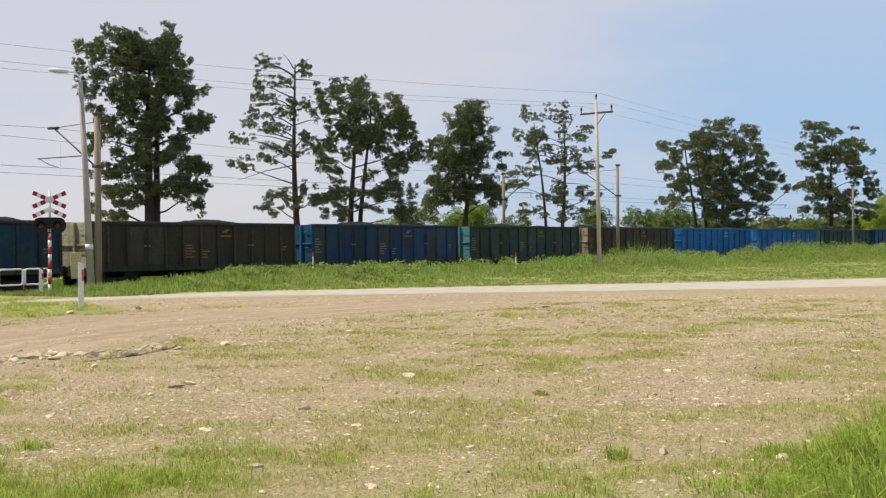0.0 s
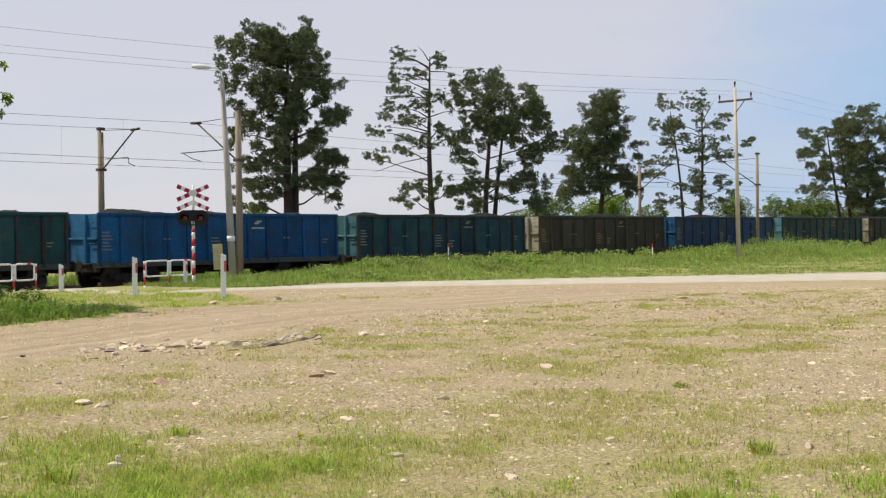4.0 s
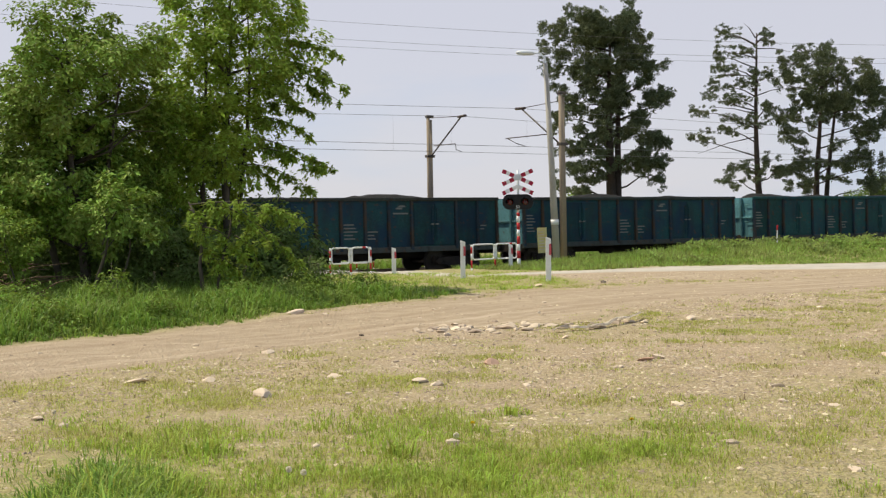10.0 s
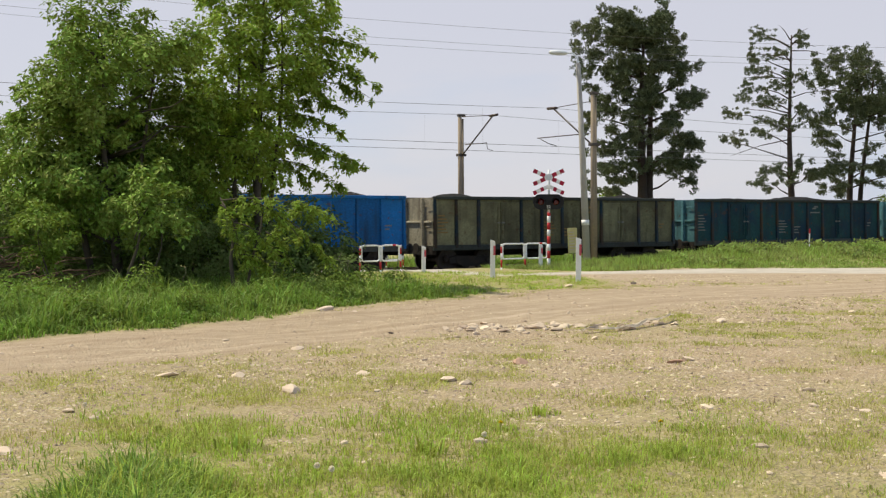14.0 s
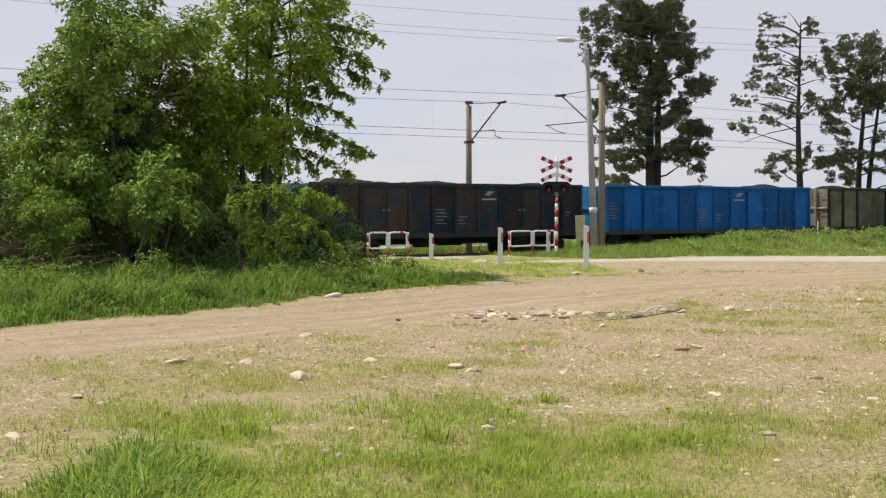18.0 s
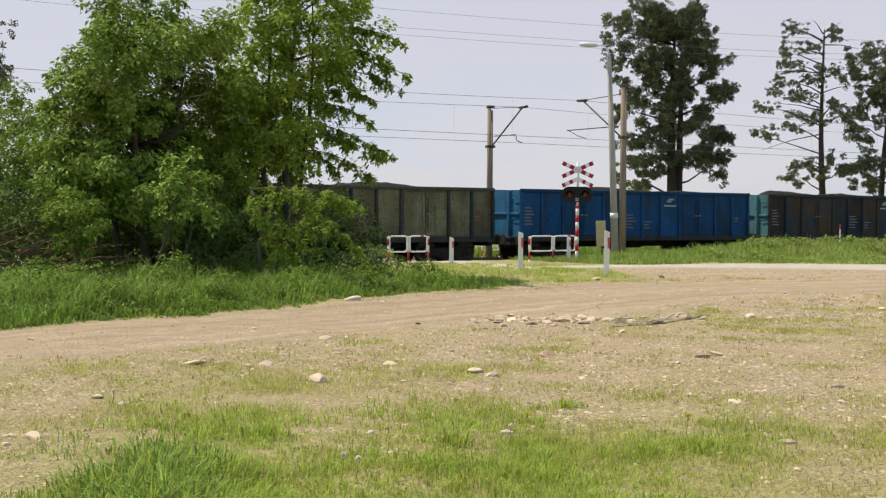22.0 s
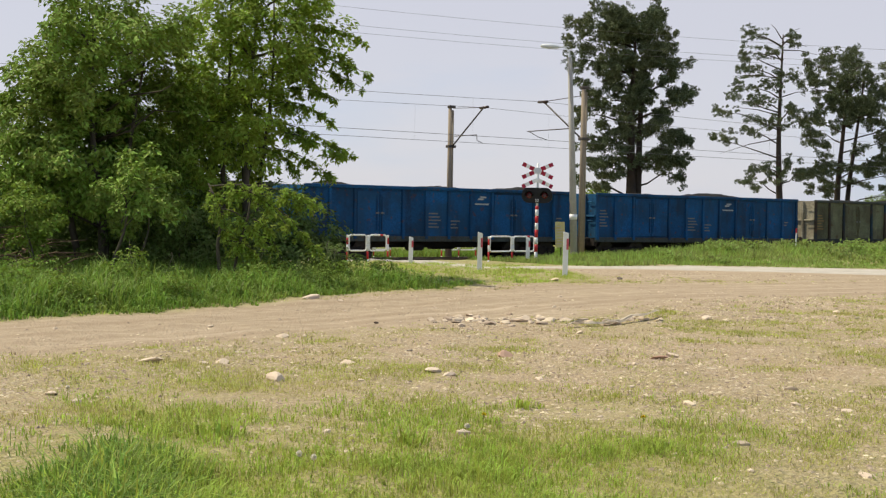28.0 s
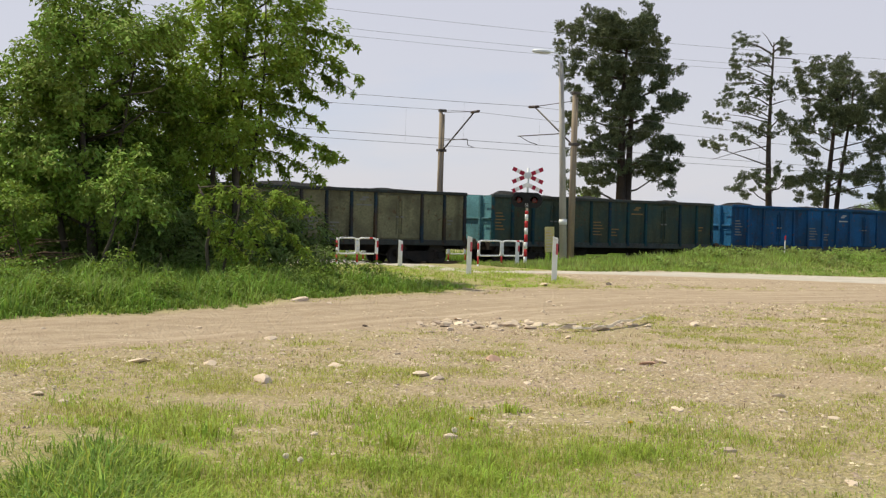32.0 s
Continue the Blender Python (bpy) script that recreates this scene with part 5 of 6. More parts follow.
def build_trees():
    # the row of old pines beyond the tracks: each pad is (across, height, half width, half height)
    broad = [(0.5, 13.4, 1.1, 0.7), (-1.4, 12.8, 1.3, 0.8), (1.3, 12.6, 1.2, 0.9), (-2.9, 12.5, 0.9, 0.8), (-0.6, 11.7, 1.8, 0.9), (1.8, 11.3, 0.9, 0.7), (-2.9, 10.9, 1, 0.7), (2.7, 9.7, 1.1, 1), (-2.2, 9.6, 1.3, 0.7), (0.2, 10, 1.6, 0.9), (-0.6, 8.4, 1.8, 0.8), (2.7, 8.3, 1, 0.7), (-2.3, 7.9, 0.9, 1), (1.2, 7, 1.8, 1), (-1.4, 6.3, 1.3, 0.8), (2.5, 5.8, 1.2, 0.8), (-1, 4.5, 1.5, 0.5), (-2.1, 3.7, 1, 0.4), (2.6, 4.4, 0.6, 0.8), (1.2, 5, 1, 0.7), (-0.3, 12.9, 1.3, 1)]
    pine(-16.8, 73.1, broad, 13.4, 0.38, "broad dark old pine with a dense round crown", 20, ((0.0, 0.3), (0.25, 1.0)), 32, (), 14, 150)
    pine(-9.5, 84.5, [(-1.9, 13.6, 0.7, 0.15), (0.6, 13.3, 0.5, 0.35), (-1.2, 12.5, 1.0, 0.25), (-2.3, 12.2, 0.5, 0.25), (-1.6, 11.3, 1.2, 0.3), (0.2, 10.7, 0.6, 0.5), (-2.2, 10.3, 1.1, 0.3), (-0.8, 10.3, 0.9, 0.3), (-2.5, 9.5, 1.2, 0.28), (-1.1, 9.3, 1.0, 0.28), (-3.5, 8.6, 0.8, 0.28), (-1.4, 8.1, 1.0, 0.3), (0.6, 8.6, 0.5, 0.4), (-0.3, 7.8, 0.9, 0.35), (-2.5, 7.4, 1.2, 0.3), (-3.8, 6.9, 0.9, 0.28), (-0.9, 5.1, 1.1, 0.45), (-1.9, 4.1, 0.8, 0.5), (-0.6, 4.3, 0.8, 0.4), (0.7, 5.3, 0.5, 0.4), (1.3, 4.7, 0.6, 0.4)], 14.2, 0.27, "tall thin pine with sparse level branches and a bare top", 21, ((0.0, -0.2),), 36, [(0, 13.4, -1.9, 14.2), (0, 13.7, 1.4, 13.4), (0, 13.9, -0.9, 14.9), (0, 9.0, -3.0, 9.6), (0, 13.9, 0.9, 14.6), (0, 13.2, 2.0, 12.9), (0, 12.6, -2.4, 13.1), (0, 11.4, -3.2, 11.6), (0, 7.6, -3.9, 6.6), (0, 10.2, 1.7, 10.6)], 24, puff=0.66)
    pine(-5.9, 87.8, [(-0.3, 12.5, 1.2, 0.35), (-1.8, 12.0, 0.8, 0.4), (1.0, 12.0, 1.3, 0.5), (2.3, 11.3, 0.9, 0.4), (3.1, 10.6, 0.6, 0.35), (-2.4, 10.7, 0.7, 0.6), (-0.9, 10.8, 1.1, 0.5), (0.6, 10.6, 1.5, 0.5), (2.2, 9.9, 1.2, 0.5), (3.6, 9.4, 0.8, 0.5), (-1.0, 9.5, 0.9, 0.4), (0.5, 9.0, 1.0, 0.4), (2.6, 8.8, 1.2, 0.5), (4.6, 8.4, 0.8, 0.6), (-2.3, 8.4, 0.8, 0.45), (-1.5, 7.5, 1.0, 0.4), (2.8, 7.2, 0.8, 0.7), (2.5, 5.9, 0.9, 0.6), (3.2, 5.0, 0.7, 0.7), (-2.2, 4.9, 1.1, 0.4), (-0.9, 5.2, 0.8, 0.3), (1.4, 5.2, 0.6, 0.4), (-1.6, 3.7, 0.9, 0.3), (3.1, 3.6, 0.7, 0.5)], 12.2, 0.28, "spreading old pine with forked trunks and a domed crown", 22, ((-0.4, 0.0), (0.1, 1.0)), 30, (), 14, 120)
    pine(1.5, 98.0, [(1.3, 12, 0.9, 0.6), (-0.1, 11.3, 1.2, 0.6), (1.4, 10.7, 1.1, 0.7), (-0.8, 9.8, 1.5, 0.8), (1.1, 9.2, 1.3, 0.8), (-1.9, 8.6, 1.3, 0.8), (1.8, 7.7, 1.4, 0.7), (-0.2, 7.5, 1.7, 0.9), (-2.1, 6.4, 1.5, 0.8), (2, 5.9, 1.5, 0.6), (0, 5.5, 1.7, 0.9), (2.6, 4.9, 1.1, 0.5), (-1.3, 4.5, 1.7, 0.9)], 11.9, 0.27, "dense dark cone-shaped pine", 23, ((0.0, 0.8),), 28, (), 14, 120)
    pine(9.7, 109.6, [(-1.8, 12.5, 1, 0.6), (-2.3, 11, 1.4, 0.5), (0.8, 12.7, 1.4, 0.6), (-3.1, 9.6, 1.4, 0.5), (1.3, 11, 1.7, 0.5), (-1.1, 10.3, 1.4, 0.7), (1, 9.3, 1.9, 0.6), (-2.8, 7.9, 1.5, 0.5), (0.1, 8.3, 1.7, 0.6), (2.2, 8.1, 1.4, 0.5), (-3.1, 6.5, 1.4, 0.6), (0.8, 6.4, 1.7, 0.5), (-0.4, 5.2, 1.9, 0.7), (-2.1, 4.3, 1.4, 0.6), (2.9, 5.4, 1, 0.7), (4.4, 9.2, 0.6, 0.3), (1.7, 4, 1.4, 0.5)], 12.6, 0.22, "thin open pine with two stems and bare twigs", 24, ((0.3, 0.8), (-0.6, -1.8)), 32, [(0, 10.5, 3.4, 9.6), (0, 11.0, 2.6, 12.2), (0, 8.6, 3.9, 9.4), (0, 11.6, 1.9, 13.6), (0, 11.9, 0.2, 13.9), (0, 9.6, -3.4, 10.6), (0, 7.4, 3.2, 7.0)], 18, puff=0.75)
    pine(26.3, 125.3, [(1.1, 12.7, 1.8, 0.7), (-1.1, 11.7, 1.7, 0.7), (2.7, 11.9, 1.6, 0.8), (-3.3, 10.5, 1.8, 0.7), (0.8, 11.1, 2.2, 0.8), (3.7, 10.6, 1.4, 0.8), (-4.1, 8.7, 1.2, 0.8), (-1.1, 9.7, 1.7, 0.8), (2.1, 9.1, 2.2, 1.1), (4.8, 8.5, 1.1, 0.8), (6.1, 7.4, 1, 0.8), (3.7, 7.5, 1.4, 1.1), (-3.6, 7, 1.7, 1), (-0.6, 7.5, 1.1, 0.8), (2.1, 6.4, 2, 1.2), (1.5, 4.5, 2, 1), (5, 6.1, 0.8, 0.6), (-3.9, 5.7, 1.2, 0.6), (2.6, 3.1, 2.2, 0.9), (0.3, 6.2, 1.5, 1.0), (3.4, 5.0, 1.7, 0.9), (0.2, 8.8, 1.6, 0.9), (0.6, 3.6, 1.4, 0.9)], 12.2, 0.28, "wide pine group with slanting trunks and a flat crown", 25, ((0.6, 1.2), (-0.4, -1.6), (-1.4, -2.6)), 26, (), 17, 130)
    pine(40.1, 132.1, [(-1.6, 13.1, 1.9, 0.6), (0.4, 12.4, 1.8, 0.8), (-2.4, 11.3, 1.2, 0.8), (0.4, 10.9, 2.1, 1), (2.6, 11, 1.2, 0.5), (-1.9, 8.9, 1.5, 1.1), (0.9, 8.9, 2.1, 1.1), (3.1, 8, 1.3, 0.8), (-2.5, 6.9, 1.5, 0.7), (0.3, 6.6, 2.7, 1.1), (3.6, 6.5, 0.9, 0.6), (0.9, 4.8, 2.4, 0.9), (-1.7, 5.4, 1.4, 0.8), (2.6, 4.6, 1.6, 0.7), (0.4, 3.4, 2.0, 0.8)], 12.8, 0.28, "dark pine with a blunt windswept crown", 26, ((-0.4, 0.0),), 28, (), 15, 70)
    pine(-45.9, 44.8, [(a * 1.3, b * 0.95, c * 1.1, d) for a, b, c, d in broad], 12.8, 0.4, "dark old pine half hidden behind leafy trees", 41, ((0.0, 0.3),), 30, (), 6.0)
    # leafy trees and shrubs left of the lane
    leafy("plum_tree", -18.3, 25.1, [(-0.2, 6.4, 1.1, 0.5), (-0.8, 5.8, 0.65, 0.45), (0.6, 5.7, 1, 0.6), (1.5, 5.6, 0.55, 0.4), (1.7, 4.5, 0.6, 0.5, 0.2), (1.9, 3.9, 0.5, 0.4, 0.4), (-1.2, 4.9, 0.85, 0.5), (-0.5, 4.9, 0.9, 0.5), (1.0, 4.8, 0.7, 0.5, 0.8), (-1.5, 4, 0.8, 0.5), (-0.7, 3.9, 1.1, 0.6), (0.8, 3.6, 0.8, 0.6, 0.8), (-1.7, 2.9, 0.7, 0.5), (1.4, 3.1, 0.7, 0.6, 1.0), (-0.4, 2.7, 1.1, 0.5), (-1.3, 3.4, 1.2, 0.8), (0.2, 3.2, 1.0, 0.7, 0.6), (1.0, 2.6, 0.9, 0.6, 0.6), (-0.5, 4.4, 1.3, 0.8), (-1.3, 1.9, 1, 0.6), (0.3, 2, 1.1, 0.6)], 5.6, 0.14, LEAF_PLUM, "dense dark green leafy tree on the lane's grassy verge", "tree", 51, 5.2, 115, (0.10, 0.165), ((0.0, -0.2), (0.5, 0.9), (-0.4, -1.2)), spray=0.29, inner=0.2)
    tiers = [((1.0, 5.6), (2.2, 5.75), (3.1, 5.2)), ((1.2, 5.3), (2.2, 5.4), (3.05, 4.85)), ((0.8, 4.8), (1.7, 4.9), (2.36, 4.5)), ((0.6, 4.4), (1.5, 4.6), (2.2, 3.95)), ((0.6, 4.0), (1.5, 3.9), (2.75, 3.15)), ((0.8, 3.7), (1.6, 3.7), (2.5, 3.0)), ((0.5, 3.3), (1.4, 3.3), (2.1, 2.6)), ((1.2, 6.4), (2.2, 6.5), (2.9, 6.0)), ((0.9, 5.9), (2.0, 6.0), (2.7, 5.6)), ((0.7, 5.2), (1.4, 5.3), (2.0, 4.8)), ((0.4, 3.9), (1.0, 4.0), (1.6, 3.4)), ((0.3, 3.3), (0.8, 3.3), (1.3, 2.7))]
    leafy("maple_tree", -16.5, 28.6, [(0.5, 8.2, 1.3, 0.6), (-0.4, 7.2, 1.3, 0.7), (1.3, 7.2, 0.9, 0.6), (-1, 6.2, 0.9, 0.7), (0.4, 6.1, 1.2, 0.7), (1.5, 6.4, 0.7, 0.5), (-0.4, 5.2, 1.2, 0.7), (0.9, 5.4, 0.8, 0.5), (0.2, 4.4, 0.9, 0.6), (0.1, 3.5, 0.6, 0.4), (-0.4, 3.4, 0.8, 0.6), (-1.1, 4.1, 0.9, 0.7), (-1.3, 2.5, 0.9, 0.6), (0.3, 2.8, 0.4, 0.3), (-0.7, 1.5, 0.9, 0.6)], 7.4, 0.13, LEAF, "tall light green maple with layered sideways branches", "tree", 52, 5.8, 80, (0.10, 0.17), ((0.0, 0.2), (-0.45, -0.5), (0.3, 0.7)), -0.7, twiggy=0.3, arms=tiers)
    hanging_shrub(-12.93, 23.3, [((-1.19, 2.15), (0.0, 2.33), (1.06, 1.83)), ((-0.83, 2.06), (0.14, 2.06), (0.87, 1.74)), ((-0.55, 2.15), (0.09, 1.88), (0.46, 1.28)), ((-0.28, 1.97), (0.46, 1.69), (0.99, 0.91)), ((-0.92, 1.69), (-0.46, 1.69), (-0.14, 1.05)), ((-1.01, 1.32), (-0.64, 1.23), (-0.46, 0.59)), ((-0.28, 1.51), (0.09, 1.32), (0.28, 0.68)), ((-0.83, 1.05), (-0.18, 1.05), (0.0, 0.41)), ((-1.19, 2.06), (-0.92, 1.97), (-0.83, 1.23))], LEAF, "drooping pale green shrub with hanging leafy strands", 53)
    leafy("low_shrub", -12.9, 26.0, [(0.0, 0.7, 0.45, 0.2), (-0.4, 0.5, 0.4, 0.2), (0.35, 0.45, 0.4, 0.2), (0.0, 0.25, 0.7, 0.15)], 0.6, 0.03, LEAF_DARK, "low dark green shrub at the verge's end", "shrub", 63, 14, 40, (0.06, 0.11), spray=0.14)
    leafy("bushy_shrub", -16.0, 22.4, [(0.5, 2.6, 0.5, 0.25), (0.0, 2.2, 0.4, 0.2), (0.9, 2.2, 0.4, 0.25), (0.4, 1.8, 0.4, 0.2), (1.1, 1.7, 0.35, 0.2)], 2.1, 0.05, LEAF_PLUM, "bushy green shrub under the leafy trees", "shrub", 54, 8, 46, (0.10, 0.165), ((0.0, 0.2), (0.3, 0.8)), spray=0.17)
    leafy("bushy_tree", -24.7, 29.0, [(-0.1, 4.5, 0.7, 0.5), (-0.3, 3.5, 0.9, 0.7), (0.3, 2.6, 0.9, 0.6), (-0.4, 2.3, 1, 0.7), (0.2, 1.3, 1.1, 0.7), (-1, 3.2, 1, 1), (-1.3, 1.7, 1.2, 1), (-0.9, 4.6, 0.7, 0.7), (1.3, 1.2, 1, 0.8), (1.5, 2.4, 0.8, 0.7)], 4.0, 0.1, LEAF_PALE, "pale green bushy tree behind the darker tree", "tree", 55, 5, 46, (0.10, 0.165))
    leafy("bushy_tree", -20.3, 21.2, [(0.0, 4.2, 0.6, 0.35), (-0.6, 3.8, 0.8, 0.4), (0.3, 3.5, 0.7, 0.4), (-0.2, 3.0, 0.9, 0.35), (-1.0, 2.9, 0.8, 0.4)], 3.9, 0.06, LEAF_PALE, "pale green bushy tree over dead brushwood", "tree", 56, 4, 44, (0.09, 0.15), spray=0.2)
    leafy("small_shrub", -16.95, 20.9, [(0.1, 1.85, 0.35, 0.2), (-0.3, 1.5, 0.4, 0.25), (0.35, 1.4, 0.4, 0.25), (0.0, 1.1, 0.5, 0.2)], 1.6, 0.03, LEAF_PALE, "small yellow-green shrub beside dead brushwood", "shrub", 56, 14, 44, (0.08, 0.13), spray=0.15)
    # dark leaf colour deepens the shade between and beneath the trees
    leafy("bushy_shrub", -18.8, 30.2, [(0.2, 4.6, 0.9, 0.6), (-0.6, 3.6, 1.0, 0.6), (0.7, 3.3, 1.0, 0.6), (0.0, 2.2, 1.0, 0.6), (-0.9, 1.5, 1.0, 0.6), (0.9, 1.5, 1.0, 0.6), (0.2, 0.8, 1.5, 0.6)], 4.0, 0.06, LEAF_DARK, "shrub coloured dark for the shade between the leafy tree trunks", "shrub", 57, 14, 40, (0.09, 0.15))
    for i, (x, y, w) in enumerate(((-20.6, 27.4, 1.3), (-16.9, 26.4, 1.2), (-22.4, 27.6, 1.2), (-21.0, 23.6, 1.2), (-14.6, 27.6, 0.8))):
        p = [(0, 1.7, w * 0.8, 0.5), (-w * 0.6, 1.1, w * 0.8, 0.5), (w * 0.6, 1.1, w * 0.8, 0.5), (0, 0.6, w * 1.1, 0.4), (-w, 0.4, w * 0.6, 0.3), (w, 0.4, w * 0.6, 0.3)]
        leafy("undergrowth_shrub", x, y, p, 1.6, 0.04, LEAF_DARK, "undergrowth shrub coloured dark green for the shade beneath leafy trees", "shrub", 71 + i, 9, 44, (0.09, 0.15))
    for i, (x, y, k) in enumerate(((-13.75, 19.7, 1.0), (-15.6, 19.2, 0.7), (-13.0, 17.0, 0.55), (-12.4, 19.0, 0.5), (-14.6, 17.6, 0.6), (-12.6, 22.6, 0.6), (-13.9, 24.0, 0.75), (-12.3, 25.2, 0.6), (-11.9, 27.0, 0.5))):
        leafy("weed_clump", x, y, [(0.0, 0.85 * k, 0.22, 0.15), (-0.14, 0.6 * k, 0.22, 0.15), (0.14, 0.55 * k, 0.22, 0.15)], 0.8 * k, 0.012, LEAF_PALE, "leafy pale green weed standing in tall grass", "plant", 58 + 30 * i, 40, 16, (0.06, 0.1), spray=0.12)
    # dead brushwood under the shrubs
    brush = thing("brushwood", "tangled heap of dead brown sticks beside dark shrubs", "brushwood", pose(-18.3, 20.9, gz1(-18.3, 20.9), 0, 0, 40))
    rng = np.random.default_rng(59)
    for i in range(90):
        x0, y0, a0, ln = rng.normal() * 0.9, rng.normal() * 0.5, rng.uniform(0, 6.283), rng.uniform(0.7, 1.9)
        z0 = rng.uniform(0.05, 1.25) * math.exp(-(x0 / 1.4) ** 2) + 0.05
        p0 = Vector((x0, y0, z0))
        p1 = p0 + Vector((math.cos(a0) * ln, math.sin(a0) * ln * 0.5, rng.uniform(-0.25, 0.35)))
        mid = p0.lerp(p1, 0.5) + Vector((rng.normal() * 0.06, rng.normal() * 0.06, 0.08))
        part("stick", tube(bmesh.new(), [p0, mid, p1], [0.02, 0.014, 0.005], 5), DEADWOOD, brush)
    # shrubs and far trees beyond the tracks
    for i, (x, y, w, h, mat, label) in enumerate((
            (-2.6, 111, 2.4, 5.0, LEAF_DARK, "bright green shrub beneath the pines"), (2.2, 113, 2.6, 5.2, LEAF_PALE, "bright green shrub beneath the pines"),
            (6.9, 116, 1.8, 4.4, LEAF_DARK, "green shrub beneath the pines"), (21.0, 138, 2.6, 5.0, LEAF_DARK, "yellow-green rounded shrub beyond the tracks"),
            (25.6, 140, 3.4, 5.6, LEAF_DARK, "yellow-green rounded shrub beyond the tracks"), (30.5, 143, 2.6, 4.8, LEAF_DARK, "yellow-green rounded shrub beyond the tracks"),
            (55.0, 160, 3.2, 7.4, LEAF, "bright green tree beyond the tracks"), (46.5, 163, 3.0, 4.6, LEAF_DARK, "dark green shrub beyond the tracks"),
            (-21.5, 83, 1.8, 3.4, LEAF_PALE, "low green shrub beyond the tracks"), (14.4, 121, 1.6, 5.0, LEAF_DARK, "slender pale green shrub beyond the tracks"))):
        p = [(0, h * 0.8, w * 0.5, h * 0.2), (-w * 0.45, h * 0.6, w * 0.5, h * 0.22), (w * 0.45, h * 0.62, w * 0.5, h * 0.22), (0, h * 0.4, w * 0.8, h * 0.25), (-w * 0.5, h * 0.2, w * 0.5, h * 0.2), (w * 0.5, h * 0.2, w * 0.5, h * 0.2)]
        leafy("far_shrub", x, y, p, h * 0.8, 0.07, mat, label, "shrub", 60 + i, 2.6, 60, (0.16, 0.3), spray=0.5)
    # far woods: a low line all round and a wooded rise
    rng = np.random.default_rng(80)
    for name, az0, az1, d0, d1, h0, lab in (("far_woods", -75, 30, 330, 420, 4.5, "low far line of dull green woods"), ("wooded_hill", 11.2, 34, 640, 760, 9.0, "far wooded rise of hazy green trees")):
        n_ = 2600 if name == "far_woods" else 2200
        a, dd = np.radians(rng.uniform(az0, az1, n_)), rng.uniform(d0, d1, n_)
        if name == "far_woods":
            crest = h0 * (0.55 + 0.25 * np.sin(np.degrees(a) * 0.9) + 0.2 * np.sin(np.degrees(a) * 2.7 + 1))
        else:
            crest = h0 * (0.4 + smooth(11.2, 14.5, np.degrees(a)) * 1.0 + 0.10 * np.sin(np.degrees(a) * 1.9))
        c = np.stack([dd * np.sin(a), dd * np.cos(a), gz(dd * np.sin(a), dd * np.cos(a), False) + crest * rng.uniform(0.05, 1.0, n_)], 1)
        c = np.repeat(c, 14, 0) + rng.normal(size=(n_ * 14, 3)) * np.array([[2.2, 2.2, 1.1]])
        c[:, 2] = np.maximum(c[:, 2], gz(c[:, 0], c[:, 1], False))
        v, f = blades(c, unit(rng.normal(size=c.shape)), 2.6, 1.9, rng)
        tagged(sheet(name, v, f, FAR_LEAF), lab, "woods", kind="stuff")


build_trees()

# ---- grass, weeds, stones ----
GRASS = material("fresh_grass", (0.35, 0.45, 0.075), rough=0.6, spread=0.25, grain=1.5, patch=0.6, other=(0.44, 0.45, 0.12), other_amount=0.6, bump=0, per_island=0.4, sheen_through=0.5)
GRASS_BANK = material("rank_bank_grass", (0.25, 0.345, 0.075), rough=0.6, spread=0.35, grain=0.9, patch=0.35, other=(0.31, 0.345, 0.12), other_amount=0.6, bump=0, per_island=0.45, sheen_through=0.5)
GRASS_DEEP = material("lush_verge_grass", (0.19, 0.30, 0.05), rough=0.6, spread=0.4, grain=1.5, patch=0.6, other=(0.25, 0.32, 0.07), other_amount=0.6, bump=0, per_island=0.35, sheen_through=0.4)
GRASS_DRY = material("thin_yellowed_grass", (0.42, 0.44, 0.12), rough=0.7, spread=0.3, grain=1.5, patch=0.8, other=(0.45, 0.40, 0.16), other_amount=0.7, bump=0, per_island=0.3, sheen_through=0.5)
WEED = material("dark_weed_leaf", (0.27, 0.32, 0.09), rough=0.7, spread=0.3, grain=3, patch=1.0, other=(0.22, 0.22, 0.08), bump=0, per_island=0.3, sheen_through=0.3)
STALK = material("dead_weed_stalk", (0.30, 0.22, 0.13), rough=0.9, spread=0.3, grain=3, patch=1.0, bump=0, per_island=0.5, sheen_through=0.2)
STONE = material("pale_stone", (0.66, 0.54, 0.43), rough=0.9, spread=0.25, grain=12, patch=3, other=(0.48, 0.38, 0.29), other_amount=0.6, bump=0.4, per_object=0.13)
STONE_PINK = material("pink_brick_rubble", (0.47, 0.31, 0.23), rough=0.9, spread=0.25, grain=12, patch=3, bump=0.5)
STONE_DARK = material("dark_stone", (0.14, 0.11, 0.09), rough=0.9, spread=0.25, grain=12, patch=3, bump=0.5)
PEBBLE = material("mixed_pebbles", (0.48, 0.39, 0.29), rough=0.95, spread=0.2, grain=20, patch=1.5, other=(0.34, 0.265, 0.21), bump=0, per_island=0.5)
RUBBLE = material("grey_rubble", (0.60, 0.49, 0.38), rough=0.95, spread=0.3, grain=14, patch=4, other=(0.30, 0.24, 0.18), other_amount=0.7, bump=0.6, per_object=0.3)
SHEETING = material("weathered_grey_sheeting", (0.70, 0.63, 0.54), rough=0.8, spread=0.3, grain=8, patch=5, other=(0.25, 0.22, 0.18), other_amount=0.5)


def scatter(n_, a0, a1, r0, r1, rng, power=0.5):
    a = np.radians(rng.uniform(a0, a1, n_))
    r = (rng.uniform(0, 1, n_) * (r1 ** (1 / power) - r0 ** (1 / power)) + r0 ** (1 / power)) ** power
    return r * np.sin(a), r * np.cos(a)


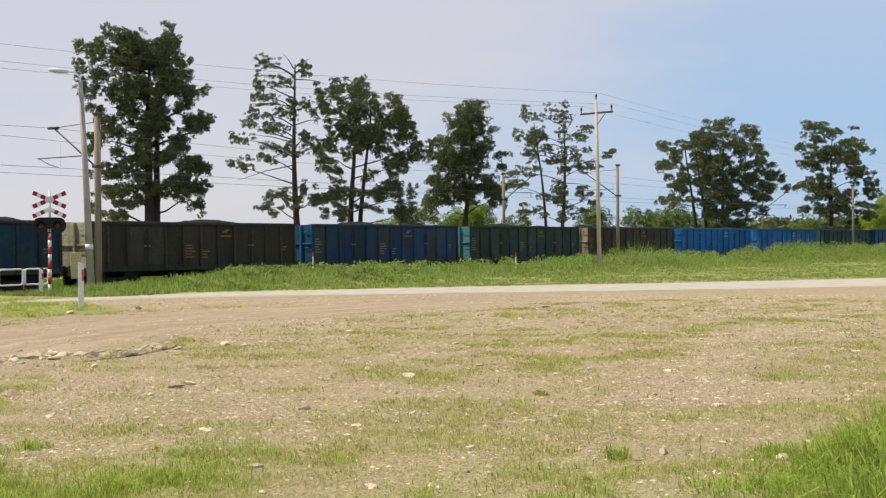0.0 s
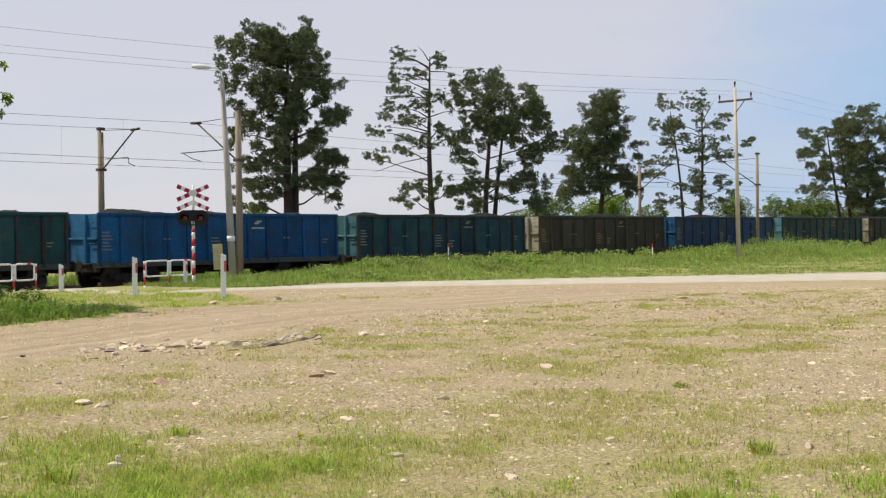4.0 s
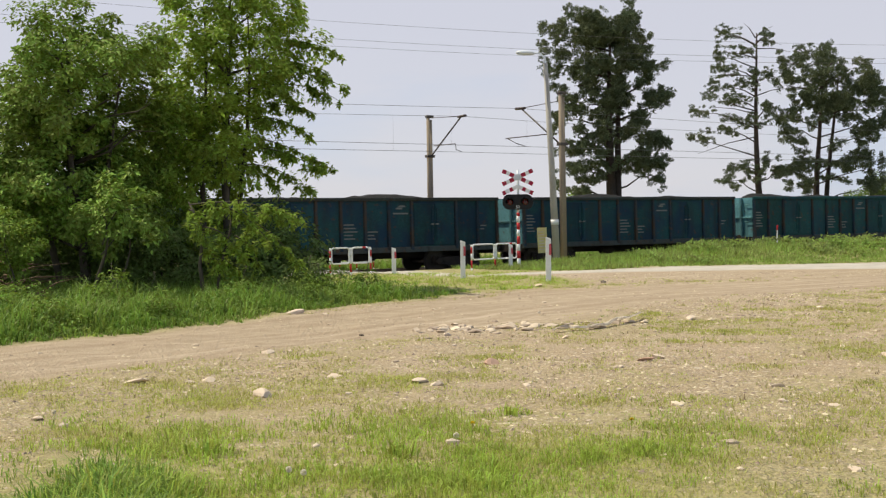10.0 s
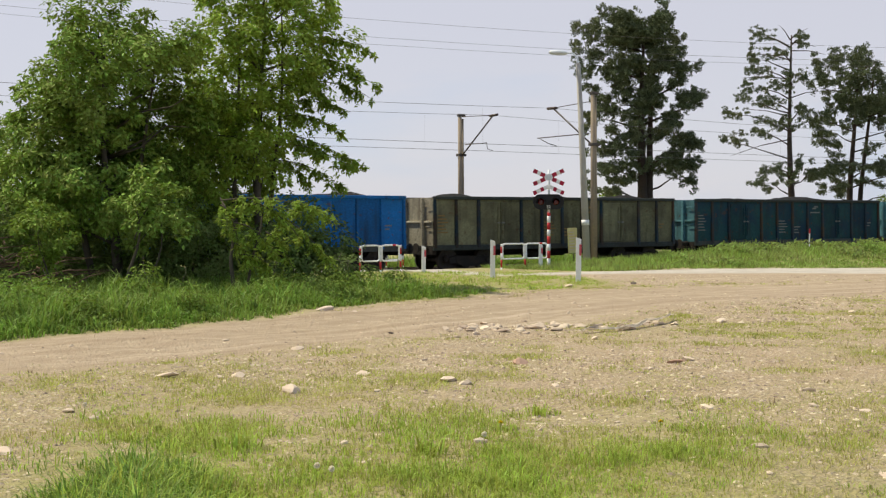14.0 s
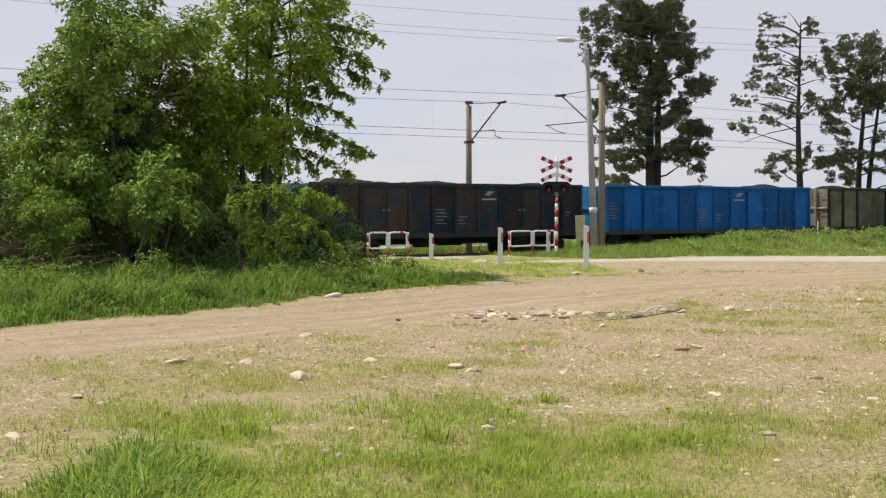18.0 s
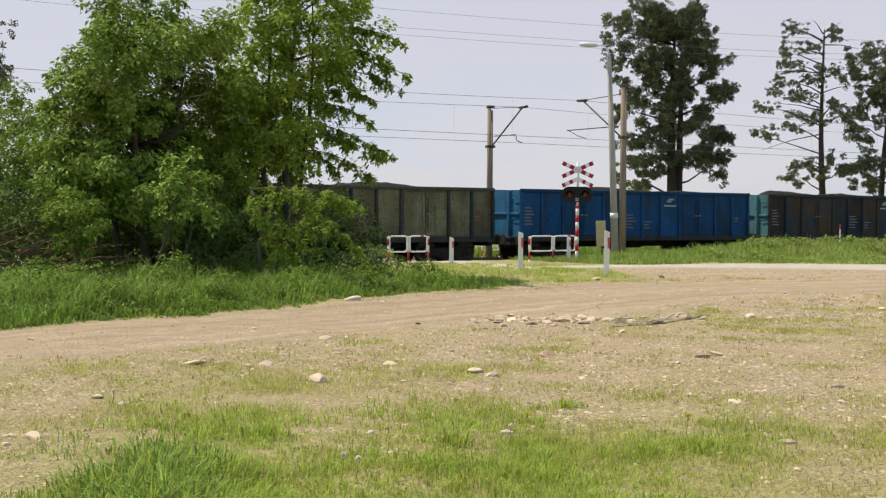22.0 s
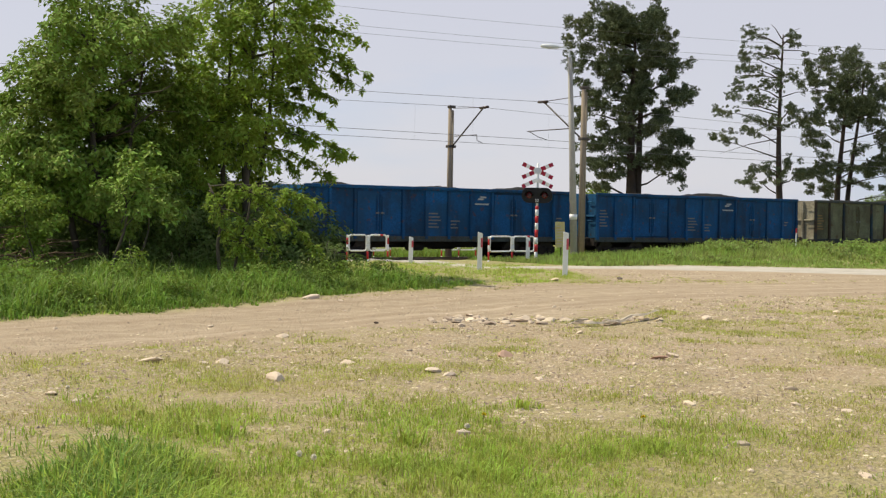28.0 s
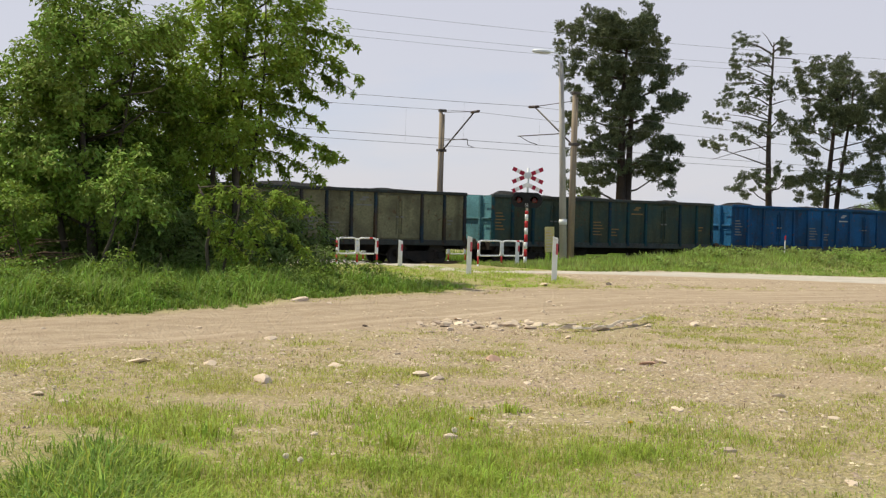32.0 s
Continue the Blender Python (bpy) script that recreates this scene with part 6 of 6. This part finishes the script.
def tufts(x, y, count, height, width, spread, rng, simple=False):
    """Grass in tufts: count blades round each place, leaning outwards; height and width for each tuft."""
    n_ = len(x)
    i = np.repeat(np.arange(n_), count)
    a = rng.uniform(0, 6.283, n_ * count)
    r = np.sqrt(rng.uniform(0, 1, n_ * count))
    px, py = x[i] + np.cos(a) * r * spread[i], y[i] + np.sin(a) * r * spread[i]
    h = height[i] * rng.uniform(0.45, 1.1, n_ * count)
    lean = np.clip(0.25 + 0.6 * r + rng.normal(size=n_ * count) * 0.15, 0.05, 0.92)
    turn = a + rng.normal(size=n_ * count) * 0.6
    root = np.stack([px, py, gz(px, py) - 0.01], 1)
    across = np.stack([-np.sin(turn), np.cos(turn), np.zeros(len(px))], 1)
    way = np.stack([np.cos(turn), np.sin(turn), np.zeros(len(px))], 1) * lean[:, None]
    w = (width[i] * rng.uniform(0.6, 1.3, n_ * count))[:, None] / 2
    h = h[:, None]
    up = np.array([[0, 0, 1.0]])
    mid = root + up * h * 0.6 + way * h * 0.3
    tip = root + up * h * np.sqrt(1 - lean ** 2)[:, None] + way * h
    if simple:
        return np.stack([root - across * w, root + across * w, tip], 1).reshape(-1, 3), np.arange(3 * len(px)).reshape(-1, 3)
    v = np.stack([root - across * w * 0.7, root + across * w * 0.7, mid + across * w, mid - across * w, tip], 1).reshape(-1, 3)
    k = np.arange(len(px))[:, None] * 5
    f = np.concatenate([k + np.array([[0, 1, 2]]), k + np.array([[0, 2, 3]]), k + np.array([[3, 2, 4]])], 1).reshape(-1, 3)
    return v, f


def build_grass():
    rng = np.random.default_rng(90)
    # dense near grass
    x, y = scatter(50000, -46, 24, 6.4, 17, rng)
    g, thin, dirt, road, bal = cover(x, y)
    lump = 0.5 + 1.1 * fbm(x, y, 0.9, 4)
    keep = (rng.uniform(0, 1, len(x)) < g * np.clip(0.85 * g ** 2 + 1.3 * (lump - 0.25), 0.02, 0.95)) & (verge(x, y) < 0)
    x, y, g, t = x[keep], y[keep], g[keep], np.clip(lump[keep], 0, 1.4)
    az_, far = np.degrees(np.arctan2(x, y)), np.hypot(x, y)
    right = smooth(14, 19, az_)
    lush = smooth(-41.5, -39.5, az_ + 0.8 * fbm(x, y, 0.8)) * (1 - smooth(-36, -31.5, az_ + 1.5 * fbm(x, y, 0.8))) * (1 - smooth(8.6, 9.8, far + 0.6 * fbm(x, y, 1.0)))
    h = rng.uniform(0.05, 0.14, len(x)) * (0.5 + 0.8 * t) * (0.6 + 0.6 * g) * (1 + 1.3 * right + 1.1 * lush)
    deep = rng.uniform(0, 1, len(x)) < 0.6 * lush
    for pick, mat, lab in ((~deep, GRASS, "fresh green tufted grass at the field's edge"), (deep, GRASS_DEEP, "taller deep green grass clump at the field's edge")):
        v, f = tufts(x[pick], y[pick], 11, h[pick], 0.0045 + 0.003 * np.maximum(right, lush)[pick] + rng.uniform(0, 0.004, pick.sum()), 0.05 + 0.5 * h[pick], rng)
        tagged(sheet("near_grass", v, f, mat), lab, "grass", kind="stuff")
    # thin grass in the gravel
    x, y = scatter(96000, -46, 26, 7, 37, rng, 0.7)
    g, thin, dirt, road, bal = cover(x, y)
    lump = np.clip(0.5 + 1.1 * fbm(x + 5, y, 0.8, 3), 0, 1.4)
    keep = (rng.uniform(0, 1, len(x)) < (0.20 + 1.15 * thin + 0.6 * g) * lump * (1 - dirt) * (1 - road)) & (verge(x, y) < 0)
    x, y, c = x[keep], y[keep], lump[keep]
    far = np.hypot(x, y)
    h = rng.uniform(0.025, 0.065, len(x)) * (0.6 + 0.8 * c)
    v, f = tufts(x, y, 11, h, 0.005 + 0.0006 * far, 0.05 + 0.8 * h, rng, True)
    tagged(sheet("thin_grass", v, f, GRASS_DRY), "thin yellow-green grass growing through gravel", "grass", kind="stuff")
    # small dark weeds and dead stalks in the gravel
    for count, mat, name, lab, hi in ((2600, WEED, "gravel_weeds", "small dark green weeds growing through gravel", 0.07), (900, STALK, "dead_stalks", "dead brown weed stalks standing in gravel", 0.10)):
        x, y = scatter(count * 2, -46, 26, 7.5, 32, rng, 0.6)
        g, thin, dirt, road, bal = cover(x, y)
        keep = (rng.uniform(0, 1, len(x)) < (0.25 + 0.75 * np.clip(0.5 + fbm(x, y + 80, 1.8), 0, 1)) * (1 - dirt) * (1 - road)) & (verge(x, y) < 0)
        x, y = x[keep], y[keep]
        h = hi * rng.uniform(0.35, 1.0, len(x)) ** 1.5
        v, f = tufts(x, y, 7, h, 0.004 + 0.0006 * np.hypot(x, y), 0.03 + 0.9 * h, rng, True)
        tagged(sheet(name, v, f, mat), lab, "weeds", kind="stuff")
    # lush verge left of the lane
    x, y = scatter(26000, -50, -13, 13, 44, rng, 0.8)
    e = verge(x, y)
    s, u = along(x, y)
    lush = smooth(0, 0.5, e) * (1 - smooth(25.5, 29.0, y + 0.8 * ripple(x, y, 2.5)))
    low = smooth(0, 0.5, e) * (u > 2.2) * 0.8 * np.clip(0.5 + 0.8 * ripple(x, y, 1.6), 0.1, 1)
    keep = rng.uniform(0, 1, len(x)) < low * (1 - lush)
    v, f = tufts(x[keep], y[keep], 12, rng.uniform(0.05, 0.16, keep.sum()), rng.uniform(0.014, 0.024, keep.sum()), np.full(keep.sum(), 0.13), rng, True)
    tagged(sheet("lane_side_grass", v, f, GRASS), "short yellow-green grass beside the crossing", "grass", kind="stuff")
    keep = rng.uniform(0, 1, len(x)) < lush
    x, y, e, lush = x[keep], y[keep], e[keep], lush[keep]
    h = (0.10 + 0.50 * lush * smooth(-0.3, 1.8, e)) * rng.uniform(0.6, 1.1, len(x)) * np.clip(0.85 + 0.35 * ripple(x, y, 1.6) + 0.3 * ripple(x, y, 0.7), 0.3, 1.5)
    v, f = tufts(x, y, 12, h, rng.uniform(0.014, 0.026, len(x)), 0.06 + 0.3 * h, rng)
    tagged(sheet("verge_grass", v, f, GRASS_DEEP), "lush tall green grass beneath leafy trees", "grass", kind="stuff")
    # broad-leaved weeds standing in the verge grass
    n_, k = 900, 44
    x, y = scatter(n_, -50, -20, 14, 30, rng, 0.8)
    e = verge(x, y)
    keep = (e > 0.7) & (y < 27) & (fbm(x, y + 20, 2.2) > -0.1)
    x, y, e = x[keep], y[keep], e[keep]
    tall = (0.22 + 0.38 * smooth(0.5, 2.6, e)) * rng.uniform(0.75, 1.25, len(x))
    at = np.repeat(np.column_stack([x, y, gz(x, y)]), k, 0)
    q = rng.uniform(0.25, 1, (len(at), 1))
    at = at + np.concatenate([rng.normal(size=(len(at), 2)) * 0.13 * (1.2 - 0.5 * q), q * np.repeat(tall, k)[:, None]], 1)
    face = unit(rng.normal(size=at.shape) * 0.5 + np.array([[-0.3, -0.2, 0.8]]))
    ln = rng.uniform(0.05, 0.10, len(at))
    v, f = leaves(at, unit(rng.normal(size=at.shape)), face, ln, ln * 0.5)
    tagged(sheet("verge_weeds", v, f, GRASS_DEEP), "broad-leaved green weeds in lush verge grass", "weeds", kind="stuff")
    # grass between road and track
    s, u = 30 + 105 * rng.uniform(0, 1, 26000) ** 1.25, 2.0 + 16 * rng.uniform(0, 1, 26000) ** 1.2
    u = 2.0 + (u - 2.0) * np.interp(s, [38, 50, 100], [0.8, 1.5, 1.9])
    base = PERP[None] * (FOOT - BEND * s * s - u)[:, None] + LONG[None] * s[:, None]
    x, y = base[:, 0], base[:, 1]
    g, thin, dirt, road, bal = cover(x, y)
    rank = np.interp(s, [30, 36, 41, 50, 70, 74.5, 79, 84.5, 94, 100.7, 107, 113, 135], [0.25, 0.36, 0.50, 0.52, 0.72, 1.35, 0.9, 0.62, 1.15, 1.75, 1.4, 1.2, 1.2])
    keep = (rng.uniform(0, 1, len(x)) < g) & (roadside(x, y) > 0.1)
    x, y, u, rank = x[keep], y[keep], u[keep], rank[keep]
    h = (0.12 + rank * np.exp(-((u - 6.0) / 3.4) ** 2)) * rng.uniform(0.6, 1.15, len(x)) * np.clip(0.8 + 0.75 * fbm(x, y, 3.0), 0.25, 1.7)
    v, f = tufts(x, y, 11, h, rng.uniform(0.032, 0.062, len(x)), 0.12 + 0.5 * h, rng, True)
    tagged(sheet("bank_grass", v, f, GRASS_BANK), "tall bright green grass on the railway bank", "grass", kind="stuff")
    # broad-leaved weeds in clumps on the bank
    n_, k = 280, 90
    s = 34 + 100 * rng.uniform(0, 1, n_) ** 1.2
    u = rng.normal(6.5, 2.0, n_)
    base = PERP[None] * (FOOT - BEND * s * s - u)[:, None] + LONG[None] * s[:, None]
    keep = (roadside(base[:, 0], base[:, 1]) > 0.8) & (fbm(base[:, 0], base[:, 1], 4.0) > -0.15)
    base, s = base[keep], s[keep]
    tall = np.interp(s, [34, 45, 70, 74.5, 84, 94, 100, 113, 135], [0.35, 0.5, 0.7, 1.2, 0.6, 1.1, 1.5, 1.2, 1.1]) * rng.uniform(0.6, 1.05, len(s))
    at = np.repeat(np.column_stack([base, gz(base[:, 0], base[:, 1])]), k, 0)
    q = rng.uniform(0.15, 1, (len(at), 1))
    at = at + np.concatenate([rng.normal(size=(len(at), 2)) * 0.30 * (1.2 - 0.6 * q), q * np.repeat(tall, k)[:, None]], 1)
    face = unit(rng.normal(size=at.shape) * 0.6 + np.array([[-0.2, -0.3, 0.8]]))
    ln = rng.uniform(0.10, 0.2, len(at))
    v, f = leaves(at, unit(rng.normal(size=at.shape)), face, ln, ln * 0.5)
    tagged(sheet("bank_weeds", v, f, GRASS_BANK), "broad-leaved green weeds in tall bank grass", "weeds", kind="stuff")
    # weeds along the far side of the tracks
    s, u = rng.uniform(27, 112, 5200), rng.uniform(-13.5, -10.2, 5200)
    base = PERP[None] * (FOOT - BEND * s * s - u)[:, None] + LONG[None] * s[:, None]
    v, f = tufts(base[:, 0], base[:, 1], 12, rng.uniform(0.45, 0.95, 5200), rng.uniform(0.04, 0.07, 5200), np.full(5200, 0.3), rng, True)
    tagged(sheet("trackside_weeds", v, f, GRASS_DEEP), "tall green weeds along the far side of the tracks", "weeds", kind="stuff")
    # leafy weeds in the near grass, as rosettes of broad blades
    for px, py, k in ((-4.78, 7.9, 1.0), (-3.44, 8.1, 0.9), (-3.32, 10.4, 0.7), (1.28, 9.4, 0.7), (1.0, 13.4, 0.5), (-12.24, 32.54, 1.5)):
        n_ = 7
        xx, yy = px + rng.normal(size=n_) * 0.07 * k, py + rng.normal(size=n_) * 0.07 * k
        v, f = tufts(xx, yy, 12, rng.uniform(0.12, 0.24, n_) * k, rng.uniform(0.008, 0.016, n_), np.full(n_, 0.09 * k), rng)
        tagged(sheet("weed_tuft", v, f, GRASS), "bright green leafy weed tuft in short grass", "plant", "weed tufts")


def stone(x, y, w, mat, rng, label, cat="stone", name="stone"):
    bm = bmesh.new()
    bmesh.ops.create_icosphere(bm, subdivisions=2 if w > 0.12 else 1, radius=0.5)
    ph = rng.uniform(0, 50)
    cuts = [(Vector(unit(rng.normal(size=(1, 3)))[0]), rng.uniform(0.22, 0.4)) for _ in range(9 if w > 0.12 else 6)]
    for vtx in bm.verts:
        for way, far in cuts:
            over = vtx.co.dot(way) - far
            if over > 0:
                vtx.co -= way * over
        vtx.co *= 1 + 0.2 * noise.noise(vtx.co * 5 + Vector((0, ph, 0)))
        vtx.co.z = max(-0.2, vtx.co.z)
    bmesh.ops.scale(bm, vec=(1.35 * w, w * rng.uniform(0.6, 0.95), w * rng.uniform(0.4, 0.68) * (0.65 if w > 0.2 else 1)), verts=bm.verts)
    ob = part(name, bm, mat)
    ob.matrix_basis = pose(x, y, gz1(x, y) + 0.06 * w, rng.uniform(-9, 9), rng.uniform(-9, 9), rng.uniform(0, 360))
    return tagged(ob, label, cat, "loose stones")


STONES = [(-6.04, 10.98, 0.24), (-7.77, 11.43, 0.2), (-7.14, 11.84, 0.13), (-7.26, 11.66, 0.09), (-7.94, 14.68, 0.14), (-7.27, 9.19, 0.11), (-6.84, 8.96, 0.08), (-6.28, 7.21, 0.12), (-10.80, 21.1, 0.34), (-4.67, 13.90, 0.19), (-4.83, 12.02, 0.18), (-4.60, 11.90, 0.11), (-5.94, 12.38, 0.11), (-3.01, 14.48, 0.17), (-2.98, 14.93, 0.12), (-6.54, 17.52, 0.17), (-7.19, 19.70, 0.22), (-6.89, 19.25, 0.15), (-7.88, 17.50, 0.13), (-5.04, 18.86, 0.22), (-4.85, 19.35, 0.2), (-4.58, 19.70, 0.19), (-3.52, 20.62, 0.26), (-8.97, 30.88, 0.34), (-7.80, 32.88, 0.3), (-4.71, 17.30, 0.15), (-3.27, 8.68, 0.08), (-3.72, 12.08, 0.08), (-0.43, 15.38, 0.17), (2.50, 31.94, 0.3), (-1.73, 23.80, 0.17)]


def build_stones():
    rng = np.random.default_rng(95)
    for i, (x, y, w) in enumerate(STONES):
        w *= 1.3 if w < 0.28 and y < 16 else 1.0
        mat = STONE_PINK if i in (9, 13) else STONE_DARK if i in (18, 24) else STONE
        word = "pinkish brick rubble lump" if mat is STONE_PINK else "dark rough stone" if mat is STONE_DARK else "pale rough stone"
        stone(x, y, w, mat, rng, word + " lying on gravelly ground")
    for i in range(270):
        x, y = scatter(1, -44, 24, 8, 30, rng, 0.7)
        if verge(x, y)[0] < -0.5:
            stone(float(x[0]), float(y[0]), 0.045 + 0.085 * rng.uniform(0, 1) ** 2, STONE if i % 3 else RUBBLE, rng, "small pale stone lying on gravelly ground")
    # rubble heap with a strip of old sheeting
    for i in range(110):
        f = (rng.uniform(0, 0.28), rng.uniform(0.34, 0.56), rng.uniform(0.58, 1.0), rng.uniform(0, 1.05))[i % 4]
        stone(-7.2 + 3.0 * f + rng.normal() * 0.12, 18.4 + 1.5 * f + rng.normal() * 0.45, 0.07 + 0.2 * rng.uniform(0, 1) ** 2.4, RUBBLE, rng, "broken pale rubble lump beside old sheeting", "rubble", "rubble_lump")
    bm = bmesh.new()
    rows = []
    for i in range(25):
        f = i / 24
        x, y = -5.12 + 0.95 * f - 0.14 * f ** 3, 18.1 + f + 1.6 * f ** 4
        row = []
        for j in range(5):
            o = (j - 2) * 0.03
            row.append(bm.verts.new((x - o * 0.7, y + o * 0.7, gz1(x, y) + 0.05 + 0.12 * o + 0.015 * math.sin(f * 9) + 0.012 * math.sin(j * 1.7 + f * 14) + 0.05 * f * f + 0.05 * noise.noise((f * 7, j * 0.8, 3.0)))))
        rows.append(row)
    for a, b in zip(rows, rows[1:]):
        for j in range(4):
            bm.faces.new((a[j], b[j], b[j + 1], a[j + 1]))
    bmesh.ops.solidify(bm, geom=bm.faces[:], thickness=0.015)
    tagged(part("old_sheeting", bm, SHEETING), "crumpled strip of weathered grey sheeting on rubble", "debris")
    # pebbles
    n_ = 400000
    x, y = scatter(n_, -46, 26, 7.5, 40, rng, 0.95)
    g, thin, dirt, road, bal = cover(x, y)
    keep = (rng.uniform(0, 1, n_) < 0.95 * (1 - g) * (1 - 0.93 * dirt) * (1 - 0.3 * thin) * (1 - road) * np.clip(0.65 + 0.7 * fbm(x, y, 2.0), 0.1, 1)) & (verge(x, y) < 0)
    x, y = x[keep], y[keep]
    n_ = len(x)
    r = np.minimum(0.0042 * rng.pareto(1.6, n_) + 0.0065, 0.034) * (0.7 + 0.015 * np.hypot(x, y))
    base = np.array([[1, 0, 0], [0, 1, 0], [-1, 0, 0], [0, -1, 0], [0.2, -0.1, 0.5]], float)
    a = rng.uniform(0, 6.283, n_)
    ca, sa = np.cos(a), np.sin(a)
    p = base[None] * rng.uniform(0.5, 1.3, (n_, 5, 1)) * r[:, None, None]
    v = np.stack([p[..., 0] * ca[:, None] - p[..., 1] * sa[:, None] + x[:, None], p[..., 0] * sa[:, None] + p[..., 1] * ca[:, None] + y[:, None], p[..., 2] + gz(x, y)[:, None]], -1)
    f = np.array([[0, 1, 4], [1, 2, 4], [2, 3, 4], [3, 0, 4]])
    f = (np.arange(n_)[:, None, None] * 5 + f[None]).reshape(-1, 3)
    tagged(sheet("gravel", v.reshape(-1, 3), f, PEBBLE), "scattered pale pebbles on the gravelly ground", "gravel", kind="stuff")


FLUFF = material("dandelion_fluff", (0.86, 0.82, 0.72), rough=0.9, spread=0.06, grain=60, bump=0, sheen_through=0.4)
PETAL = material("yellow_petal", (0.75, 0.60, 0.03), rough=0.7, spread=0.15, grain=40, bump=0)


def build_flowers():
    rng = np.random.default_rng(97)
    spots = [(-3.59, 6.71), (-3.54, 6.80), (-3.0, 7.98), (-3.2, 8.9), (-6.9, 8.9), (-2.1, 9.3), (1.9, 9.6), (3.2, 10.2)]
    for i, (x, y) in enumerate(spots):
        gone = i not in (3, 5)
        t = thing("dandelion", "white dandelion seed head in the grass" if gone else "yellow dandelion flower in the grass", "flower", pose(x, y, gz1(x, y)), "dandelions")
        h = rng.uniform(0.11, 0.17)
        part("stem", tube(bmesh.new(), [(0, 0, -0.01), (0.01, 0.004, h * 0.5), (0.012, 0.01, h)], [0.003, 0.0025, 0.002], 6), GRASS, t)
        d = unit(rng.normal(size=(240, 3)))
        if not gone:
            d[:, 2] = np.abs(d[:, 2]) * 0.4
            d = unit(d)
        c = np.repeat(np.array([[0.012, 0.01, h + (0.016 if gone else 0.002)]]), 240, 0)
        v, f = blades(c + d * (0.004 if gone else 0), d, 0.016 if gone else 0.019, 0.006, rng, 0.85)
        tagged(sheet("seed_head" if gone else "flower_head", v, f, FLUFF if gone else PETAL, t), kind="stuff")


build_grass()
build_stones()
build_flowers()


# ---- what moves ----
def motions():
    for k, w in TRAIN:
        walk(w, [(float(t), wagon_pose(k, float(t))) for t in range(0, 33)])
    # the wheels turn with the way the train has gone; every wheelset rolls alike
    rolls = [(i / 10, Matrix.Rotation((train_at(i / 10) - train_at(0)) / 0.46, 4, "Y")) for i in range(321)]
    first = None
    for k, w in TRAIN:
        for o in w.children_recursive:
            if o.name.split(".")[0] == "wheelset":
                if first is None:
                    first = o
                    walk(first, rolls)
                else:
                    o.rotation_mode = "QUATERNION"
                    o.animation_data_create()
                    o.animation_data.action = first.animation_data.action
                    o.animation_data.action_slot = first.animation_data.action_slot


motions()
